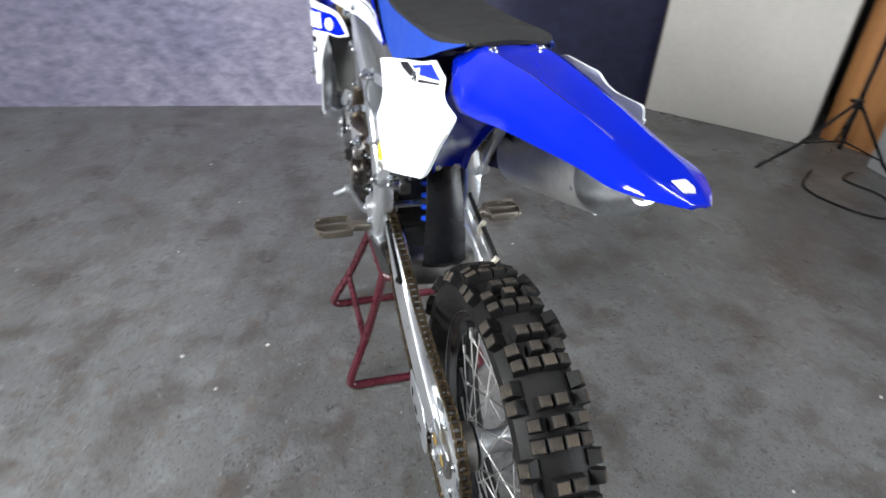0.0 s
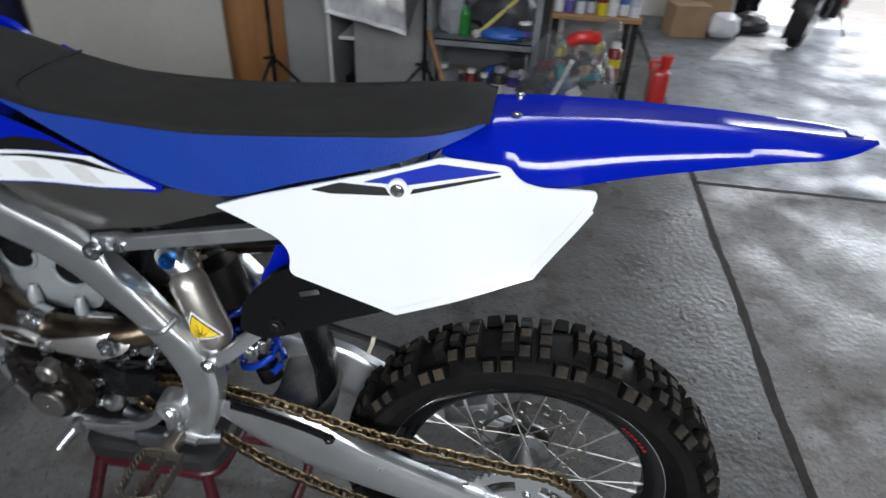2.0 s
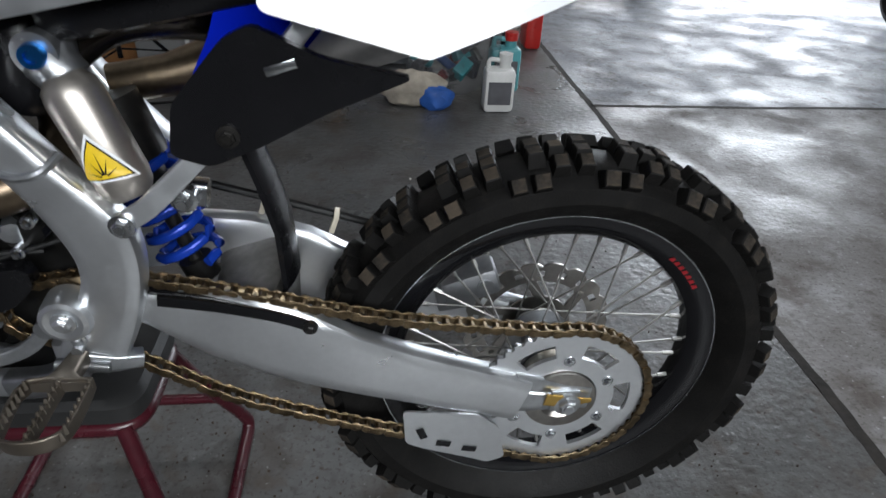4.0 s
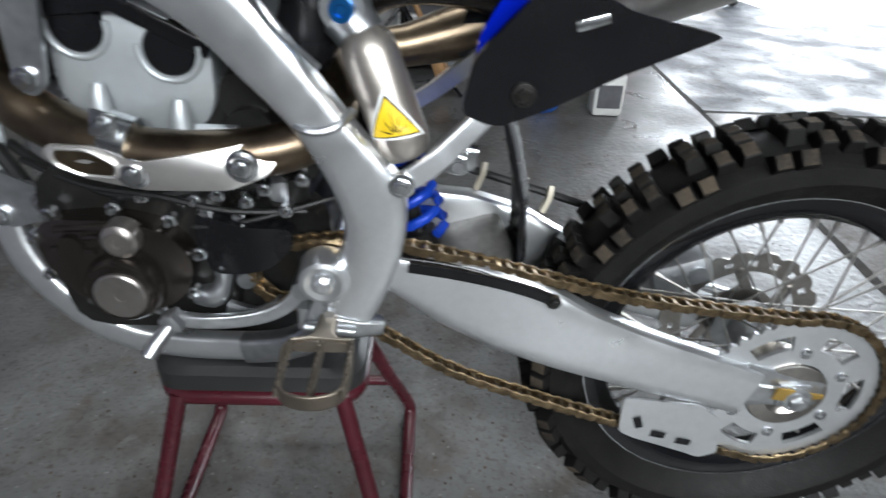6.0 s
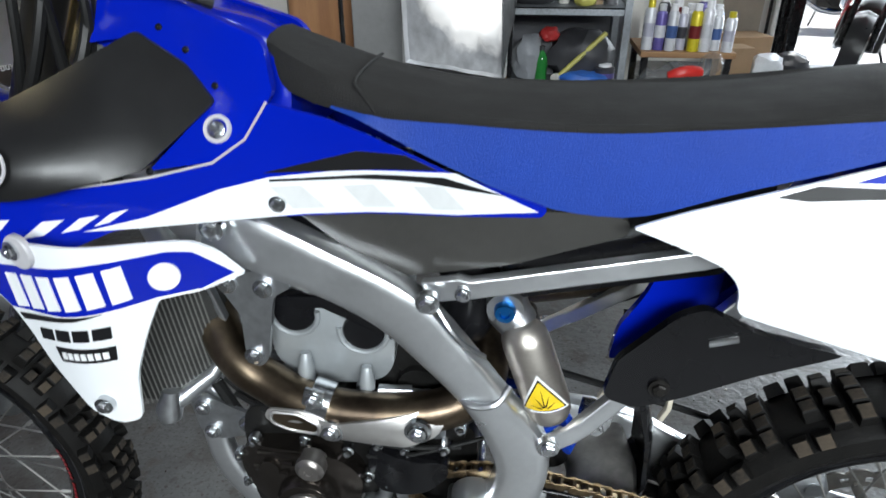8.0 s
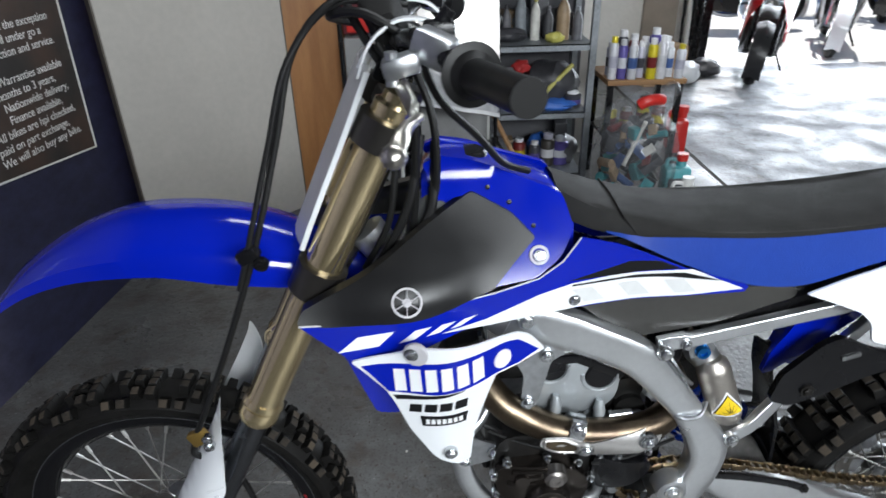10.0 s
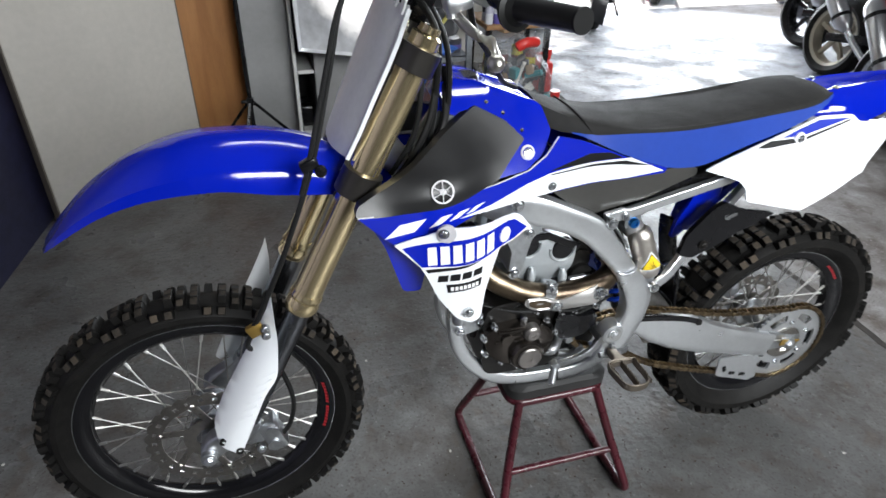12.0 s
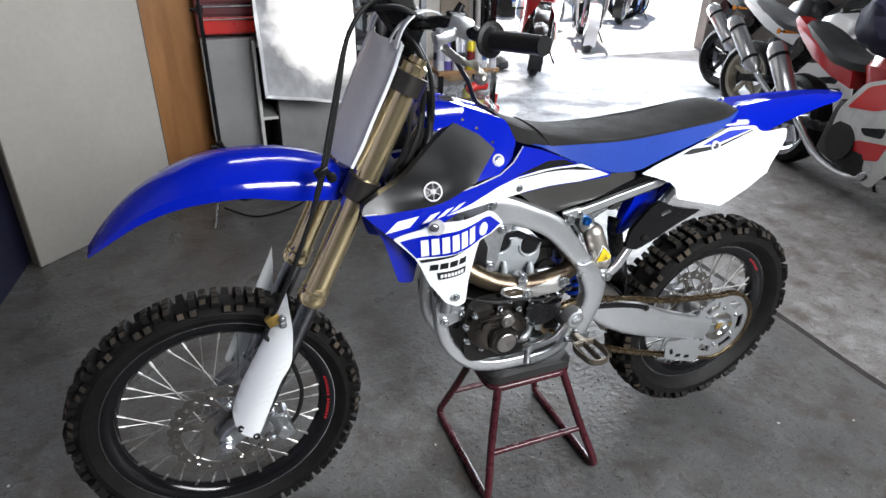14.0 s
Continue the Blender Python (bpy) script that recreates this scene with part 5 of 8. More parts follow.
lathe(bm, [(0.0, 0.006), (0.024, 0.006), (0.028, 0.002), (0.028, -0.01)], (0.94, -0.01, 1.116), (0, 0, 1), 28)
part("fuel_cap", bm, BLACKP, tank)
for s in (1, -1):
    bm = B()
    sheet(bm, rounded([(1.010, 1.122), (0.985, 1.133), (0.940, 1.126), (0.812, 1.080), (0.797, 1.035), (0.817, 1.000), (0.853, 0.976), (0.917, 0.966), (0.855, 1.027), (0.876, 1.050), (0.943, 1.081), (0.990, 1.074)], [0.006, 0.006, 0.006, 0.012, 0.006, 0.01, 0.006, 0.003, 0.012, 0.012, 0.006, 0.003]), tank_f, 0.012, side=s, grid=0.02)
    tc_ = part("tank_shell", bm, BLUE, bike, "glossy blue tank side")
    bm = B()
    y = tank_f(0.849, 1.004)
    lathe(bm, [(0.0095, 0.0), (0.0105, 0.0025), (0.0135, 0.0025), (0.0145, 0.0)], (0.849, s * (y + 0.001), 1.004), (0, s, 0.5), 28)
    part("screw_ring", bm, PALEGREY, tc_)
    bm = B()
    bolt(bm, (0.849, s * (y + 0.003), 1.004), (0, s, 0.5), 0.006, 0.006)
    part("tank_screw", bm, STEEL, tc_)
    for x, z in ((0.915, 0.966), (0.855, 1.040), (0.888, 1.070), (0.918, 1.089)):
        bm = B()
        bolt(bm, (x, s * (tank_f(x, z) + 0.001), z), (0, s, 0.3), 0.0024, 0.002)
        part("tank_rivet", bm, BLACKP, tc_)
    bm = B()
    cover_f = lambda x, z: min(0.187, 0.047 + 0.62 * max(0.0, 1.112 - z) + 0.13 * max(0.0, x - 0.93)) + 0.048 * math.exp(-((x - 1.03) / 0.09) ** 2 - ((z - 0.985) / 0.045) ** 2)
    sheet(bm, rounded([(1.186, 0.950), (1.180, 0.965), (1.115, 0.996), (1.03, 1.040), (0.942, 1.086), (0.886, 1.058), (0.853, 1.027), (0.917, 0.970), (1.018, 0.952), (1.145, 0.944)], [0.004, 0.01, 0.03, 0.03, 0.006, 0.006, 0.005, 0.004, 0.02, 0.02]), cover_f, 0.02, side=s, grid=0.02)
    ac = part("airbox_cover", bm, COVERP, bike, "matt black airbox cover")
    bm = B()
    y = cover_f(1.036, 0.985)
    mrot = Matrix.Translation((1.036, s * (y + 0.003), 0.985)) @ Vector((0, s, 0.45)).to_track_quat("Z", "Y").to_matrix().to_4x4()
    tmp = bmesh.new()
    lathe(tmp, [(0.0175, 0.0), (0.0175, 0.0015), (0.0205, 0.0015), (0.0205, 0.0)], (0, 0, 0), (0, 0, 1), 32, loop=True)
    for k in range(3):
        tube(tmp, [(math.cos(k * math.pi / 3 + 0.5) * 0.0185, math.sin(k * math.pi / 3 + 0.5) * 0.0185, 0.0008), (-math.cos(k * math.pi / 3 + 0.5) * 0.0185, -math.sin(k * math.pi / 3 + 0.5) * 0.0185, 0.0008)], 0.002, flat=(0.0026, 0.0007), up=(0, 0, 1))
    lathe(tmp, [(0.0, 0.0016), (0.006, 0.0016), (0.006, 0.0)], (0, 0, 0), (0, 0, 1), 20)
    bmesh.ops.transform(tmp, matrix=mrot, verts=tmp.verts)
    part("round_emblem", tmp, PALEGREY, ac, "round silver emblem with spokes")

    shf = lambda x, z: max(0.102, 0.128 + 0.17 * (x - 0.85)) - 0.06 * max(0.0, 0.85 - z)
    upper_o = rounded([(1.183, 0.949), (1.138, 0.944), (1.014, 0.949), (0.914, 0.961), (0.851, 0.975), (0.817, 0.998), (0.793, 1.033), (0.738, 1.016), (0.628, 0.966), (0.527, 0.932), (0.532, 0.922), (0.618, 0.919), (0.769, 0.918), (0.900, 0.914), (0.96, 0.905), (1.02, 0.880), (1.105, 0.866), (1.135, 0.896)], 0.005)
    bm = B()
    sheet(bm, upper_o, shf, 0.004, side=s, grid=0.03)
    us = part("upper_shroud", bm, BLUE, bike, "blue upper shroud with white flashes")
    prints = (("white_flash", [(0.990, 0.905), (0.925, 0.920), (0.850, 0.948), (0.800, 0.960), (0.74, 0.965), (0.618, 0.965), (0.536, 0.928), (0.618, 0.921), (0.769, 0.920), (0.930, 0.908)], WHITE, "white band on the shroud"),
              ("white_arrow", [(1.136, 0.897), (1.108, 0.919), (1.057, 0.920), (1.080, 0.899)], STICKER, ""), ("white_tick", [(1.051, 0.899), (1.027, 0.917), (1.005, 0.919), (1.029, 0.902)], STICKER, ""),
              ("white_tick", [(1.012, 0.904), (0.990, 0.920), (0.970, 0.923), (0.993, 0.908)], STICKER, ""), ("white_tick", [(0.978, 0.911), (0.958, 0.925), (0.940, 0.929), (0.962, 0.915)], STICKER, ""),
              ("black_wedge", [(0.805, 0.9645), (0.715, 0.985), (0.668, 0.9815), (0.636, 0.9675), (0.70, 0.966)], BLACKS, ""))
    for nm, pts, mt, lab in prints:
        bm = B()
        sheet(bm, pts, shf, 0.0012, off=0.0009, side=s)
        part(nm, bm, mt, us, lab)
    bm = B()
    sheet(bm, [(0.80, 0.9578), (0.70, 0.9612), (0.630, 0.9604), (0.570, 0.9440), (0.600, 0.9475), (0.65, 0.9545), (0.72, 0.9572), (0.80, 0.9555)], shf, 0.0012, off=0.0016, side=s)
    part("black_pinstripe", bm, BLACKS, us)
    for a in (0.80, 0.73, 0.66):
        bm = B()
        sheet(bm, [(a, 0.950), (a - 0.03, 0.951), (a - 0.052, 0.927), (a - 0.02, 0.926)], shf, 0.0012, off=0.0016, side=s)
        part("silver_patch", bm, PATCHG, us, "faint silver patch on the white band")
    bm = B()
    bolt(bm, (0.795, s * (shf(0.795, 0.932) + 0.002), 0.932), (0, s, 0), 0.006, 0.005)
    part("shroud_screw", bm, STEEL, us)
    # pale rim along the upper edge
    bm = B()
    tube(bm, [(x, s * (shf(x, z) + 0.001), z + 0.001) for x, z in ((1.183, 0.949), (1.138, 0.944), (1.08, 0.945), (1.014, 0.949), (0.95, 0.956), (0.914, 0.961), (0.851, 0.975), (0.817, 0.998), (0.793, 1.033))], 0.0014, 6)
    part("edge_trim", bm, PALEGREY, us)

    # the white lower shroud swells outwards before the radiator
    shl = lambda x, z: max(0.102, 0.128 + 0.17 * (x - 0.85)) + 0.048 * math.exp(-((x - 0.975) / 0.085) ** 2)
    bm = B()
    lower_o = rounded([(1.120, 0.882), (1.072, 0.829), (1.060, 0.806), (1.042, 0.763), (1.005, 0.711), (0.974, 0.695), (0.953, 0.698), (0.946, 0.758), (0.932, 0.800), (0.914, 0.841), (0.877, 0.841), (0.836, 0.855), (0.860, 0.886), (0.880, 0.900), (0.929, 0.908), (1.000, 0.914), (1.030, 0.911), (1.060, 0.896)], [0.004, 0.006, 0.003, 0.01, 0.01, 0.012, 0.008, 0.01, 0.02, 0.004, 0.01, 0.004, 0.008, 0.012, 0.02, 0.02, 0.01, 0.01])
    sheet(bm, lower_o, shl, 0.004, off=0.003, side=s, grid=0.018)
    ls = part("lower_shroud", bm, WHITE, bike, "white lower shroud with printed blue band")
    bars = [("blue_band", [(1.106, 0.874), (1.063, 0.881), (1.010, 0.888), (0.958, 0.893), (0.900, 0.893), (0.880, 0.888), (0.864, 0.874), (0.846, 0.858), (0.877, 0.845), (0.914, 0.845), (1.000, 0.834), (1.070, 0.830)], BLUE, "blue band on the white shroud", 0.0042),
            ("dark_line", [(1.063, 0.824), (0.960, 0.837), (0.990, 0.829), (1.059, 0.817)], BLACKS, "", 0.0042)]
    for k in range(6):
        x0, z0 = 1.062 - 0.0222 * k, 0.834 + 0.0026 * k
        bars.append(("white_block", [(x0 - 0.001, z0 + 0.039), (x0 - 0.0165, z0 + 0.041), (x0 - 0.0190, z0 + 0.003), (x0 - 0.0025, z0)], STICKER, "", 0.0056))
    for k in range(4):
        x0, z0 = 1.042 - 0.0220 * k, 0.797 + 0.0030 * k
        bars.append(("dark_block", [(x0 - 0.002, z0 + 0.014), (x0 - 0.0195, z0 + 0.016), (x0 - 0.0180, z0 + 0.002), (x0, z0)], BLACKS, "", 0.0042))
    bars.append(("dark_label", [(1.026, 0.791), (0.957, 0.798), (0.959, 0.781), (1.023, 0.773)], BLACKS, "small dark label", 0.0042))
    for k in range(7):
        x0, z0 = 1.018 - 0.0080 * k, 0.778 + 0.0009 * k
        bars.append(("label_bar", [(x0, z0 + 0.0085), (x0 - 0.0055, z0 + 0.0090), (x0 - 0.0055, z0 + 0.0012), (x0, z0 + 0.0006)], STICKER, "", 0.0054))
    for nm, pts, mt, lab, of in bars:
        bm = B()
        sheet(bm, pts, shl, 0.0012, off=of, side=s, grid=0.012)
        part(nm, bm, mt, ls, lab)
    for x, z, r, mt in ((0.905, 0.867, 0.0155, STICKER), (1.028, 0.903, 0.018, PALEGREY)):
        bm = B()
        tilt = (shl(x + 0.004, z) - shl(x - 0.004, z)) / 0.008
        lathe(bm, [(0.0, 0.0034), (r - 0.001, 0.0034), (r, 0.002), (r, -0.003)], (x, s * (shl(x, z) + 0.0040), z), (-tilt, s, 0), 28)
        part("round_washer", bm, mt, ls, "round pale washer")
    for x, z in ((1.034, 0.905), (0.983, 0.725)):
        bm = B()
        bolt(bm, (x, s * (shl(x, z) + 0.008), z), (-(shl(x + 0.004, z) - shl(x - 0.004, z)) / 0.008, s, 0), 0.007, 0.006)
        part("shroud_screw", bm, STEEL, ls)
    bm = B()
    sheet(bm, rounded([(1.170, 0.938), (1.130, 0.86), (1.095, 0.745), (1.058, 0.735), (1.045, 0.80), (1.06, 0.89)], 0.01), lambda x, z: shf(x, z) - 0.030, 0.004, side=s)
    part("inner_scoop", bm, BLUE, bike, "dark blue inner scoop")
    # radiator with upright fins
    rf = lambda x, z: 0.066 + (x - 0.90) * 0.72
    bm = B()
    sheet(bm, rounded([(0.985, 0.86), (0.930, 0.84), (0.905, 0.745), (0.918, 0.690), (0.968, 0.652), (0.998, 0.672), (1.03, 0.80)], 0.006), rf, 0.030, side=s)
    rad = part("radiator", bm, RADM, bike, "finned radiator core")
    for k in range(22):
        bm = B()
        x = 0.915 + 0.0042 * k
        zb = max(0.660, 0.700 - (x - 0.912) * 0.75)
        tube(bm, [(x, s * (rf(x, 0) + 0.001), zb), (x + 0.012, s * (rf(x + 0.012, 0) + 0.001), 0.845)], 0.0012, 4)
        part("fin", bm, surf("pale_fins", (0.27, 0.27, 0.255), 0.45, 0.7) if "pale_fins" not in bpy.data.materials else bpy.data.materials["pale_fins"], rad)
    bm = B()
    tube(bm, [(0.908, s * 0.074, 0.700), (0.925, s * 0.086, 0.676), (0.958, s * 0.110, 0.655), (0.972, s * 0.120, 0.650)], [0.006, 0.009, 0.012, 0.012], 14)
    tube(bm, [(0.966, s * 0.118, 0.672), (0.972, s * 0.122, 0.645), (0.973, s * 0.122, 0.632)], [0.010, 0.016, 0.014], 14)
    tube(bm, [(0.902, s * 0.070, 0.700), (0.905, s * 0.069, 0.75), (0.93, s * 0.07, 0.84)], 0.006, flat=(0.006, 0.004))
    part("radiator_tank", bm, CAST, rad, "cast radiator end tank")
    # airbox side
    bm = B()
    sheet(bm, rounded([(0.790, 0.914), (0.470, 0.927), (0.445, 0.918), (0.446, 0.903), (0.560, 0.862), (0.680, 0.836), (0.700, 0.842)], [0.004, 0.01, 0.008, 0.01, 0.02, 0.012, 0.01]), lambda x, z: 0.094 - 0.25 * max(0, 0.862 - z), 0.05, side=s, grid=0.04)
    part("airbox_side", bm, GREYP, bike, "dark grey airbox side")
# dark inner airbox fills the middle
bm = B()
tube(bm, [(0.30, 0, 0.93), (0.45, 0, 0.895), (0.66, 0, 0.875), (0.80, 0, 0.92), (0.97, 0, 1.02)], 0.05, flat=[(0.06, 0.04), (0.075, 0.05), (0.075, 0.045), (0.07, 0.05), (0.06, 0.06)])
part("airbox", bm, BLACKP, bike, "black airbox under the seat")
bm = B()
tube(bm, spline([(0.60, -0.02, 0.76), (0.54, -0.035, 0.80), (0.47, -0.055, 0.805), (0.41, -0.10, 0.785), (0.385, -0.135, 0.765)], 5), 0.029, 18)
part("exhaust_mid_pipe", bm, MAG, bike, "dark brownish exhaust mid pipe")
bm = B()
tube(bm, spline([(0.66, 0.01, 0.86), (0.60, 0.02, 0.80), (0.62, 0.03, 0.73)], 4), [0.034] * 8 + [0.03], 16)
part("intake_boot", bm, BLACKP, bike, "black rubber intake boot")
bm = B()
box(bm, (0.45, 0.0, 0.845), (0.24, 0.13, 0.05), rotm(0, 12, 0), bevel=0.012)
part("airbox_floor", bm, BLACKP, bike)

# ---- front end ----
fx = lambda z: 1.036 + 0.4985 * (1.234 - z)
FY = 0.099
for s in (1, -1):
    A = lambda z: Vector((fx(z), s * FY, z))
    bm = B()
    tube(bm, [A(1.212), A(0.99), A(0.80), A(0.765), A(0.755)], [0.0265, 0.0285, 0.0285, 0.0285, 0.030], 28, up=(0, 1, 0))
    tube(bm, [A(0.757), A(0.748), A(0.742), A(0.732), A(0.722), A(0.716)], [0.030, 0.033, 0.030, 0.033, 0.033, 0.029], 28)
    fork = part("fork_tube", bm, GOLD, bike, "gold anodised outer fork tube")
    bm = B()
    tube(bm, [A(0.722), A(0.48), A(0.40)], [0.024, 0.024, 0.024], 20)
    part("fork_slider", bm, CHROME, fork, "grey fork slider")
    bm = B()
    tube(bm, [A(1.209), A(1.223), A(1.227), A(1.237)], [0.026, 0.026, 0.019, 0.018], 24)
    part("fork_cap", bm, GOLD, fork)
    bm = B()
    tube(bm, [A(0.45), A(0.415), A(0.40)], [0.028, 0.030, 0.026], 18)
    tube(bm, [A(0.43), Vector((1.50, s * FY, 0.395)), Vector((1.519, s * FY, 0.377))], 0.02, flat=[(0.018, 0.026), (0.02, 0.026), (0.02, 0.022)])
    rod(bm, (1.519, s * 0.07, 0.377), (1.519, s * 0.128, 0.377), 0.018, 20)
    bolt(bm, (1.519, s * 0.130, 0.377), (0, s, 0), 0.011, 0.008)
    part("axle_lug", bm, CAST, fork, "cast axle lug")
    # fork guard
    bm = B()
    gf = lambda x, z: 0.152 - 16.0 * ((x - fx(z)) * 0.89 - 0.012) ** 2
    sheet(bm, rounded([(1.344, 0.766), (1.343, 0.677), (1.354, 0.592), (1.381, 0.557), (1.448, 0.402), (1.492, 0.425), (1.497, 0.462), (1.466, 0.530), (1.413, 0.628), (1.376, 0.694), (1.352, 0.742)], [0.004, 0.02, 0.02, 0.02, 0.008, 0.010, 0.015, 0.02, 0.02, 0.02, 0.01]), gf, 0.003, side=s, grid=0.018)
    g = part("fork_guard", bm, WHITE, bike, "white plastic fork guard with pressed relief")
    for k in range(6):
        bm = B()
        z = 0.50 + 0.021 * k
        x = fx(z) + 0.028 - 0.001 * k
        tube(bm, [(x + 0.012, s * (gf(x + 0.012, z - 0.006) + 0.0003), z - 0.006), (x - 0.018, s * (gf(x - 0.018, z + 0.010) + 0.0003), z + 0.010)], 0.0018, 5)
        part("guard_relief", bm, WHITE, g)
    for x, z in ((1.482, 0.432), (1.452, 0.412)):
        bm = B()
        lathe(bm, [(0.004, gf(x, z) - 0.002), (0.004, gf(x, z) + 0.003), (0.008, gf(x, z) + 0.003), (0.008, gf(x, z) - 0.003)], (x, 0, z), (0, s, 0), 16)
        part("guard_eyelet", bm, DARKSTEEL, g)
# clamps
for z, hx, mt in ((1.188, 0.020, GOLDD), (0.975, 0.024, GOLDD)):
    bm = B()
    for s in (1, -1):
        d = Vector((-0.4985, 0, 1)).normalized()
        p = Vector((fx(z), s * FY, z))
        tube(bm, [p - d * hx, p + d * hx], [0.037, 0.037], 28)
        tube(bm, [p, Vector((fx(z) - 0.022, 0, z - 0.008))], 0.02, flat=(0.028, hx * 0.85), up=(1, 0, 0.5))
        for k in (-0.5, 0.5):
            bolt(bm, p + Vector((0.032, -s * 0.012, -0.016)) + d * hx * k, (0.9, -s * 0.3, 0.3), 0.006, 0.006)
    part("triple_clamp", bm, mt, bike, "dark fork clamp")
bm = B()
rod(bm, (fx(1.22) - 0.024, 0, 1.22), (fx(0.95) - 0.024, 0, 0.95), 0.022, 18)
part("steering_stem", bm, GOLDD, bike)
bm = B()
lathe(bm, [(0.0, 0.0), (0.014, 0.0), (0.016, -0.006), (0.016, -0.02)], (fx(1.24) - 0.024, 0, 1.245), (-0.45, 0, 0.9), 18)
part("stem_nut", bm, STEEL, bike)
# handlebar, pad, grips, levers
hb = [(1.035, 0, 1.295), (1.033, 0.06, 1.295), (1.022, 0.12, 1.305), (1.000, 0.18, 1.312), (0.958, 0.26, 1.295), (0.924, 0.382, 1.304)]
bm = B()
tube(bm, spline([(a, -b, c) for a, b, c in reversed(hb[1:])] + hb, 5), 0.0125, 14, up=(0, 0, 1))
for s in (1, -1):
    box(bm, (1.036, s * 0.04, 1.268), (0.045, 0.028, 0.075), rotm(0, -26, 0), bevel=0.006)
handlebar = part("handlebar", bm, BLACKP, bike, "black tapered handlebar")
bm = B()
tube(bm, [(1.046, -0.075, 1.312), (1.050, -0.06, 1.322), (1.050, 0.06, 1.322), (1.046, 0.075, 1.312)], 0.03, flat=[(0.02, 0.014), (0.032, 0.024), (0.032, 0.024), (0.02, 0.014)], up=(0.4, 0, 1))
part("bar_pad", bm, SEATBLACK, handlebar, "black bar pad")
for s in (1, -1):
    a, b = Vector((0.956, s * 0.265, 1.295)), Vector((0.922, s * 0.389, 1.305))
    d = (b - a).normalized()
    bm = B()
    tube(bm, [a - d * 0.010, a - d * 0.008, a - d * 0.002, a, a + d * 0.008, b - d * 0.006, b - d * 0.002, b], [0.015, 0.031, 0.032, 0.024, 0.0175, 0.0162, 0.0172, 0.0166], 26)
    part("grip", bm, RUBBLK, handlebar, "black rubber grip with flange")
    bm = B()
    p = Vector((0.992, s * 0.205, 1.310))
    box(bm, p, (0.045, 0.032, 0.035), rotm(0, -20, -25 * s), bevel=0.006)
    box(bm, p + Vector((0.035, s * 0.005, -0.015)), (0.04, 0.03, 0.022), rotm(0, 15, 0), bevel=0.005)
    rod(bm, p + Vector((0.045, s * 0.01, 0.0)), p + Vector((0.045, s * 0.01, -0.035)), 0.007, 12)
    part("lever_perch", bm, CAST, handlebar, "silver lever perch clamp")
    bm = B()
    lv = spline([(1.028, s * 0.215, 1.276), (1.016, s * 0.262, 1.263), (1.013, s * 0.305, 1.266), (1.021, s * 0.345, 1.270), (1.027, s * 0.375, 1.267), (1.032, s * 0.388, 1.260)], 4)
    tube(bm, lv, 0.006, flat=(0.0042, 0.0075), pw=0.6)
    lathe(bm, [(0.0, -0.0115), (0.006, -0.010), (0.0100, -0.0055), (0.0115, 0), (0.0100, 0.0055), (0.006, 0.010), (0.0, 0.0115)], lv[-1], (0, 1, 0), 18)
    part("lever", bm, surf("silver_lever", (0.62, 0.59, 0.53), 0.3, 1.0) if s == 1 else bpy.data.materials["silver_lever"], handlebar, "silver lever with ball end")
    bm = B()
    p = Vector((0.985, s * 0.165, 1.317))
    box(bm, p, (0.036, 0.026, 0.030), bevel=0.005)
    rod(bm, p + Vector((0, 0, 0.01)), p + Vector((-0.012, 0, 0.026)), 0.008, 12)
    part("switch", bm, BLACKP, handlebar, "black switch block")
# front number plate: white, slightly dished, behind it the cables
bm = B()
secs = []
for z, hw, x in ((1.268, 0.092, 1.092), (1.262, 0.104, 1.095), (1.22, 0.112, 1.114), (1.18, 0.112, 1.132), (1.12, 0.108, 1.160), (1.07, 0.108, 1.183), (1.04, 0.104, 1.197), (1.022, 0.094, 1.205)):
    f = [(x - 0.022 * abs(t) ** 2.2, t * hw, z) for t in (-1, -0.8, -0.5, -0.2, 0.2, 0.5, 0.8, 1)]
    secs.append(f + [(p[0] - 0.003, p[1], p[2]) for p in reversed(f)])
loft(bm, secs)
number_plate = part("number_plate", bm, surf("pale_number_plate", (0.76, 0.755, 0.77), 0.35, var=0.03), bike, "blank pale front number plate")
for s in (1, -1):
    bm = B()
    tube(bm, [(1.072, s * 0.104, 1.265), (1.092, s * 0.113, 1.22), (1.110, s * 0.113, 1.18), (1.138, s * 0.109, 1.12), (1.161, s * 0.109, 1.07), (1.182, s * 0.097, 1.022)], 0.004, flat=(0.005, 0.004))
    part("plate_rim", bm, WHITE, number_plate, "white turned rim")
for s in (1, -1):
    bm = B()
    tube(bm, spline([(1.084, s * 0.098, 1.258), (1.066, s * 0.096, 1.298), (1.032, s * 0.090, 1.322), (0.992, s * 0.084, 1.318), (0.966, s * 0.080, 1.294)], 5), 0.006, flat=(0.011, 0.0022), up=(0, 1, 0))
    tube(bm, spline([(1.086, s * 0.066, 1.264), (1.066, s * 0.072, 1.296), (1.036, s * 0.082, 1.318)], 5), 0.004, flat=(0.005, 0.002), up=(0, 1, 0))
    part("plate_strap", bm, WHITE, bike, "white plate strap over the bar")
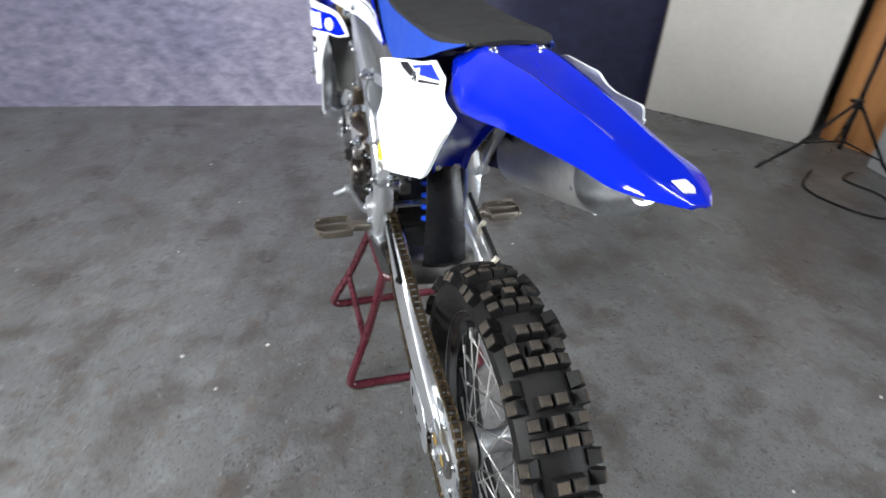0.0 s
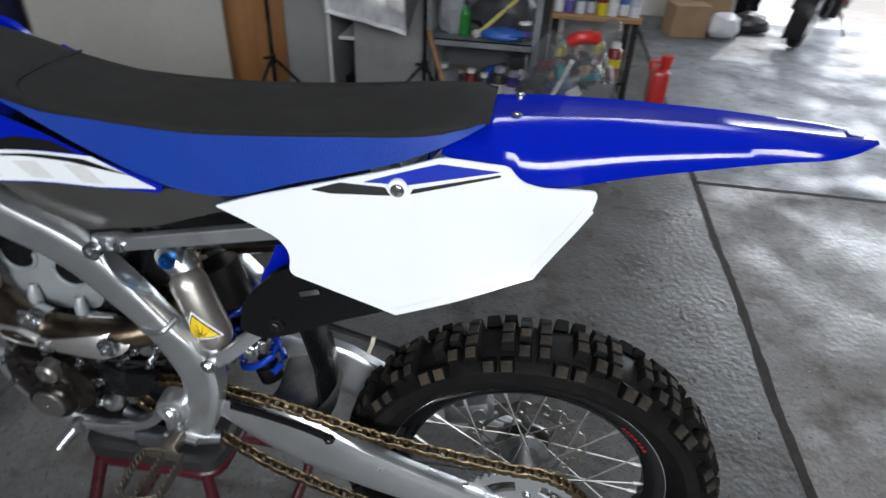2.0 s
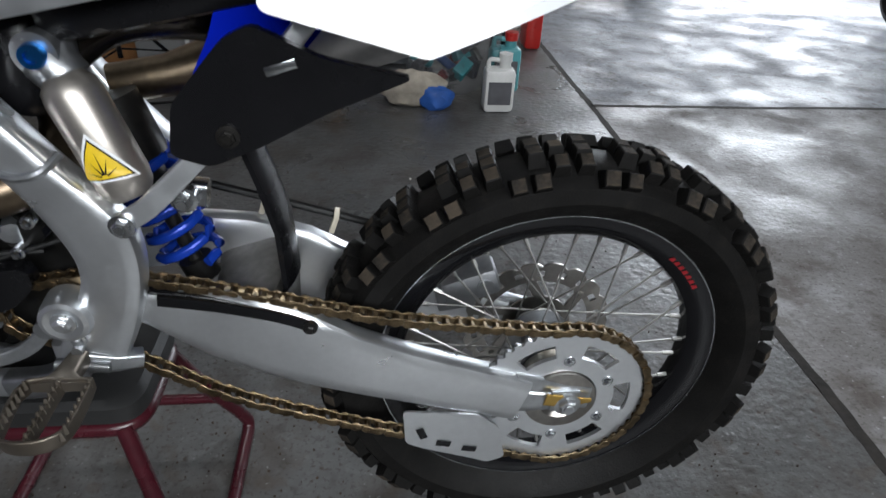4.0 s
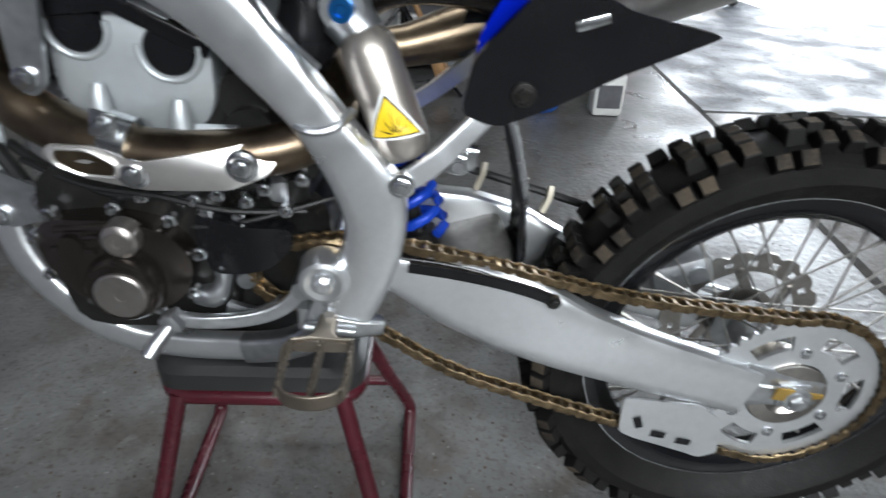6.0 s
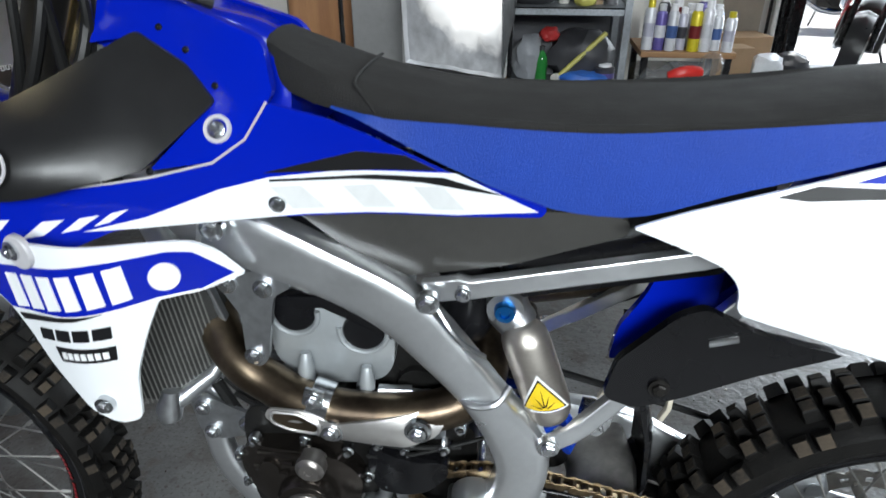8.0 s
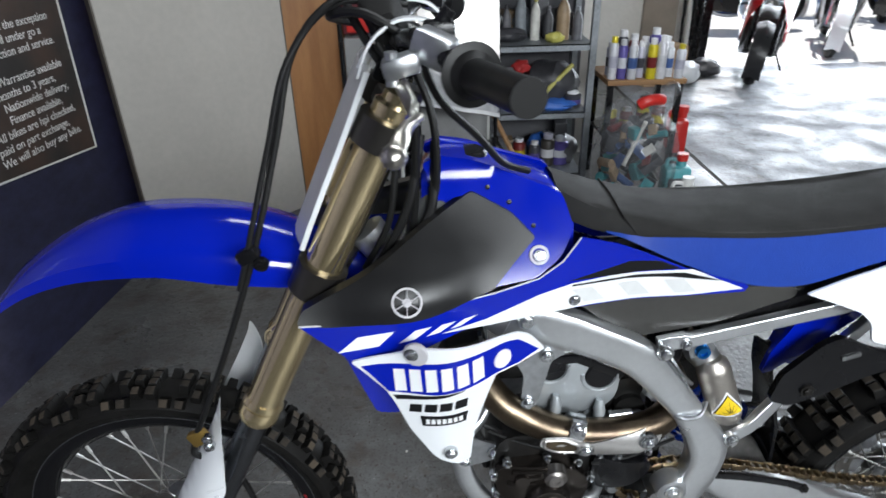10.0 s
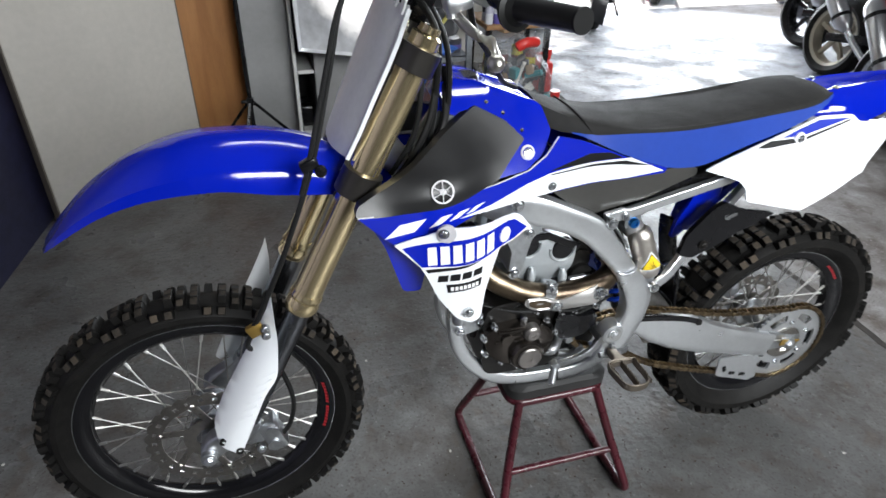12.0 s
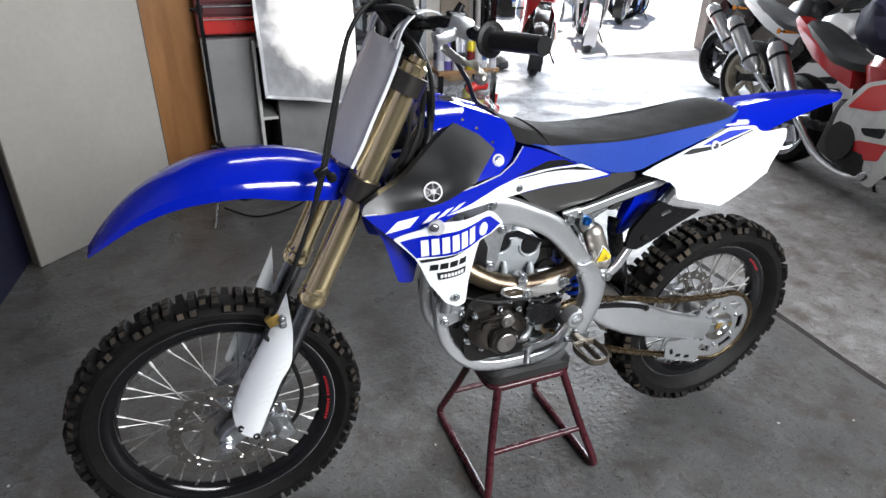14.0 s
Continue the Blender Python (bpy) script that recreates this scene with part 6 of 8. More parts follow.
# front fender
bm = B()
ff = [(1.712, 0.030, 0.880, 0.868), (1.690, 0.052, 0.908, 0.888), (1.650, 0.070, 0.950, 0.918), (1.600, 0.082, 0.988, 0.948), (1.528, 0.088, 1.026, 0.972), (1.416, 0.090, 1.050, 0.980), (1.302, 0.084, 1.043, 0.958), (1.220, 0.074, 1.020, 0.944), (1.13, 0.058, 0.975, 0.930), (1.09, 0.045, 0.95, 0.92)]
hwf, zcf, zlf = blend([(a, b) for a, b, _, _ in ff]), blend([(a, c) for a, _, c, _ in ff]), blend([(a, d) for a, _, _, d in ff])
secs = []
for x in np.linspace(1.712, 1.09, 49):
    out, inn = [], []
    hw, zc, zl = hwf(x), zcf(x), zlf(x)
    for e, lst in ((0.0, out), (0.003, inn)):
        pts = [(hw, zl), (hw * 0.98 - e, zl + (zc - zl) * 0.4), (hw * 0.82 - e, zl + (zc - zl) * 0.62 - e), (hw * 0.50, zc - 0.006 - e), (0.0, zc - e)]
        lst += [(x, -a, b) for a, b in pts] + [(x, a, b) for a, b in reversed(pts[:-1])]
    secs.append(out + inn[::-1])
loft(bm, secs)
part("front_fender", bm, BLUE, bike, "glossy blue front fender", sharp=40)
# hoses and cables at the front
for pts, r, nm in (([(1.02, 0.03, 1.34), (1.10, 0.045, 1.345), (1.165, 0.062, 1.285), (1.200, 0.085, 1.17), (1.240, 0.118, 1.04), (1.300, 0.136, 0.89), (1.362, 0.138, 0.755), (1.385, 0.130, 0.712)], 0.0048, "brake_hose"),
                   ([(1.02, 0.02, 1.33), (1.11, 0.035, 1.335), (1.172, 0.072, 1.275), (1.208, 0.095, 1.17), (1.248, 0.126, 1.04), (1.268, 0.134, 0.98)], 0.0042, "speed_cable"),
                   ([(1.385, 0.128, 0.70), (1.400, 0.12, 0.66), (1.375, 0.10, 0.62), (1.350, 0.085, 0.56), (1.332, 0.088, 0.47), (1.345, 0.088, 0.40), (1.365, 0.088, 0.37)], 0.0055, "brake_hose"),
                   ([(1.005, 0.20, 1.295), (0.985, 0.17, 1.245), (0.94, 0.13, 1.19), (0.90, 0.085, 1.135), (0.86, 0.055, 1.11)], 0.005, "clutch_cable"),
                   ([(1.06, 0.06, 1.29), (1.02, 0.085, 1.22), (1.02, 0.075, 1.10), (1.03, 0.06, 0.98), (1.02, 0.05, 0.90)], 0.006, "throttle_cable"),
                   ([(1.03, 0.02, 1.28), (0.995, 0.05, 1.20), (0.99, 0.06, 1.10), (1.01, 0.055, 1.0)], 0.0055, "radiator_hose"),
                   ([(1.01, 0.06, 1.17), (1.03, 0.085, 1.08), (1.07, 0.09, 1.00), (1.11, 0.08, 0.95)], 0.0065, "radiator_hose"),
                   ([(0.99, 0.03, 1.15), (1.00, 0.07, 1.06), (1.05, 0.085, 0.99)], 0.007, "overflow_hose"),
                   ([(1.04, 0.05, 1.23), (1.045, 0.08, 1.14), (1.06, 0.085, 1.05), (1.10, 0.07, 0.97)], 0.005, "wiring_loom"),
                   ([(1.0, 0.10, 1.29), (1.07, 0.09, 1.33), (1.12, 0.03, 1.32), (1.10, -0.05, 1.30)], 0.006, "clutch_cable"),
                   ([(1.02, -0.15, 1.31), (1.09, -0.09, 1.34), (1.10, 0.0, 1.33), (1.05, 0.05, 1.25)], 0.006, "throttle_cable")):
    bm = B()
    tube(bm, spline(pts, 6), r, 9)
    part(nm, bm, RUBBLK, bike)
bm = B()
box(bm, (1.380, 0.132, 0.708), (0.030, 0.014, 0.026), rotm(0, 25, 0), bevel=0.003)
part("hose_bracket", bm, BRASS, bike, "brass hose bracket")
for z in (0.715, 0.700):
    bm = B()
    bolt(bm, (1.362, 0.146, z), (0, 1, 0), 0.006, 0.006)
    part("hose_bolt", bm, STEEL, bike)
bm = B()
box(bm, (1.250, 0.124, 1.030), (0.03, 0.022, 0.018), rotm(0, 25, 0), bevel=0.003)
bolt(bm, (1.232, 0.136, 1.020), (0, 1, 0), 0.007, 0.006)
part("hose_guide", bm, BLACKP, bike)
# front caliper
bm = B()
box(bm, (1.386, 0.078, 0.372), (0.042, 0.045, 0.085), rotm(0, 18, 0), bevel=0.008)
box(bm, (1.420, 0.085, 0.385), (0.05, 0.020, 0.05), rotm(0, 10, 0), bevel=0.005)
for z in (0.352, 0.392):
    rod(bm, (1.385, 0.05, z), (1.385, 0.105, z), 0.015, 16)
bolt(bm, (1.415, 0.098, 0.345), (0, 1, 0), 0.007, 0.008)
bolt(bm, (1.432, 0.098, 0.402), (0, 1, 0), 0.007, 0.008)
part("front_caliper", bm, CAST, bike, "front brake caliper")
# clear coolant bag behind the fork
bm = B()
lathe(bm, [(0.0, 0.11), (0.030, 0.10), (0.045, 0.05), (0.045, -0.03), (0.03, -0.06), (0.0, -0.065)], (1.010, 0.02, 0.975), (-0.3, 0.1, 1), 20)
part("catch_bottle", bm, surf("shiny_grey_wrap", (0.10, 0.105, 0.105), 0.15, var=0.2), bike, "shiny grey radiator cap hood")

# ---- the stand under the bike ----
stand = thing("bike_stand", "maroon tubular steel bike stand with a black rubber top", "stand", (0.69, 0.01, 0))
T = {}
for i, x in enumerate((0.795, 0.585)):
    xf = 0.862 if i == 0 else 0.505
    bm = B()
    corner = lambda s: [(x, 0.015 + s * 0.080, 0.318), (x + (xf - x) * 0.5, 0.015 + s * 0.130, 0.17), (xf - (0.004 if i == 0 else -0.004), 0.017 + s * 0.182, 0.045), (xf, 0.017 + s * 0.182, 0.018), (xf, 0.017 + s * 0.165, 0.0115)]
    tube(bm, spline(corner(1), 5) + spline(list(reversed(corner(-1))), 5), 0.0115, 14, up=(1, 0, 0.2))
    part("leg_loop", bm, MAROON, stand, "bent steel leg loop")
for s in (1, -1):
    bm = B()
    y = 0.015 + s * 0.141
    rod(bm, (0.833, y, 0.135), (0.540, y, 0.135), 0.009, 12)
    part("cross_bar", bm, MAROON, stand)
bm = B()
tube(bm, [(a, b, 0.315) for a, b in rounded([(0.815, 0.095), (0.565, 0.095), (0.565, -0.075), (0.815, -0.075)], 0.04, 6)], 0.012, 12, loop=True, up=(0, 0, 1))
part("top_rim", bm, MAROON, stand, "bent rim under the pad")
bm = B()
secs = []
for z, g in ((0.324, -0.004), (0.332, 0.006), (0.357, 0.006), (0.365, -0.004)):
    secs.append([(a, b, z) for a, b in rounded([(0.818 + g, 0.098 + g), (0.562 - g, 0.098 + g), (0.562 - g, -0.078 - g), (0.818 + g, -0.078 - g)], 0.04, 6)])
loft(bm, secs)
part("top_pad", bm, surf("black_rubber_pad", (0.02, 0.02, 0.02), 0.5, var=0.3, bump=0.2), stand, "black rubber pad")

# ---- along the back wall ----
BOARD = surf("off_white_board", (0.44, 0.42, 0.385), 0.45, var=0.06, scale=2.5, fine=0.05, grime=0.12, gcol=(0.35, 0.32, 0.27))
BOARDEDGE = surf("board_edge", (0.10, 0.085, 0.07), 0.6)
ORANGE = surf("varnished_plywood", (0.36, 0.165, 0.055), 0.4, col2=(0.27, 0.115, 0.035), scale=3, stretch=(6, 6, 0.7), fine=0.1)
CABG = surf("grey_cabinet_paint", (0.26, 0.26, 0.26), 0.45, var=0.12, scale=3, grime=0.25, gcol=(0.12, 0.11, 0.10))
CABW = surf("white_cabinet_paint", (0.60, 0.60, 0.58), 0.45, var=0.08, grime=0.2, gcol=(0.25, 0.23, 0.2))
REDP = surf("red_tool_chest_paint", (0.50, 0.025, 0.02), 0.3, var=0.1)
DARKRED = surf("dark_red_paint", (0.10, 0.012, 0.016), 0.35)
BLK = surf("black_cloth", (0.012, 0.012, 0.013), 0.6, var=0.2)
SILVER = surf("silver_reflector_cloth", (0.80, 0.81, 0.83), 0.32, 0.7, var=0.12, scale=14, bump=0.9, bscale=22)


def glow_cloth(at, reach):
    """Silvery cloth with the lamp's glow painted in as emission: bright at one point, fading to the rim."""
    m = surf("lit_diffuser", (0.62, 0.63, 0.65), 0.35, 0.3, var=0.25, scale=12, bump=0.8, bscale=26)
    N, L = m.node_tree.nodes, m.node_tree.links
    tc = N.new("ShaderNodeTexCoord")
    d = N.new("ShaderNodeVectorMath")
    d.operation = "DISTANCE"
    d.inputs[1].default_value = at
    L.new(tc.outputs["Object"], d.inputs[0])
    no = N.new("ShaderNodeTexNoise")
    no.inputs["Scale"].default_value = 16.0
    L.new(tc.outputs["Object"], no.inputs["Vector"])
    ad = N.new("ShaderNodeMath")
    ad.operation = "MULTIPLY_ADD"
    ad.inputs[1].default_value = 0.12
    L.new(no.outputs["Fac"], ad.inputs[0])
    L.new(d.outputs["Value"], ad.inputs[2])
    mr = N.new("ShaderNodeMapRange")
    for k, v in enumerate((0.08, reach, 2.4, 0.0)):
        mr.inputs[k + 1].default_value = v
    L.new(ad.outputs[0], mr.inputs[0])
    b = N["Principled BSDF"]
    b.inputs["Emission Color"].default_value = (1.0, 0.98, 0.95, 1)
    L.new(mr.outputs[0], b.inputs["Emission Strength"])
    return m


# hot spot of the softbox lamp, set in the cloth's own emission
DIFF = glow_cloth((0.80, -2.02, 0.98), 0.40)
ZINC = surf("galvanised_shelf", (0.27, 0.29, 0.31), 0.45, 0.6, var=0.25, fine=0.2, grime=0.2)
WOOD = surf("worn_wood", (0.33, 0.19, 0.08), 0.6, col2=(0.22, 0.11, 0.045), stretch=(1, 8, 8), scale=4, fine=0.15)
CARD = surf("cardboard", (0.36, 0.24, 0.14), 0.8, var=0.1)


def clearish(name, col, alpha):
    m = surf(name, col, 0.2, var=0.1, bump=0.7, bscale=25)
    m.node_tree.nodes["Principled BSDF"].inputs["Alpha"].default_value = alpha
    return m


BAG = clearish("clear_plastic_bag", (0.20, 0.21, 0.22), 0.24)


def leaning(name, a, b, h, t, material, label, category, edge=None):
    """An upright board whose foot runs from a to b."""
    A, Bv = Vector((*a, 0)), Vector((*b, 0))
    d = Bv - A
    e = thing(name, label, category, ((a[0] + b[0]) / 2, (a[1] + b[1]) / 2, 0))
    m = Matrix.Translation((A + Bv) / 2) @ Matrix.Rotation(math.atan2(d.y, d.x), 4, "Z")
    bm = B()
    box(bm, (0, 0, h / 2), (d.length, t, h), bevel=0.004)
    bmesh.ops.transform(bm, matrix=m, verts=bm.verts)
    part("board", bm, material, e, smooth=False)
    if edge:
        for s in (-1, 1):
            bm = B()
            box(bm, (s * (d.length / 2 + 0.004), 0, h / 2), (0.008, t * 0.96, h - 0.01), bevel=0.002)
            bmesh.ops.transform(bm, matrix=m, verts=bm.verts)
            part("edge_band", bm, edge, e, smooth=False)
    return e


leaning("white_board", (2.262, -1.735), (1.668, -2.318), 2.05, 0.045, BOARD, "large off-white board standing on edge by the wall", "board", BOARDEDGE)
leaning("plywood_board", (1.73, -2.47), (1.36, -2.60), 2.05, 0.02, ORANGE, "tall orange-brown varnished plywood board", "board")
# white post by the printed wall
bm = B()
box(bm, (2.50, -0.105, 0.85), (0.02, 0.085, 1.7), rotm(0, 0, -8), bevel=0.003)
tagged(obj("white_strip", bm, CABW, smooth=False), "upright white wooden strip against the printed wall", "strip")


def light_stand(at, turn, h, label):
    e = thing("light_stand", label, "light stand", (*at, 0), "photo light stands")
    c = Vector((*at, 0))
    bm = B()
    tube(bm, [c + Vector((0, 0, 0.12)), c + Vector((0, 0, h * 0.55))], 0.011, 10)
    tube(bm, [c + Vector((0, 0, h * 0.55)), c + Vector((0, 0, h))], 0.008, 10)
    part("pole", bm, BLACKP, e)
    for z in (0.34, h * 0.55):
        bm = B()
        tube(bm, [c + Vector((0, 0, z - 0.02)), c + Vector((0, 0, z + 0.02))], 0.018, 12)
        tube(bm, [c + Vector((0.015, 0, z)), c + Vector((0.045, 0, z))], 0.008, 8)
        part("collar", bm, BLACKP, e)
    for k in range(3):
        q = radians(turn + 120 * k)
        d = Vector((math.cos(q), math.sin(q), 0))
        bm = B()
        tube(bm, [c + Vector((0, 0, 0.335)) + d * 0.015, c + d * 0.20 + Vector((0, 0, 0.13)), c + d * 0.36 + Vector((0, 0, 0.008))], 0.007, 8, flat=(0.003, 0.008))
        part("leg", bm, BLACKP, e)
        bm = B()
        tube(bm, [c + Vector((0, 0, 0.16)), c + d * 0.19 + Vector((0, 0, 0.14))], 0.004, 6)
        part("strut", bm, BLACKP, e)
    return e


light_stand((1.372, -2.20), 75, 1.9, "black tripod light stand on the floor by the plywood")
light_stand((0.62, -2.30), 20, 1.5, "black tripod light stand under a softbox")
# grey cabinet with a white open door edge, and the red tool chest on it
cab = thing("metal_cabinet", "scuffed grey metal cabinet, white door ajar", "cabinet", (1.25, -2.6, 0))
bm = B()
box(bm, (1.255, -2.63, 0.43), (0.26, 0.40, 0.86), bevel=0.006)
part("body", bm, CABG, cab, smooth=False)
bm = B()
box(bm, (1.118, -2.50, 0.44), (0.016, 0.30, 0.84), rotm(0, 0, 0), bevel=0.003)
part("door", bm, CABG, cab, "open grey door", smooth=False)
bm = B()
box(bm, (1.118, -2.345, 0.44), (0.018, 0.012, 0.84), bevel=0.002)
part("door_edge", bm, CABW, cab, "white door edge", smooth=False)
cab2 = thing("storage_cabinet", "pale grey storage cabinet with a dark open bay", "cabinet", (0.87, -2.6, 0))
for nm, c, sz, mt in (("door", (0.83, -2.42, 0.40), (0.36, 0.02, 0.76), CABG), ("side_panel", (0.645, -2.63, 0.42), (0.02, 0.40, 0.80), CABW), ("top_panel", (0.87, -2.63, 0.82), (0.47, 0.42, 0.02), CABW), ("back_panel", (0.87, -2.83, 0.41), (0.46, 0.01, 0.80), BLK), ("shelf", (1.055, -2.63, 0.40), (0.09, 0.38, 0.02), CABW), ("inner_side", (1.008, -2.63, 0.41), (0.015, 0.38, 0.78), BLK), ("base", (0.87, -2.63, 0.03), (0.46, 0.40, 0.06), CABW)):
    bm = B()
    box(bm, c, sz, bevel=0.003)
    part(nm, bm, mt, cab2, smooth=False)
bm = B()
box(bm, (1.06, -2.60, 0.12), (0.07, 0.2, 0.12), bevel=0.01)
tagged(obj("dark_box", bm, BLACKP, smooth=False), "small dark box inside the open cabinet bay", "box")
chest = thing("tool_chest", "red steel tool chest with dark drawers on the cabinet", "tool chest", (1.21, -2.6, 0.86))
bm = B()
box(bm, (1.21, -2.66, 1.13), (0.36, 0.36, 0.52), bevel=0.008)
part("body", bm, DARKRED, chest, smooth=False)
for k, (z, hh) in enumerate(((0.925, 0.085), (1.005, 0.05), (1.062, 0.04), (1.11, 0.04), (1.18, 0.07), (1.27, 0.08))):
    bm = B()
    box(bm, (1.21, -2.474, z), (0.315, 0.02, hh), bevel=0.004)
    dr = part("drawer", bm, REDP if k in (0, 4, 5) else DARKRED, chest, smooth=False)
    bm = B()
    box(bm, (1.21, -2.461, z + hh * 0.40), (0.31, 0.010, 0.008), bevel=0.002)
    part("handle", bm, STEEL, dr, "steel drawer grip", smooth=False)


def softbox(at, yaw, pitch, w, h, d, label):
    """Black outside, silver inside, with a white diffuser set into the front."""
    e = thing("softbox", label, "softbox", at, "softboxes")
    m = Matrix.Translation(at) @ Euler((radians(pitch), 0, radians(yaw))).to_matrix().to_4x4()
    f = [(-w / 2, 0, -h / 2), (w / 2, 0, -h / 2), (w / 2, 0, h / 2), (-w / 2, 0, h / 2)]
    k = [(-0.07, -d, -0.07), (0.07, -d, -0.07), (0.07, -d, 0.07), (-0.07, -d, 0.07)]
    for nm, g, mt, lab in (("shell", 0.0, BLK, "black cloth shell"), ("lining", -0.006, SILVER, "crinkled silver lining")):
        bm = B()
        a = [bm.verts.new(m @ (Vector(p) * (1 + g * 2))) for p in f]
        b = [bm.verts.new(m @ Vector(p)) for p in k]
        skin(bm, [a, b], caps=False)
        bmesh.ops.subdivide_edges(bm, edges=bm.edges[:], cuts=5, use_grid_fill=True)
        for v in bm.verts:
            v.co += Vector((noise.noise(v.co * 9), noise.noise(v.co * 9 + Vector((7, 1, 2))), noise.noise(v.co * 9 + Vector((3, 9, 4))))) * 0.008
        part(nm, bm, mt, e, lab)
    bm = B()
    nx, nz = 12, 15
    gv = [[None] * (nz + 1) for _ in range(nx + 1)]
    for i in range(nx + 1):
        for j in range(nz + 1):
            x, z = (i / nx - 0.5) * w * 0.96, (j / nz - 0.5) * h * 0.96
            rim = min(i, nx - i, j, nz - j) > 0
            y = -0.02 - (0.015 + 0.03 * noise.noise(Vector((x * 11, 3.1, z * 9))) if rim else 0)
            gv[i][j] = bm.verts.new(m @ Vector((x, y, z)))
    for i in range(nx):
        for j in range(nz):
            bm.faces.new((gv[i][j], gv[i + 1][j], gv[i + 1][j + 1], gv[i][j + 1]))
    part("diffuser", bm, DIFF, e, "crumpled silvery diffuser with the lamp's glow painted in")
    bm = B()
    tube(bm, [m @ Vector((0, -d, 0)), m @ Vector((0, -d - 0.10, 0))], [0.05, 0.045], 16)
    part("lamp_head", bm, BLACKP, e)
    return e


softbox((0.88, -2.08, 0.88), -32, -4, 0.54, 0.62, 0.42, "silver-lined photo softbox, lit, hung low on its stand")

# steel rack with shelves
rack = thing("steel_rack", "galvanised steel rack crowded with workshop clutter", "rack", (0.36, -2.7, 0))
for x in (0.635, 0.085):
    for y in (-2.50, -2.90):
        bm = B()
        box(bm, (x, y, 0.85), (0.035, 0.035, 1.7), bevel=0.002)
        part("post", bm, ZINC, rack, smooth=False)
RZ = (0.06, 0.42, 0.785, 1.15, 1.5)
for z in RZ:
    bm = B()
    box(bm, (0.36, -2.70, z), (0.55, 0.42, 0.006))
    box(bm, (0.36, -2.493, z - 0.014), (0.55, 0.006, 0.034))
    box(bm, (0.36, -2.907, z - 0.014), (0.55, 0.006, 0.034))
    part("shelf", bm, ZINC, rack, smooth=False)
# added dark sheet standing for the shade inside the rack
bm = B()
box(bm, (0.36, -2.925, 0.85), (0.58, 0.006, 1.66))
part("back_panel", bm, DARKW, rack, "plain dark panel added to deepen the rack's shade", smooth=False)
# low wooden table with spray cans
table = thing("work_table", "small wooden-topped table with dark legs and spray cans", "table", (-0.18, -2.55, 0))
bm = B()
box(bm, (-0.185, -2.55, 0.605), (0.42, 0.36, 0.026), bevel=0.003)
part("tabletop", bm, WOOD, table, "worn wooden top", smooth=False)
for x in (0.0, -0.37):
    for y in (-2.40, -2.70):
        bm = B()
        box(bm, (x, y, 0.296), (0.030, 0.030, 0.592), bevel=0.002)
        part("leg", bm, BLACKP, table, smooth=False)
bm = B()
box(bm, (-0.185, -2.55, 0.30), (0.38, 0.32, 0.015))
part("lower_shelf", bm, BLACKP, table, smooth=False)

CANCOL = [(0.58, 0.59, 0.62), (0.42, 0.42, 0.50), (0.55, 0.46, 0.02), (0.10, 0.08, 0.28), (0.05, 0.05, 0.06), (0.52, 0.53, 0.56), (0.06, 0.11, 0.28), (0.16, 0.02, 0.02), (0.60, 0.60, 0.63), (0.05, 0.045, 0.04)]
CANM = [surf("can_paint", c, 0.3, 0.2, var=0.1, scale=30) for c in CANCOL]
CANCAP = surf("can_cap", (0.7, 0.7, 0.72), 0.35)


def spray_can(x, y, z, r, h, k, name="spray_can", label="printed metal spray can with a cap", group="spray cans"):
    e = thing(name, label, "can", (x, y, z), group)
    bm = B()
    lathe(bm, [(0.0, 0.0), (r, 0.001), (r, h * 0.78), (r * 0.9, h * 0.82), (r * 0.62, h * 0.86), (0.0, h * 0.86)], (x, y, z), (0, 0, 1), 20)
    part("body", bm, CANM[k % len(CANM)], e)
    bm = B()
    lathe(bm, [(r * 0.66, h * 0.84), (r * 0.66, h * 0.99), (r * 0.6, h), (0.0, h)], (x, y, z), (0, 0, 1), 16)
    part("cap", bm, CANCAP if k % 3 else CANM[(k + 2) % len(CANM)], e)
    bm = B()
    lathe(bm, [(r * 1.01, h * 0.28), (r * 1.01, h * 0.55)], (x, y, z), (0, 0, 1), 20)
    part("label_band", bm, CANM[(k * 3 + 1) % len(CANM)], e)
    return e


rnd = random.Random(11)
for k in (0, 3, 5, 1, 2, 8, 5, 0):
    spray_can(-0.005 - 0.050 * len([o for o in scene.objects if o.name.startswith("spray_can")]), -2.40 - rnd.uniform(0.0, 0.05), 0.618, rnd.uniform(0.022, 0.026), rnd.uniform(0.17, 0.22), k)
for k in range(6):
    spray_can(-0.02 - 0.062 * k, -2.50 - rnd.uniform(0.0, 0.06), 0.618, rnd.uniform(0.024, 0.033), rnd.uniform(0.17, 0.24), k * 3 + 1)
for k in range(4):
    spray_can(-0.04 - 0.09 * k, -2.48, 0.3085, 0.035, rnd.uniform(0.13, 0.22), k * 5 + 2)

CLUT = [surf("clutter_paint", c, 0.5, var=0.2, scale=20) for c in ((0.035, 0.035, 0.04), (0.03, 0.12, 0.45), (0.55, 0.54, 0.50), (0.42, 0.03, 0.03), (0.28, 0.20, 0.12), (0.10, 0.10, 0.11), (0.45, 0.42, 0.1), (0.2, 0.22, 0.24))]


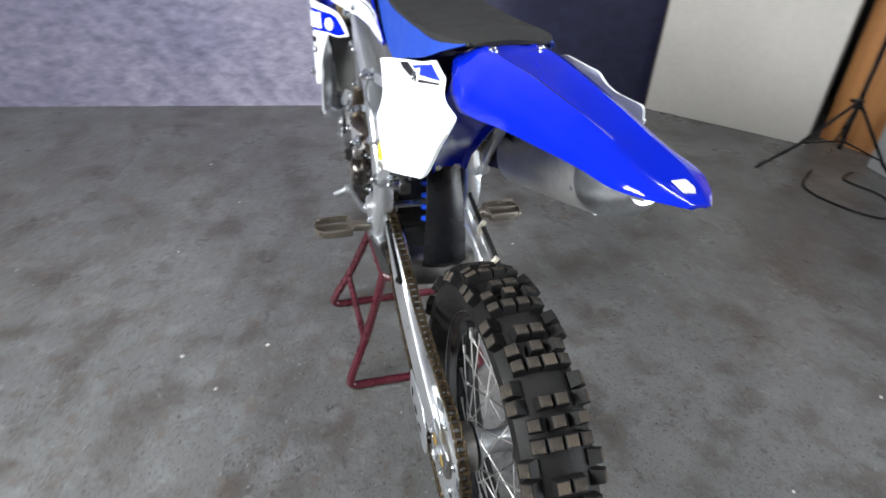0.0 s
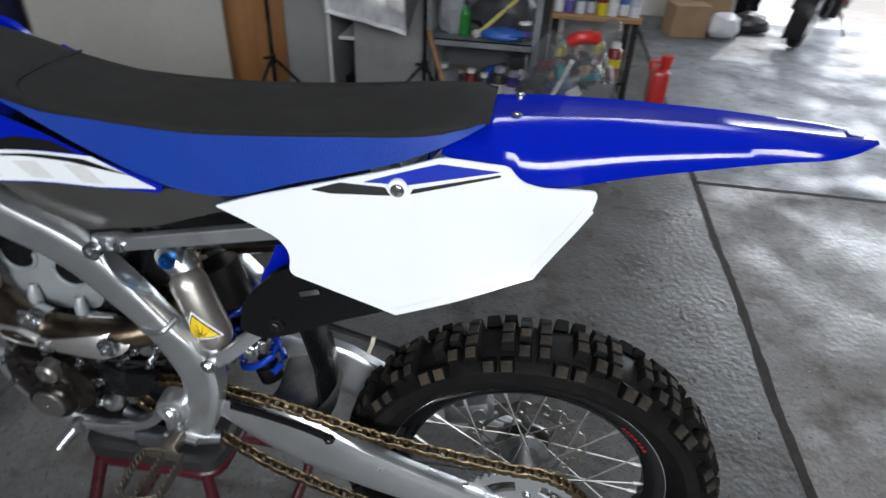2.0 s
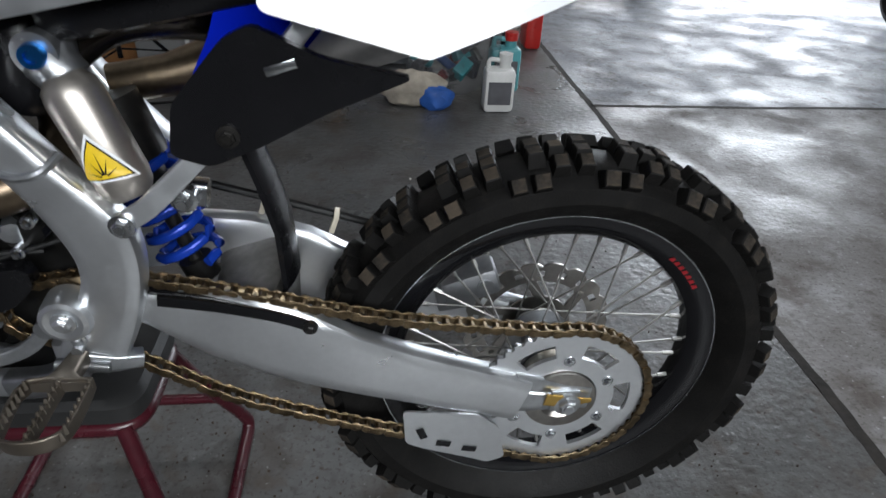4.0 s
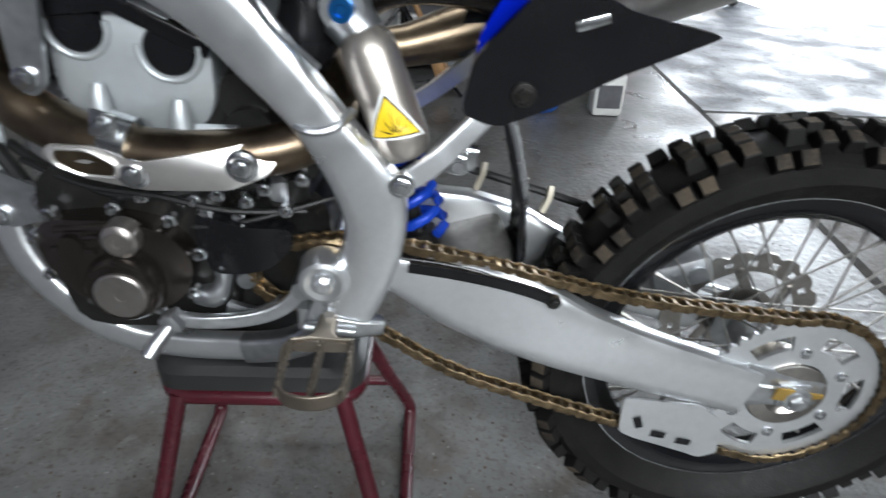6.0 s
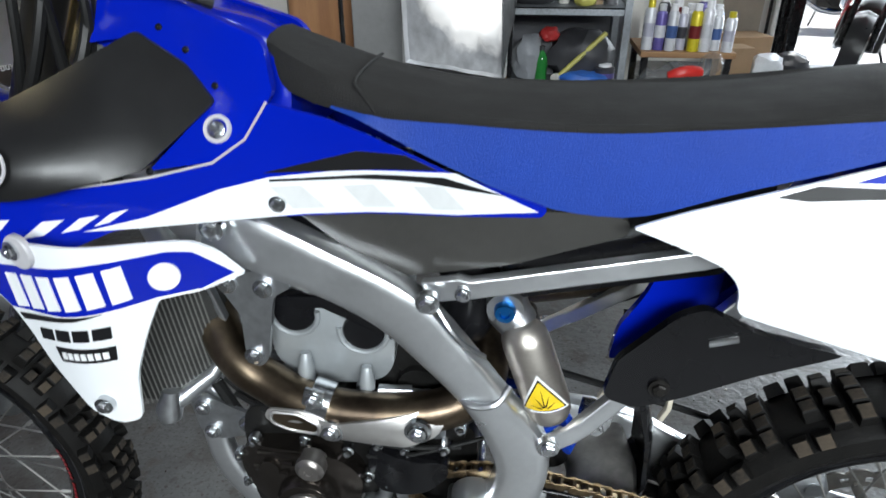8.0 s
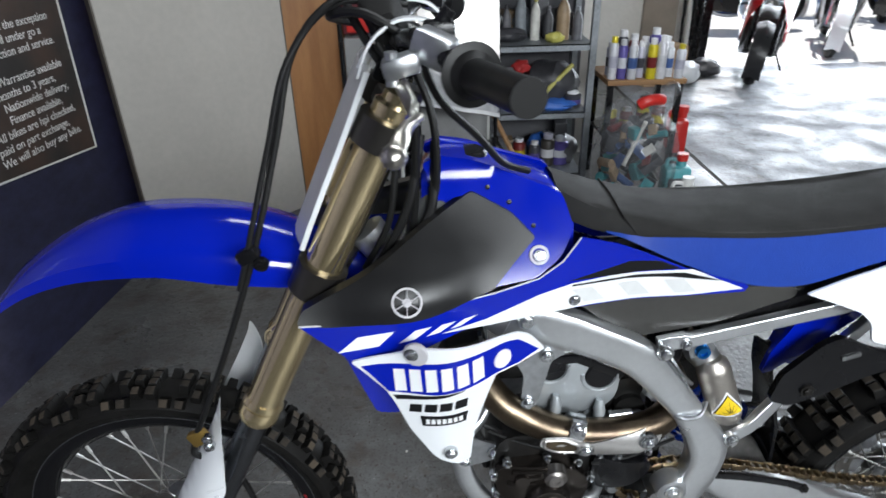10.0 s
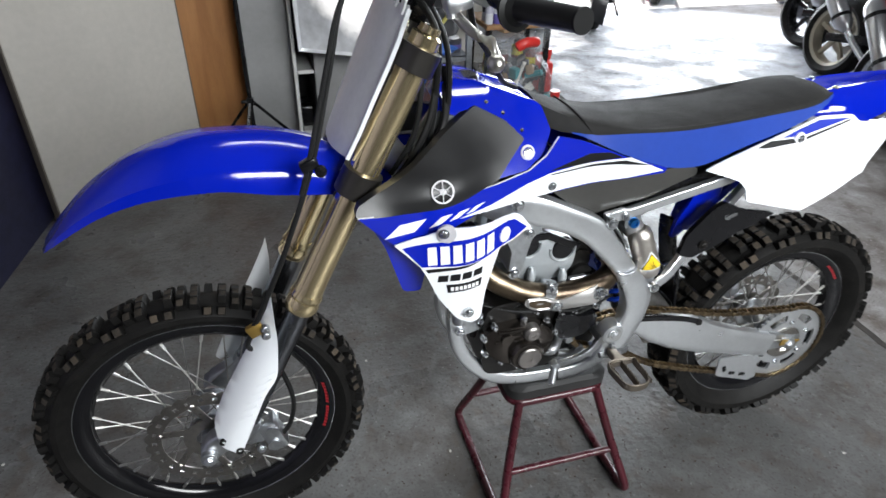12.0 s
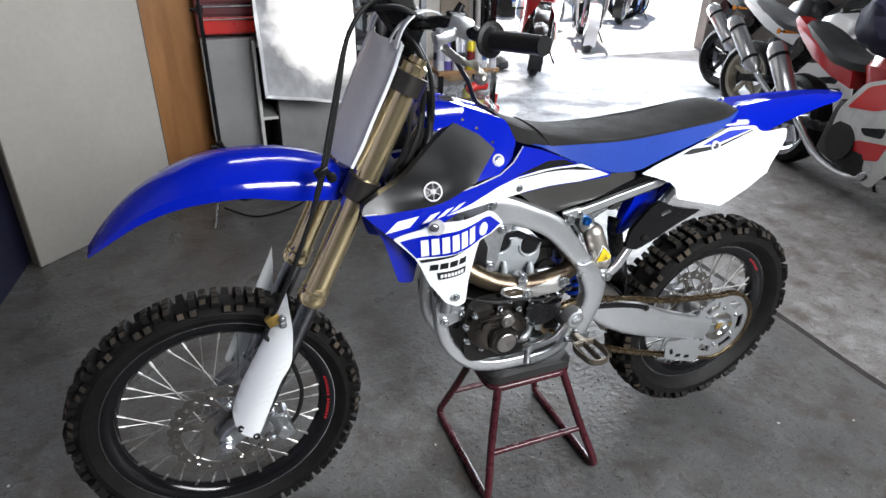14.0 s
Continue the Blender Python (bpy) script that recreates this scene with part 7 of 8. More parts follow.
def bottle(x, y, z, r, h, mt, cap, label, group="bottles", lean=0):
    e = thing("bottle", label, "bottle", (x, y, z), group)
    bm = B()
    lathe(bm, [(0.0, 0.0), (r, 0.002), (r, h * 0.62), (r * 0.85, h * 0.72), (r * 0.38, h * 0.85), (r * 0.38, h * 0.92), (0.0, h * 0.92)], (x, y, z), (0, 0, 1), 20)
    part("body", bm, mt, e)
    bm = B()
    lathe(bm, [(r * 0.44, h * 0.88), (r * 0.44, h), (0.0, h)], (x, y, z), (0, 0, 1), 14)
    part("cap", bm, cap, e)
    return e


def lump(name, c, s, mt, label, category, seed, rough=0.25, group=""):
    """A crumpled soft thing resting on its base."""
    bm = B()
    bmesh.ops.create_icosphere(bm, subdivisions=3, radius=1.0)
    for v in bm.verts:
        p = v.co.copy()
        v.co = Vector((p.x * s[0], p.y * s[1], p.z * s[2])) * (1 + rough * noise.noise(p * 1.7 + Vector((seed, 0, 0))) + rough * 0.5 * noise.noise(p * 5 + Vector((0, seed, 0))))
        v.co.z = max(v.co.z, -s[2] * 0.8)
    bmesh.ops.translate(bm, vec=(c[0], c[1], c[2] + s[2] * 0.8), verts=bm.verts)
    return tagged(obj(name, bm, mt), label, category, group)


GREENB = surf("green_bottle", (0.02, 0.16, 0.03), 0.15, var=0.2)
bottle(0.465, -2.60, RZ[1] + 0.003, 0.030, 0.17, GREENB, CLUT[0], "green plastic bottle with a black cap")
spray_can(0.15, -2.60, RZ[1] + 0.003, 0.05, 0.09, 4, "tin", "short blue tin on the rack", "tins")
lump("blue_cloth", (0.25, -2.57, RZ[1] + 0.003), (0.13, 0.075, 0.032), CLUT[1], "crumpled blue cloth on the rack", "cloth", 3)
lump("plastic_bag", (0.53, -2.65, RZ[1] + 0.003), (0.085, 0.09, 0.12), surf("grey_polythene", (0.25, 0.26, 0.28), 0.25, bump=0.8, bscale=40), "crumpled grey plastic bag on the rack", "bag", 8)
lump("work_jacket", (0.27, -2.70, RZ[1] + 0.003), (0.17, 0.13, 0.135), CLUT[0], "bundled black work jacket on the rack", "jacket", 5)
bm = B()
rod(bm, (0.40, -2.55, 0.445), (0.34, -2.62, 0.445), 0.022, 16)
tagged(obj("paper_roll", bm, CLUT[2]), "rolled paper lying on the rack", "roll")
lump("red_rag", (0.43, -2.70, 0.60), (0.05, 0.05, 0.04), CLUT[3], "red rag on the heap of clothes", "rag", 2)
bm = B()
rod(bm, (0.40, -2.56, 0.43), (0.16, -2.60, 0.66), 0.012, 10)
tagged(obj("yellow_bar", bm, CLUT[6]), "yellow-banded black bar leaning on the rack", "bar")
for k in range(7):
    bottle(0.60 - 0.075 * k, -2.60 - rnd.uniform(0, 0.08), RZ[2] + 0.003, rnd.uniform(0.024, 0.036), rnd.uniform(0.16, 0.26), CLUT[(0, 5, 7, 2, 0, 4, 5)[k]], CLUT[(3, 0, 0, 6, 5, 0, 7)[k]], "workshop bottle standing on the rack", "rack bottles")
lump("tool_roll", (0.52, -2.62, RZ[2] + 0.003), (0.10, 0.06, 0.04), CLUT[0], "dark tool roll on the rack", "tool roll", 9)
lump("yellow_rag", (0.28, -2.55, RZ[2] + 0.003), (0.05, 0.04, 0.03), CLUT[6], "yellow rag on the rack", "rag", 4)
for k in range(6):
    bm = B()
    w_, h_ = rnd.uniform(0.06, 0.12), rnd.uniform(0.06, 0.2)
    box(bm, (0.58 - 0.085 * k, -2.68, RZ[3] + 0.003 + h_ / 2), (w_ * 0.8, 0.15, h_), rotm(0, 0, rnd.uniform(-15, 15)), bevel=0.004)
    tagged(obj("carton", bm, CLUT[(k * 2 + 4) % 8], smooth=False), "small storage carton on the rack", "carton", "cartons")
for k in range(6):
    h_ = rnd.uniform(0.12, 0.24)
    spray_can(0.585 - 0.08 * k, -2.62 - rnd.uniform(0, 0.1), RZ[0] + 0.003, rnd.uniform(0.03, 0.05), h_, (4, 9, 7, 4, 9, 3)[k], "oil_tin", "oil tin on the lower shelf", "oil tins")
for k, (x, y) in enumerate(((0.56, -2.72), (0.3, -2.75), (0.15, -2.7))):
    lump("crumpled_cloth", (x, y, RZ[0] + 0.003), (0.07, 0.08, 0.09), CLUT[(k * 4 + 5) % 8], "dark bundle of cloth on the lower shelf", "cloth", 20 + k, group="cloth bundles")
bm = B()
rod(bm, (0.63, -2.44, 0.47), (0.50, -2.27, 0.22), 0.014, 12)
broom = thing("broom", "short wooden broom leaning on the rack", "broom", (0.5, -2.3, 0))
part("handle", bm, WOOD, broom)
bm = B()
tube(bm, [(0.515, -2.29, 0.245), (0.46, -2.22, 0.14), (0.40, -2.17, 0.008)], 0.05, flat=[(0.02, 0.02), (0.06, 0.03), (0.11, 0.035)])
part("head", bm, surf("broom_straw", (0.35, 0.2, 0.09), 0.9, var=0.3, scale=40), broom, "flared straw head")

# clear bag full of rubbish, canisters on the floor
TEAL = surf("teal_wrapper", (0.03, 0.22, 0.24), 0.4, var=0.2)
bag = thing("rubbish_bag", "clear plastic bag full of mixed rubbish, red lid on top", "bag", (-0.05, -2.15, 0))
bm = B()
bmesh.ops.create_icosphere(bm, subdivisions=4, radius=1.0)
for v in bm.verts:
    p = v.co.copy()
    v.co = Vector((p.x * 0.225, p.y * 0.18, p.z * 0.315)) * (1 + 0.14 * noise.noise(p * 1.6) + 0.09 * noise.noise(p * 6))
    v.co.z = max(v.co.z, -0.28) + 0.282
bmesh.ops.translate(bm, vec=(-0.075, -2.16, 0), verts=bm.verts)
part("bag_skin", bm, BAG, bag, "wrinkled clear skin")
for k in range(46):
    q, t_ = rnd.uniform(0, 6.28), rnd.uniform(0.3, 0.85)
    zz = rnd.uniform(0.05, 0.45)
    c = Vector((-0.075 + math.cos(q) * 0.165 * t_, -2.16 + math.sin(q) * 0.13 * t_, zz))
    bm = B()
    if k % 3:
        box(bm, c, (rnd.uniform(0.03, 0.09), rnd.uniform(0.02, 0.06), rnd.uniform(0.04, 0.12)), rotm(rnd.uniform(-60, 60), rnd.uniform(-60, 60), rnd.uniform(0, 180)), bevel=0.004)
    else:
        d_ = Vector((rnd.uniform(-1, 1), rnd.uniform(-1, 1), rnd.uniform(-1, 1))).normalized() * 0.05
        rod(bm, c - d_, c + d_, rnd.uniform(0.015, 0.03), 12)
    part("rubbish_piece", bm, (CLUT[0], CANM[6], CLUT[5], CANM[7], CLUT[0], TEAL, CLUT[4], CANM[9])[k % 8], bag)
bm = B()
tube(bm, spline([(-0.06, -2.12, 0.555), (-0.10, -2.11, 0.580), (-0.15, -2.12, 0.585), (-0.19, -2.14, 0.575)], 4), [0.012] + [0.028] * 11 + [0.01], 12)
part("red_lid", bm, REDP, bag, "bright red lid")
bm = B()
rod(bm, (0.005, -2.035, 0.28), (-0.085, -2.045, 0.50), 0.011, 10)
part("white_stick", bm, CLUT[2], bag, "white plastic stick in the bag")
bm = B()
box(bm, (-0.11, -2.025, 0.36), (0.06, 0.004, 0.045), rotm(0, 35, 0))
part("paper_scrap", bm, CLUT[2], bag, "scrap of white paper", smooth=False)
bm = B()
tube(bm, spline([(-0.17, -2.17, 0.50), (-0.235, -2.18, 0.60), (-0.25, -2.20, 0.65)], 4), [0.05, 0.045, 0.05, 0.04, 0.045, 0.05, 0.04, 0.03, 0.01], 14)
part("bag_neck", bm, BAG, bag)
WHITEB = surf("white_canister", (0.7, 0.7, 0.68), 0.4, var=0.08, grime=0.2)


def canister(x, y, z, s, mt, capm, label, deep=0.085, patch=True):
    e = thing("canister", label, "canister", (x, y, z), "canisters")
    bm = B()
    box(bm, (x, y, z + 0.085 * s), (0.12 * s if deep == 0.085 else 0.075 * s, deep * s, 0.17 * s), bevel=0.018 * s)
    tube(bm, [(x - 0.02 * s, y, z + 0.17 * s), (x - 0.02 * s, y, z + 0.20 * s)], 0.022 * s, 14)
    tube(bm, spline([(x + 0.045 * s, y, z + 0.165 * s), (x + 0.04 * s, y, z + 0.20 * s), (x - 0.005 * s, y, z + 0.195 * s)], 4), 0.009 * s, 8)
    part("body", bm, mt, e)
    bm = B()
    tube(bm, [(x - 0.02 * s, y, z + 0.195 * s), (x - 0.02 * s, y, z + 0.225 * s)], 0.026 * s, 14)
    part("cap", bm, capm, e)
    bm = B()
    if not patch:
        return
    box(bm, (x, y + 0.0435 * s, z + 0.08 * s), (0.09 * s, 0.002, 0.09 * s))
    part("label_patch", bm, CLUT[5], e, "worn grey label", smooth=False)


canister(-0.27, -1.93, 0, 1.1, WHITEB, WHITEB, "white plastic canister with a worn label on the floor")
canister(-0.34, -2.20, 0, 1.2, surf("teal_canister", (0.10, 0.35, 0.38), 0.35), REDP, "teal canister with a red cap beside the bag")
canister(-0.64, -2.98, 0, 1.3, REDP, REDP, "red petrol canister standing on the floor", 0.13, False)
lump("pale_cloth", (0.10, -1.99, 0), (0.14, 0.07, 0.085), surf("pale_cloth", (0.45, 0.40, 0.33), 0.9, var=0.3, scale=15), "crumpled pale cloth on the floor by the bag", "cloth", 31)
lump("blue_cloth", (0.0, -1.94, 0), (0.075, 0.05, 0.055), CLUT[1], "crumpled blue cloth on the floor", "cloth", 33)
# far corner: cardboard, bags, brown panel, pipes
for x, y, s in ((-1.07, -4.70, 0.20), (-1.24, -4.96, 0.24)):
    bm = B()
    box(bm, (x, y, s * 0.6), (s * 1.4, s * 1.2, s * 1.2), rotm(0, 0, 12), bevel=0.004)
    tagged(obj("cardboard_box", bm, CARD, smooth=False), "brown cardboard box on the far floor", "box", "cardboard boxes")
lump("white_bag", (-1.36, -4.68, 0), (0.12, 0.10, 0.11), surf("white_polythene", (0.75, 0.77, 0.8), 0.3, bump=0.6), "crumpled white plastic bag on the floor", "bag", 41)
lump("dark_bag", (-1.62, -4.92, 0), (0.16, 0.12, 0.09), CLUT[0], "dark bag on the floor by the door", "bag", 42)
slab("wall_panel", (-1.42, -5.245, 0), (-1.10, -5.20, 2.6), surf("brown_grey_panel", (0.25, 0.21, 0.17), 0.7, var=0.12, bump=0.2))
for k in range(4):
    bm = B()
    rod(bm, (-1.46 - 0.05 * k, -5.12 + 0.02 * k, 0), (-1.44 - 0.05 * k, -5.22, 2.3), 0.014 + 0.004 * (k % 2), 10)
    tagged(obj("metal_pole", bm, CABW if k == 1 else BLACKP), "long pole leaning in the corner by the door", "pole", "leaning poles")
slab("door_jamb", (-1.75, -5.38, 0), (-1.55, -5.20, 3.0), BLACKP)

# dark odds and ends that fill the rack
rnd = random.Random(29)
for shelf, x0, x1, n_ in ((0, 0.12, 0.60, 6), (1, 0.14, 0.58, 4), (2, 0.14, 0.60, 6), (3, 0.14, 0.58, 4)):
    for k in range(n_):
        x = x0 + (x1 - x0) * (k + rnd.uniform(0.2, 0.8)) / n_
        if k % 2:
            lump("rag", (x, -2.74 - rnd.uniform(0, 0.06), RZ[shelf] + 0.003), (rnd.uniform(0.04, 0.07), 0.06, rnd.uniform(0.05, 0.10)), CLUT[(0, 5, 4, 7)[k % 4]], "crumpled dark rag at the back of the rack", "rag", 60 + shelf * 9 + k, 0.3, "rags on the rack")
        else:
            bm = B()
            w_, h_ = rnd.uniform(0.06, 0.10), rnd.uniform(0.10, 0.24)
            box(bm, (x, -2.79, RZ[shelf] + 0.003 + h_ / 2), (w_, 0.10, h_), rotm(0, 0, rnd.uniform(-20, 20)), bevel=0.004)
            tagged(obj("parts_box", bm, CLUT[(0, 5, 4, 0)[(k // 2) % 4]], smooth=False), "dark parts box at the back of the rack", "box", "boxes on the rack")

# ---- printed notice on the wall ----
def words(text, size, m, material, parent):
    cu = bpy.data.curves.new("line", "FONT")
    cu.body, cu.size, cu.align_x = text, size, "RIGHT"
    cu.extrude = 0.0004
    tmp = bpy.data.objects.new("tmp", cu)
    scene.collection.objects.link(tmp)
    bpy.context.view_layer.update()
    me = bpy.data.meshes.new_from_object(tmp.evaluated_get(bpy.context.evaluated_depsgraph_get()))
    bpy.data.objects.remove(tmp)
    me.transform(m)
    me.materials.clear()
    me.materials.append(material)
    o = new("text_line", me)
    o.parent = parent
    o.matrix_parent_inverse = parent.matrix_world.inverted()
    return o


notice = thing("wall_notice", "black printed notice with white lines of text", "notice", tuple(WALL_M @ Vector((0, -1.2, 0.9))))
INK = surf("black_print", (0.02, 0.018, 0.017), 0.5, col2=(0.05, 0.03, 0.022), scale=5)
bm = B()
# the notice rises to its outer end, as printed
NZ = lambda y: 0.615 + (y + 1.62) * 0.10
corn = [(-1.62, 0.615), (-0.45, NZ(-0.45)), (-0.45, 1.75), (-1.67, 1.75)]
vs = [WALL_M @ Vector((-0.004, y, z)) for y, z in corn]
bk = [WALL_M @ Vector((-0.001, y, z)) for y, z in corn]
loft(bm, [vs, bk])
part("sheet", bm, INK, notice, smooth=False)
for a, b in zip(corn, corn[1:] + corn[:1]):
    bm = B()
    rod(bm, WALL_M @ Vector((-0.006, *a)), WALL_M @ Vector((-0.006, *b)), 0.004, 6)
    part("border", bm, CABW, notice)
TXT = surf("white_print", (0.75, 0.75, 0.73), 0.5)
lines = ["with the exception", "bikes will under go a", "inspection and service.", "", "Warranties available", "from 3 months to 3 years,", "Nationwide delivery,", "Finance available,", "All bikes are hpi checked,", "prices paid on part exchange,", "We will also buy any bike."]
for k, tx in enumerate(lines):
    if tx:
        z = 1.115 - 0.0415 * k
        y = -1.565 + 0.055 * (k % 2) + 0.012 * (10 - k) * 0.0
        m = WALL_M @ Matrix.Translation((-0.0065, y, z)) @ Matrix(((0, 0, -1, 0), (-1, 0, 0, 0), (0, 1, 0, 0), (0, 0, 0, 1)))
        words(tx, 0.040, m, TXT, notice)

# ---- other motorbikes ----
BODYW = surf("white_fairing", (0.75, 0.75, 0.75), 0.25, coat=0.4, var=0.04)
BODYG = surf("pale_grey_fairing", (0.52, 0.52, 0.51), 0.28, coat=0.4, var=0.06)
BODYR = surf("red_fairing", (0.52, 0.012, 0.015), 0.22, coat=0.5, var=0.06)
BODYB = surf("blue_fairing", (0.03, 0.12, 0.50), 0.22, coat=0.5, var=0.06)
BODYK = surf("black_fairing", (0.012, 0.012, 0.013), 0.3, var=0.1)
TAN = surf("sun_bleached_rim", (0.42, 0.38, 0.30), 0.5, 0.3)
GLASS = surf("headlamp_glass", (0.75, 0.78, 0.8), 0.08, coat=1.0)
SEATK = surf("worn_seat_vinyl", (0.02, 0.02, 0.022), 0.6, var=0.2)
CAN2 = surf("silver_silencer", (0.55, 0.55, 0.56), 0.3, 1.0, var=0.15)
NAVY = surf("navy_cloth", (0.012, 0.012, 0.035), 0.9, var=0.3)


def road_bike(name, at, heading, lean, main, second, rim, label, kind="sport", group="parked motorbikes", side=None, flash=None):
    """A faired road bike: rear wheel at the origin, front wheel ahead on x."""
    e = thing(name, label, "motorbike", (0, 0, 0), group)
    WB = 1.38 if kind == "sport" else 1.25
    R = 0.30 if kind == "sport" else 0.26
    for nm, x, w in (("rear_wheel", 0, 0.15 if kind == "sport" else 0.11), ("front_wheel", WB, 0.11)):
        bm = B()
        lathe(bm, [(R - 0.09, -w * 0.35), (R - 0.05, -w * 0.5), (R - 0.015, -w * 0.36), (R, 0), (R - 0.015, w * 0.36), (R - 0.05, w * 0.5), (R - 0.09, w * 0.35)], (x, 0, R), seg=48)
        wh = part(nm, bm, RUBBER, e, "smooth road tyre")
        bm = B()
        lathe(bm, [(R - 0.085, -w * 0.38), (R - 0.105, -w * 0.3), (R - 0.11, 0), (R - 0.105, w * 0.3), (R - 0.085, w * 0.38), (R - 0.078, w * 0.36), (R - 0.078, -w * 0.36)], (x, 0, R), seg=40, loop=True)
        for k in range(5):
            q = 2 * math.pi * k / 5 + 0.3
            d = Vector((math.cos(q), 0, math.sin(q)))
            tube(bm, [Vector((x, 0, R)) + d * 0.03, Vector((x, 0, R)) + d * (R - 0.1)], 0.015, flat=(0.014, 0.018))
        lathe(bm, [(0, 0.06), (0.035, 0.06), (0.04, 0.0), (0.035, -0.06), (0, -0.06)], (x, 0, R), seg=20)
        part("rim", bm, rim, wh)
        for y in ((-0.07, 0.07) if x else (0.07,)):
            bm = B()
            lathe(bm, [(0.07, y), (0.13, y), (0.13, y + 0.004), (0.07, y + 0.004)], (x, 0, R), seg=32, loop=True)
            part("brake_disc", bm, DISCM, wh)
    # fork, swingarm, engine
    for s in (1, -1):
        bm = B()
        tube(bm, [(WB, s * 0.10, R), (WB - 0.16, s * 0.10, R + 0.34), (WB - 0.29, s * 0.10, R + 0.62)], [0.026, 0.026, 0.022], 12)
        part("fork", bm, BLACKP if kind == "scooter" else STEEL, e)
        bm = B()
        tube(bm, [(0, s * 0.11, R), (0.25, s * 0.11, R + 0.04), (0.52, s * 0.09, R + 0.08)], 0.02, flat=(0.015, 0.03))
        part("swingarm", bm, BLACKP, e)
    bm = B()
    box(bm, (0.70, 0, 0.38), (0.40, 0.34, 0.34), rotm(0, 8, 0), bevel=0.03)
    tube(bm, [(0.68, -0.19, 0.36), (0.68, 0.19, 0.36)], 0.11, 20)
    part("engine", bm, DARKSTEEL, e, "dark engine block")
    bm = B()
    tube(bm, spline([(0.95, -0.08, 0.40), (0.86, -0.14, 0.20), (0.55, -0.16, 0.20), (0.30, -0.18, 0.34), (0.22, -0.20, 0.42)], 4), 0.024, 12)
    part("exhaust_pipe", bm, STEEL, e)
    bm = B()
    tube(bm, [(0.24, -0.20, 0.40), (0.20, -0.205, 0.43), (-0.10, -0.22, 0.72), (-0.13, -0.22, 0.75)], [0.03, 0.060, 0.064, 0.045], 22)
    can = part("silencer", bm, CAN2, e, "silver silencer can")
    for t in (0.15, 0.85):
        bm = B()
        c0, c1 = Vector((0.20, -0.205, 0.43)), Vector((-0.10, -0.22, 0.72))
        p = c0.lerp(c1, t)
        d = (c1 - c0).normalized()
        tube(bm, [p - d * 0.012, p + d * 0.012], 0.0665, 20)
        part("silencer_band", bm, BLACKP, can)
    # tank, seat, tail
    bm = B()
    secs = []
    for x, hw, z0, z1 in ((0.92, 0.08, 0.70, 0.84), (0.86, 0.14, 0.66, 0.91), (0.74, 0.165, 0.64, 0.94), (0.62, 0.14, 0.66, 0.90), (0.54, 0.09, 0.70, 0.82)):
        secs.append([(x, -hw * 0.7, z0), (x, -hw, (z0 + z1) / 2), (x, -hw * 0.7, z1 - 0.03), (x, 0, z1), (x, hw * 0.7, z1 - 0.03), (x, hw, (z0 + z1) / 2), (x, hw * 0.7, z0)])
    loft(bm, secs)
    part("tank", bm, main if kind != "scooter" else second, e)
    bm = B()
    secs = []
    for x, hw, z in ((0.58, 0.09, 0.78), (0.48, 0.13, 0.775), (0.34, 0.14, 0.785), (0.22, 0.13, 0.82), (0.05, 0.11, 0.88), (-0.08, 0.08, 0.91)):
        secs.append([(x, -hw, z - 0.05), (x, -hw, z - 0.01), (x, -hw * 0.7, z + 0.015), (x, hw * 0.7, z + 0.015), (x, hw, z - 0.01), (x, hw, z - 0.05)])
    loft(bm, secs)
    part("seat", bm, SEATK, e, "black vinyl seat")
    bm = B()
    secs = []
    for x, hw, z0, z1 in ((0.50, 0.12, 0.62, 0.745), (0.30, 0.135, 0.66, 0.775), (0.10, 0.125, 0.72, 0.84), (-0.08, 0.10, 0.80, 0.89), (-0.24, 0.06, 0.87, 0.93)):
        secs.append([(x, -hw * 0.8, z0), (x, -hw, z1 - 0.03), (x, -hw * 0.8, z1), (x, hw * 0.8, z1), (x, hw, z1 - 0.03), (x, hw * 0.8, z0)])
    loft(bm, secs)
    tail = part("tail", bm, main, e, "painted tail fairing")
    bm = B()
    box(bm, (-0.235, 0, 0.895), (0.03, 0.10, 0.04), rotm(0, 20, 0), bevel=0.008)
    part("tail_lamp", bm, REDP, tail)
    for s in (1, -1):
        bm = B()
        tube(bm, [(-0.16, s * 0.08, 0.83), (-0.18, s * 0.16, 0.83), (-0.18, s * 0.20, 0.83)], [0.006, 0.012, 0.02], 10)
        part("indicator", bm, surf("amber_lens", (0.6, 0.2, 0.02), 0.2) if "amber_lens" not in bpy.data.materials else bpy.data.materials["amber_lens"], tail)
    bm = B()
    sheet(bm, rounded([(-0.12, 0.82), (-0.16, 0.80), (-0.27, 0.58), (-0.22, 0.56), (-0.06, 0.74)], 0.01), lambda x, z: 0.06, 0.12)
    part("rear_mudguard", bm, BLACKP, e)
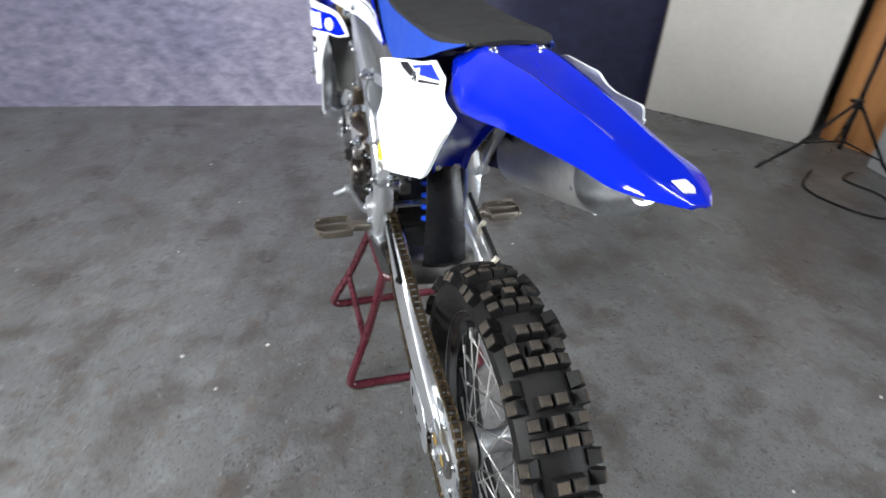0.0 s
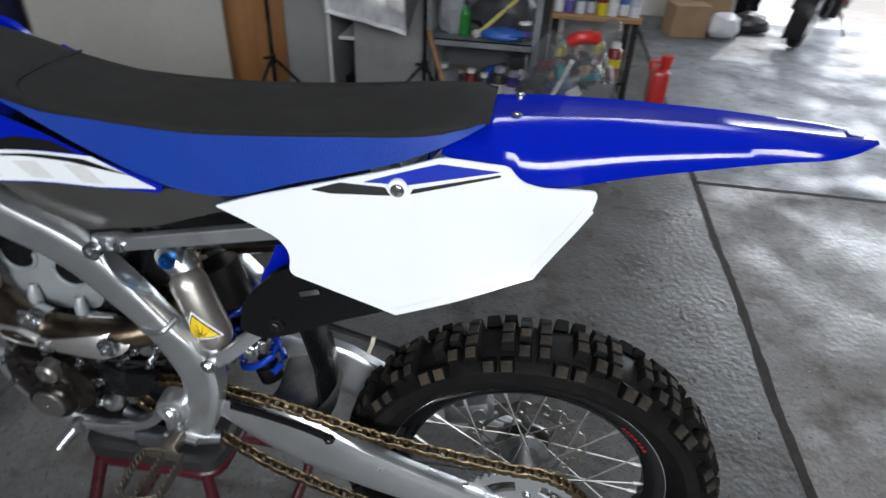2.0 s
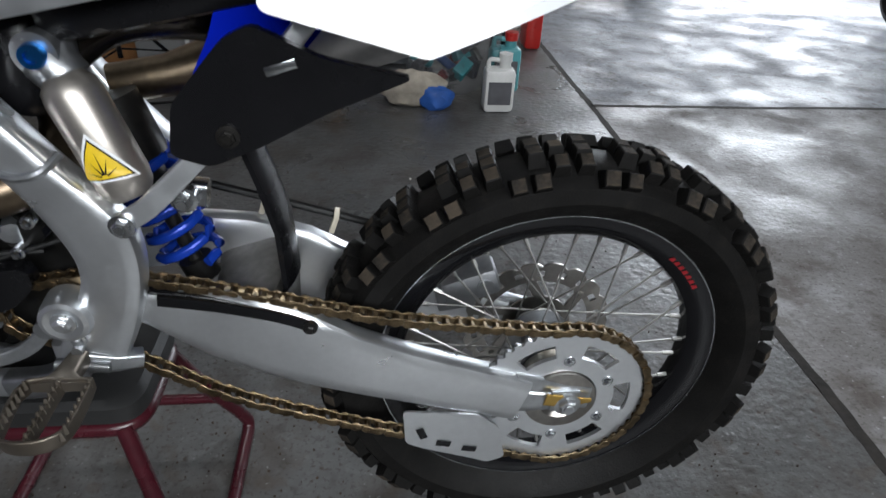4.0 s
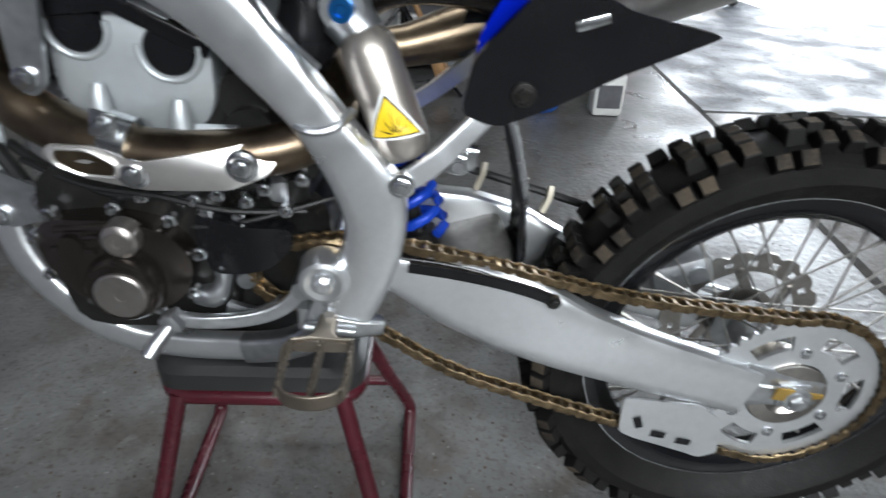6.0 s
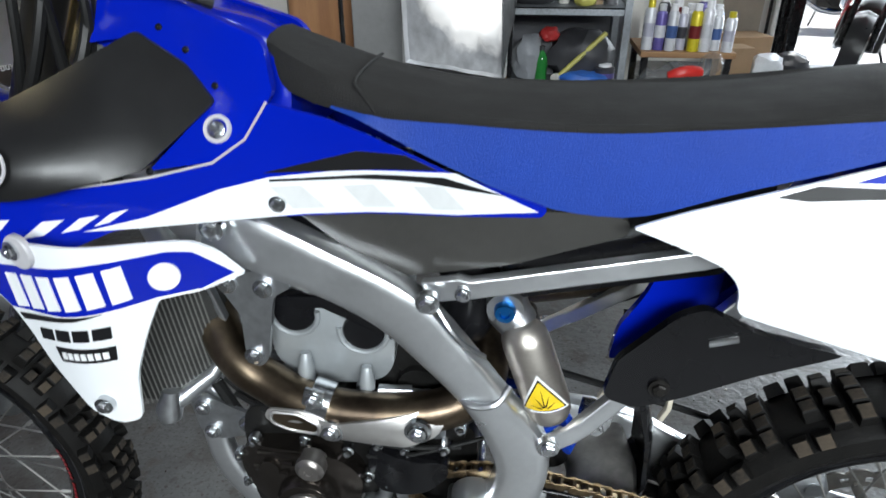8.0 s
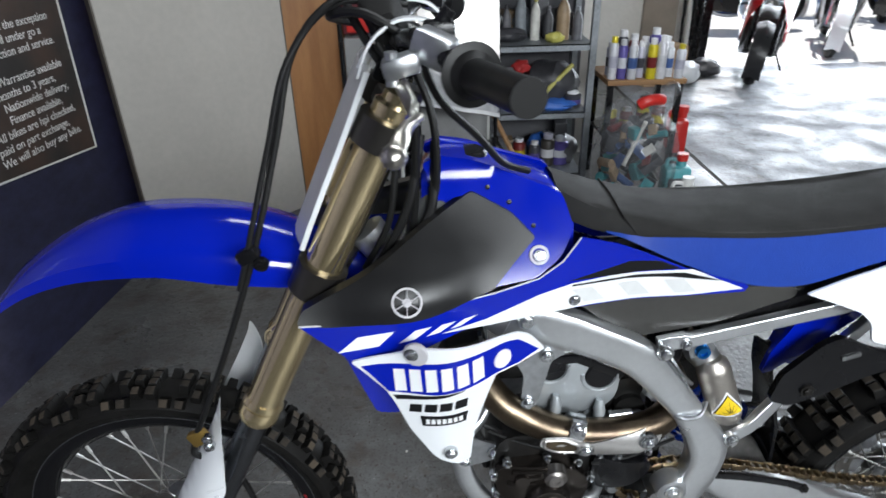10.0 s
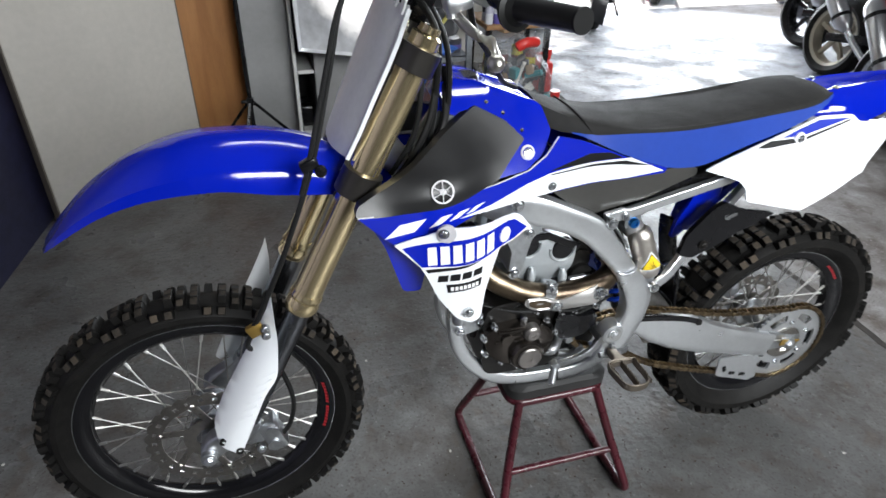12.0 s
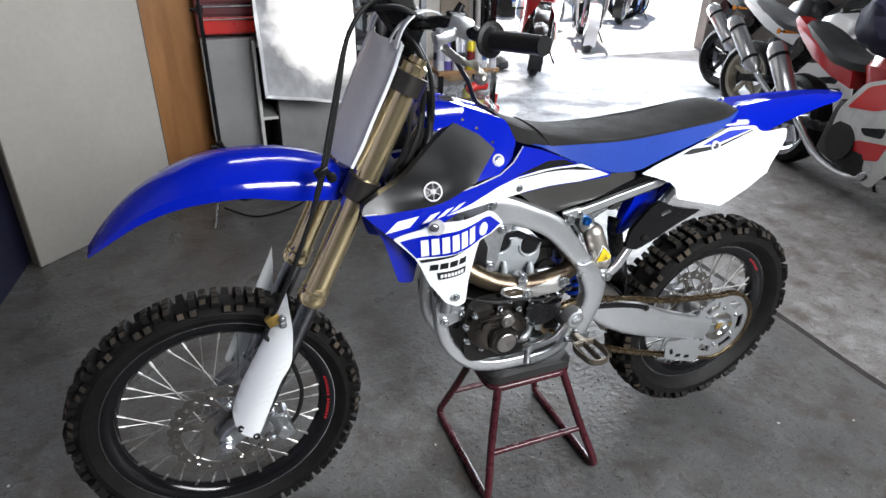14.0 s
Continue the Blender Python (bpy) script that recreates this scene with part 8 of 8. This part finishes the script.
    # fairing halves with vents
    for s in (1, -1):
        ff_ = lambda x, z: 0.20 - 0.9 * max(0, x - 1.0) ** 1.6 - 0.35 * abs(z - 0.60) ** 1.8
        bm = B()
        if kind == "sport":
            sheet(bm, rounded([(1.28, 0.94), (1.10, 0.98), (0.98, 0.80), (0.72, 0.70), (0.60, 0.52), (0.56, 0.30), (0.62, 0.20), (0.95, 0.17), (1.10, 0.35), (1.08, 0.55), (1.20, 0.70), (1.36, 0.80)], 0.03), ff_, 0.006, side=s, grid=0.06)
            fa = part("side_fairing", bm, side or main, e, "painted side fairing")
            for pts, mt in (([(1.14, 0.86), (1.00, 0.78), (0.76, 0.69), (0.66, 0.55), (0.86, 0.58), (1.06, 0.66)], flash or second), ([(1.02, 0.44), (0.80, 0.40), (0.70, 0.32), (0.78, 0.28), (0.98, 0.34)], flash or second), ([(0.94, 0.24), (0.68, 0.24), (0.62, 0.30), (0.66, 0.21), (0.90, 0.19)], BODYK), ([(0.98, 0.52), (0.80, 0.47), (0.84, 0.44), (0.97, 0.46)], BLACKP)):
                bm = B()
                sheet(bm, rounded(pts, 0.02), ff_, 0.002, off=0.002, side=s, grid=0.06)
                part("fairing_patch", bm, mt, fa)
        else:
            sheet(bm, rounded([(1.22, 0.98), (1.02, 1.0), (0.92, 0.70), (0.90, 0.40), (1.02, 0.34), (1.12, 0.55), (1.28, 0.72)], 0.03), lambda x, z: 0.19 - 0.8 * max(0, x - 0.98) ** 1.5, 0.006, side=s, grid=0.06)
            part("leg_shield", bm, main, e, "glossy leg shield")
    bm = B()
    secs = []
    for x, hw, z0, z1 in ((1.12, 0.17, 0.80, 1.02), (1.22, 0.16, 0.74, 1.00), (1.32, 0.12, 0.74, 0.92), (1.40, 0.06, 0.76, 0.85)):
        secs.append([(x, -hw, z0), (x, -hw, (z0 + z1) / 2), (x, -hw * 0.6, z1), (x, hw * 0.6, z1), (x, hw, (z0 + z1) / 2), (x, hw, z0)])
    loft(bm, secs)
    nose = part("nose_fairing", bm, main, e, "painted nose fairing")
    for s in (1, -1):
        bm = B()
        box(bm, (1.375, s * 0.048, 0.835), (0.04, 0.07, 0.05), rotm(0, 30, s * 22), bevel=0.012)
        part("headlamp", bm, GLASS, nose, "clear headlamp")
        bm = B()
        tube(bm, [(1.16, s * 0.14, 0.98), (1.15, s * 0.24, 1.06)], 0.007, 8)
        box(bm, (1.15, s * 0.28, 1.07), (0.025, 0.11, 0.055), bevel=0.012)
        part("mirror", bm, BLACKP, nose)
    bm = B()
    secs = []
    for x, hw, z in ((1.28, 0.11, 0.985), (1.20, 0.11, 1.06), (1.13, 0.09, 1.12)):
        secs.append([(x, -hw, z - 0.04), (x + 0.02, -hw * 0.6, z), (x + 0.02, hw * 0.6, z), (x, hw, z - 0.04), (x - 0.004, hw, z - 0.042), (x + 0.014, hw * 0.6, z - 0.004), (x + 0.014, -hw * 0.6, z - 0.004), (x - 0.004, -hw, z - 0.042)])
    loft(bm, secs)
    part("windscreen", bm, BODYK, e, "smoked windscreen")
    bm = B()
    tube(bm, spline([(0.98, -0.33, 0.95), (1.04, -0.2, 0.98), (1.07, 0, 0.97), (1.04, 0.2, 0.98), (0.98, 0.33, 0.95)], 4), 0.011, 10)
    part("handlebar", bm, BLACKP, e)
    for s in (1, -1):
        bm = B()
        tube(bm, [(1.0, s * 0.26, 0.958), (0.96, s * 0.37, 0.943)], 0.017, 14)
        part("grip", bm, RUBBLK, e)
    bm = B()
    secs = []
    for q in range(-30, 101, 13):
        d = Vector((math.cos(radians(q)), 0, math.sin(radians(q)))) * (R + 0.02)
        secs.append([(WB + d.x, y, R + d.z - abs(y) * 0.35) for y in (-0.07, -0.04, 0, 0.04, 0.07)] + [(WB + d.x * 0.98, y, R + d.z * 0.98 - abs(y) * 0.35) for y in (0.07, 0.04, 0, -0.04, -0.07)])
    loft(bm, secs)
    part("front_mudguard", bm, second, e)
    bm = B()
    tube(bm, [(0.62, 0.12, 0.26), (0.60, 0.26, 0.02), (0.60, 0.30, 0.004)], [0.012, 0.010, 0.014], 10)
    part("side_stand", bm, BLACKP, e)
    e.matrix_world = Matrix.Translation((*at, 0)) @ Matrix.Rotation(radians(heading), 4, "Z") @ Matrix.Rotation(radians(lean), 4, "X")
    return e


road_bike("sports_motorbike", (-3.0, -2.8), 88, -4, BODYW, BODYK, TAN, "white and black sports motorbike with a bare silver silencer")
road_bike("sports_motorbike", (-2.325, -1.725), 75, -4, BODYR, BODYW, STEEL, "red and white sports motorbike leaning on its stand", side=BODYG, flash=BODYR)
road_bike("sports_motorbike", (-3.45, -3.55), 95, -4, BODYK, BODYK, BLACKP, "black motorbike parked at the end of the row")
hx = Vector((math.cos(radians(62)), math.sin(radians(62))))
p_ = Vector((-1.88, -4.55)) - hx * 1.25
road_bike("scooter", (p_.x, p_.y), 62, -6, BODYR, BODYK, STEEL, "red scooter with a dark front wheel in the doorway", "scooter")
p_ = Vector((-3.18, -5.45)) - hx * 1.38
road_bike("street_motorbike", (p_.x, p_.y), 60, -5, BODYW, BODYW, STEEL, "pale motorbike outside the door in the sun")
road_bike("street_motorbike", (-2.1, -7.2), 178, -5, BODYB, BODYW, STEEL, "blue and white motorbike in the sunlit yard")
road_bike("street_motorbike", (-4.1, -8.4), 150, -5, BODYW, BODYB, STEEL, "white motorbike in the sunlit yard")
road_bike("street_motorbike", (-6.0, -8.2), 40, -5, BODYB, BODYK, STEEL, "dark blue motorbike far out in the yard")
# navy cloth over the red bike's tank, boxes behind
lump("dust_cloth", (-2.12, -1.02, 0.86), (0.26, 0.22, 0.20), NAVY, "navy cloth thrown over the red motorbike", "cloth", 51, 0.2)
slab("yard_wall", (-14, -15.2, -0.1), (8, -15, 3.2), surf("pale_yard_wall", (0.82, 0.81, 0.78), 0.8, var=0.1))

# ---- specks and flakes on the floor ----
FLAKE = surf("paper_fleck", (0.55, 0.54, 0.50), 0.8, var=0.3, scale=50)
DIRT = surf("dark_grit", (0.06, 0.04, 0.028), 0.9, var=0.4, scale=50)
for nm, mt, n, sz, lab in (("pale_flecks", FLAKE, 34, 0.005, "pale paper flecks scattered on the floor"), ("dark_grit", DIRT, 1100, 0.0022, "dark grit and mud crumbs scattered on the floor")):
    bm = B()
    rnd = random.Random(len(nm))
    for k in range(n):
        if nm == "dark_grit" and k % 2:
            x, y = rnd.gauss(0.5, 0.45), rnd.gauss(-0.1, 0.4)
        else:
            x, y = rnd.uniform(-0.65, 2.4), rnd.uniform(-1.6, 2.0)
        r = sz * rnd.uniform(0.35, 1.3)
        m_ = 5
        a0 = rnd.uniform(0, 6.28)
        top = [bm.verts.new((x + math.cos(a0 + 6.283 * j / m_) * r * rnd.uniform(0.5, 1.2), y + math.sin(a0 + 6.283 * j / m_) * r * rnd.uniform(0.5, 1.2), 0.0012 + rnd.uniform(0, 0.002))) for j in range(m_)]
        low = [bm.verts.new((v.co.x, v.co.y, 0.0)) for v in top]
        skin(bm, [top, low])
    o = obj(nm, bm, mt, smooth=False)
    tagged(o, lab, "debris", kind="stuff")
# power cable by the light stands
bm = B()
tube(bm, spline([(1.40, -2.12, 0.006), (1.25, -1.95, 0.006), (1.05, -2.0, 0.006), (0.95, -2.12, 0.006), (1.1, -2.25, 0.006), (1.28, -2.2, 0.006), (1.34, -2.3, 0.006)], 6), 0.005, 6)
tagged(obj("power_cable", bm, RUBBLK), "black power cable coiled on the floor by the stands", "cable")
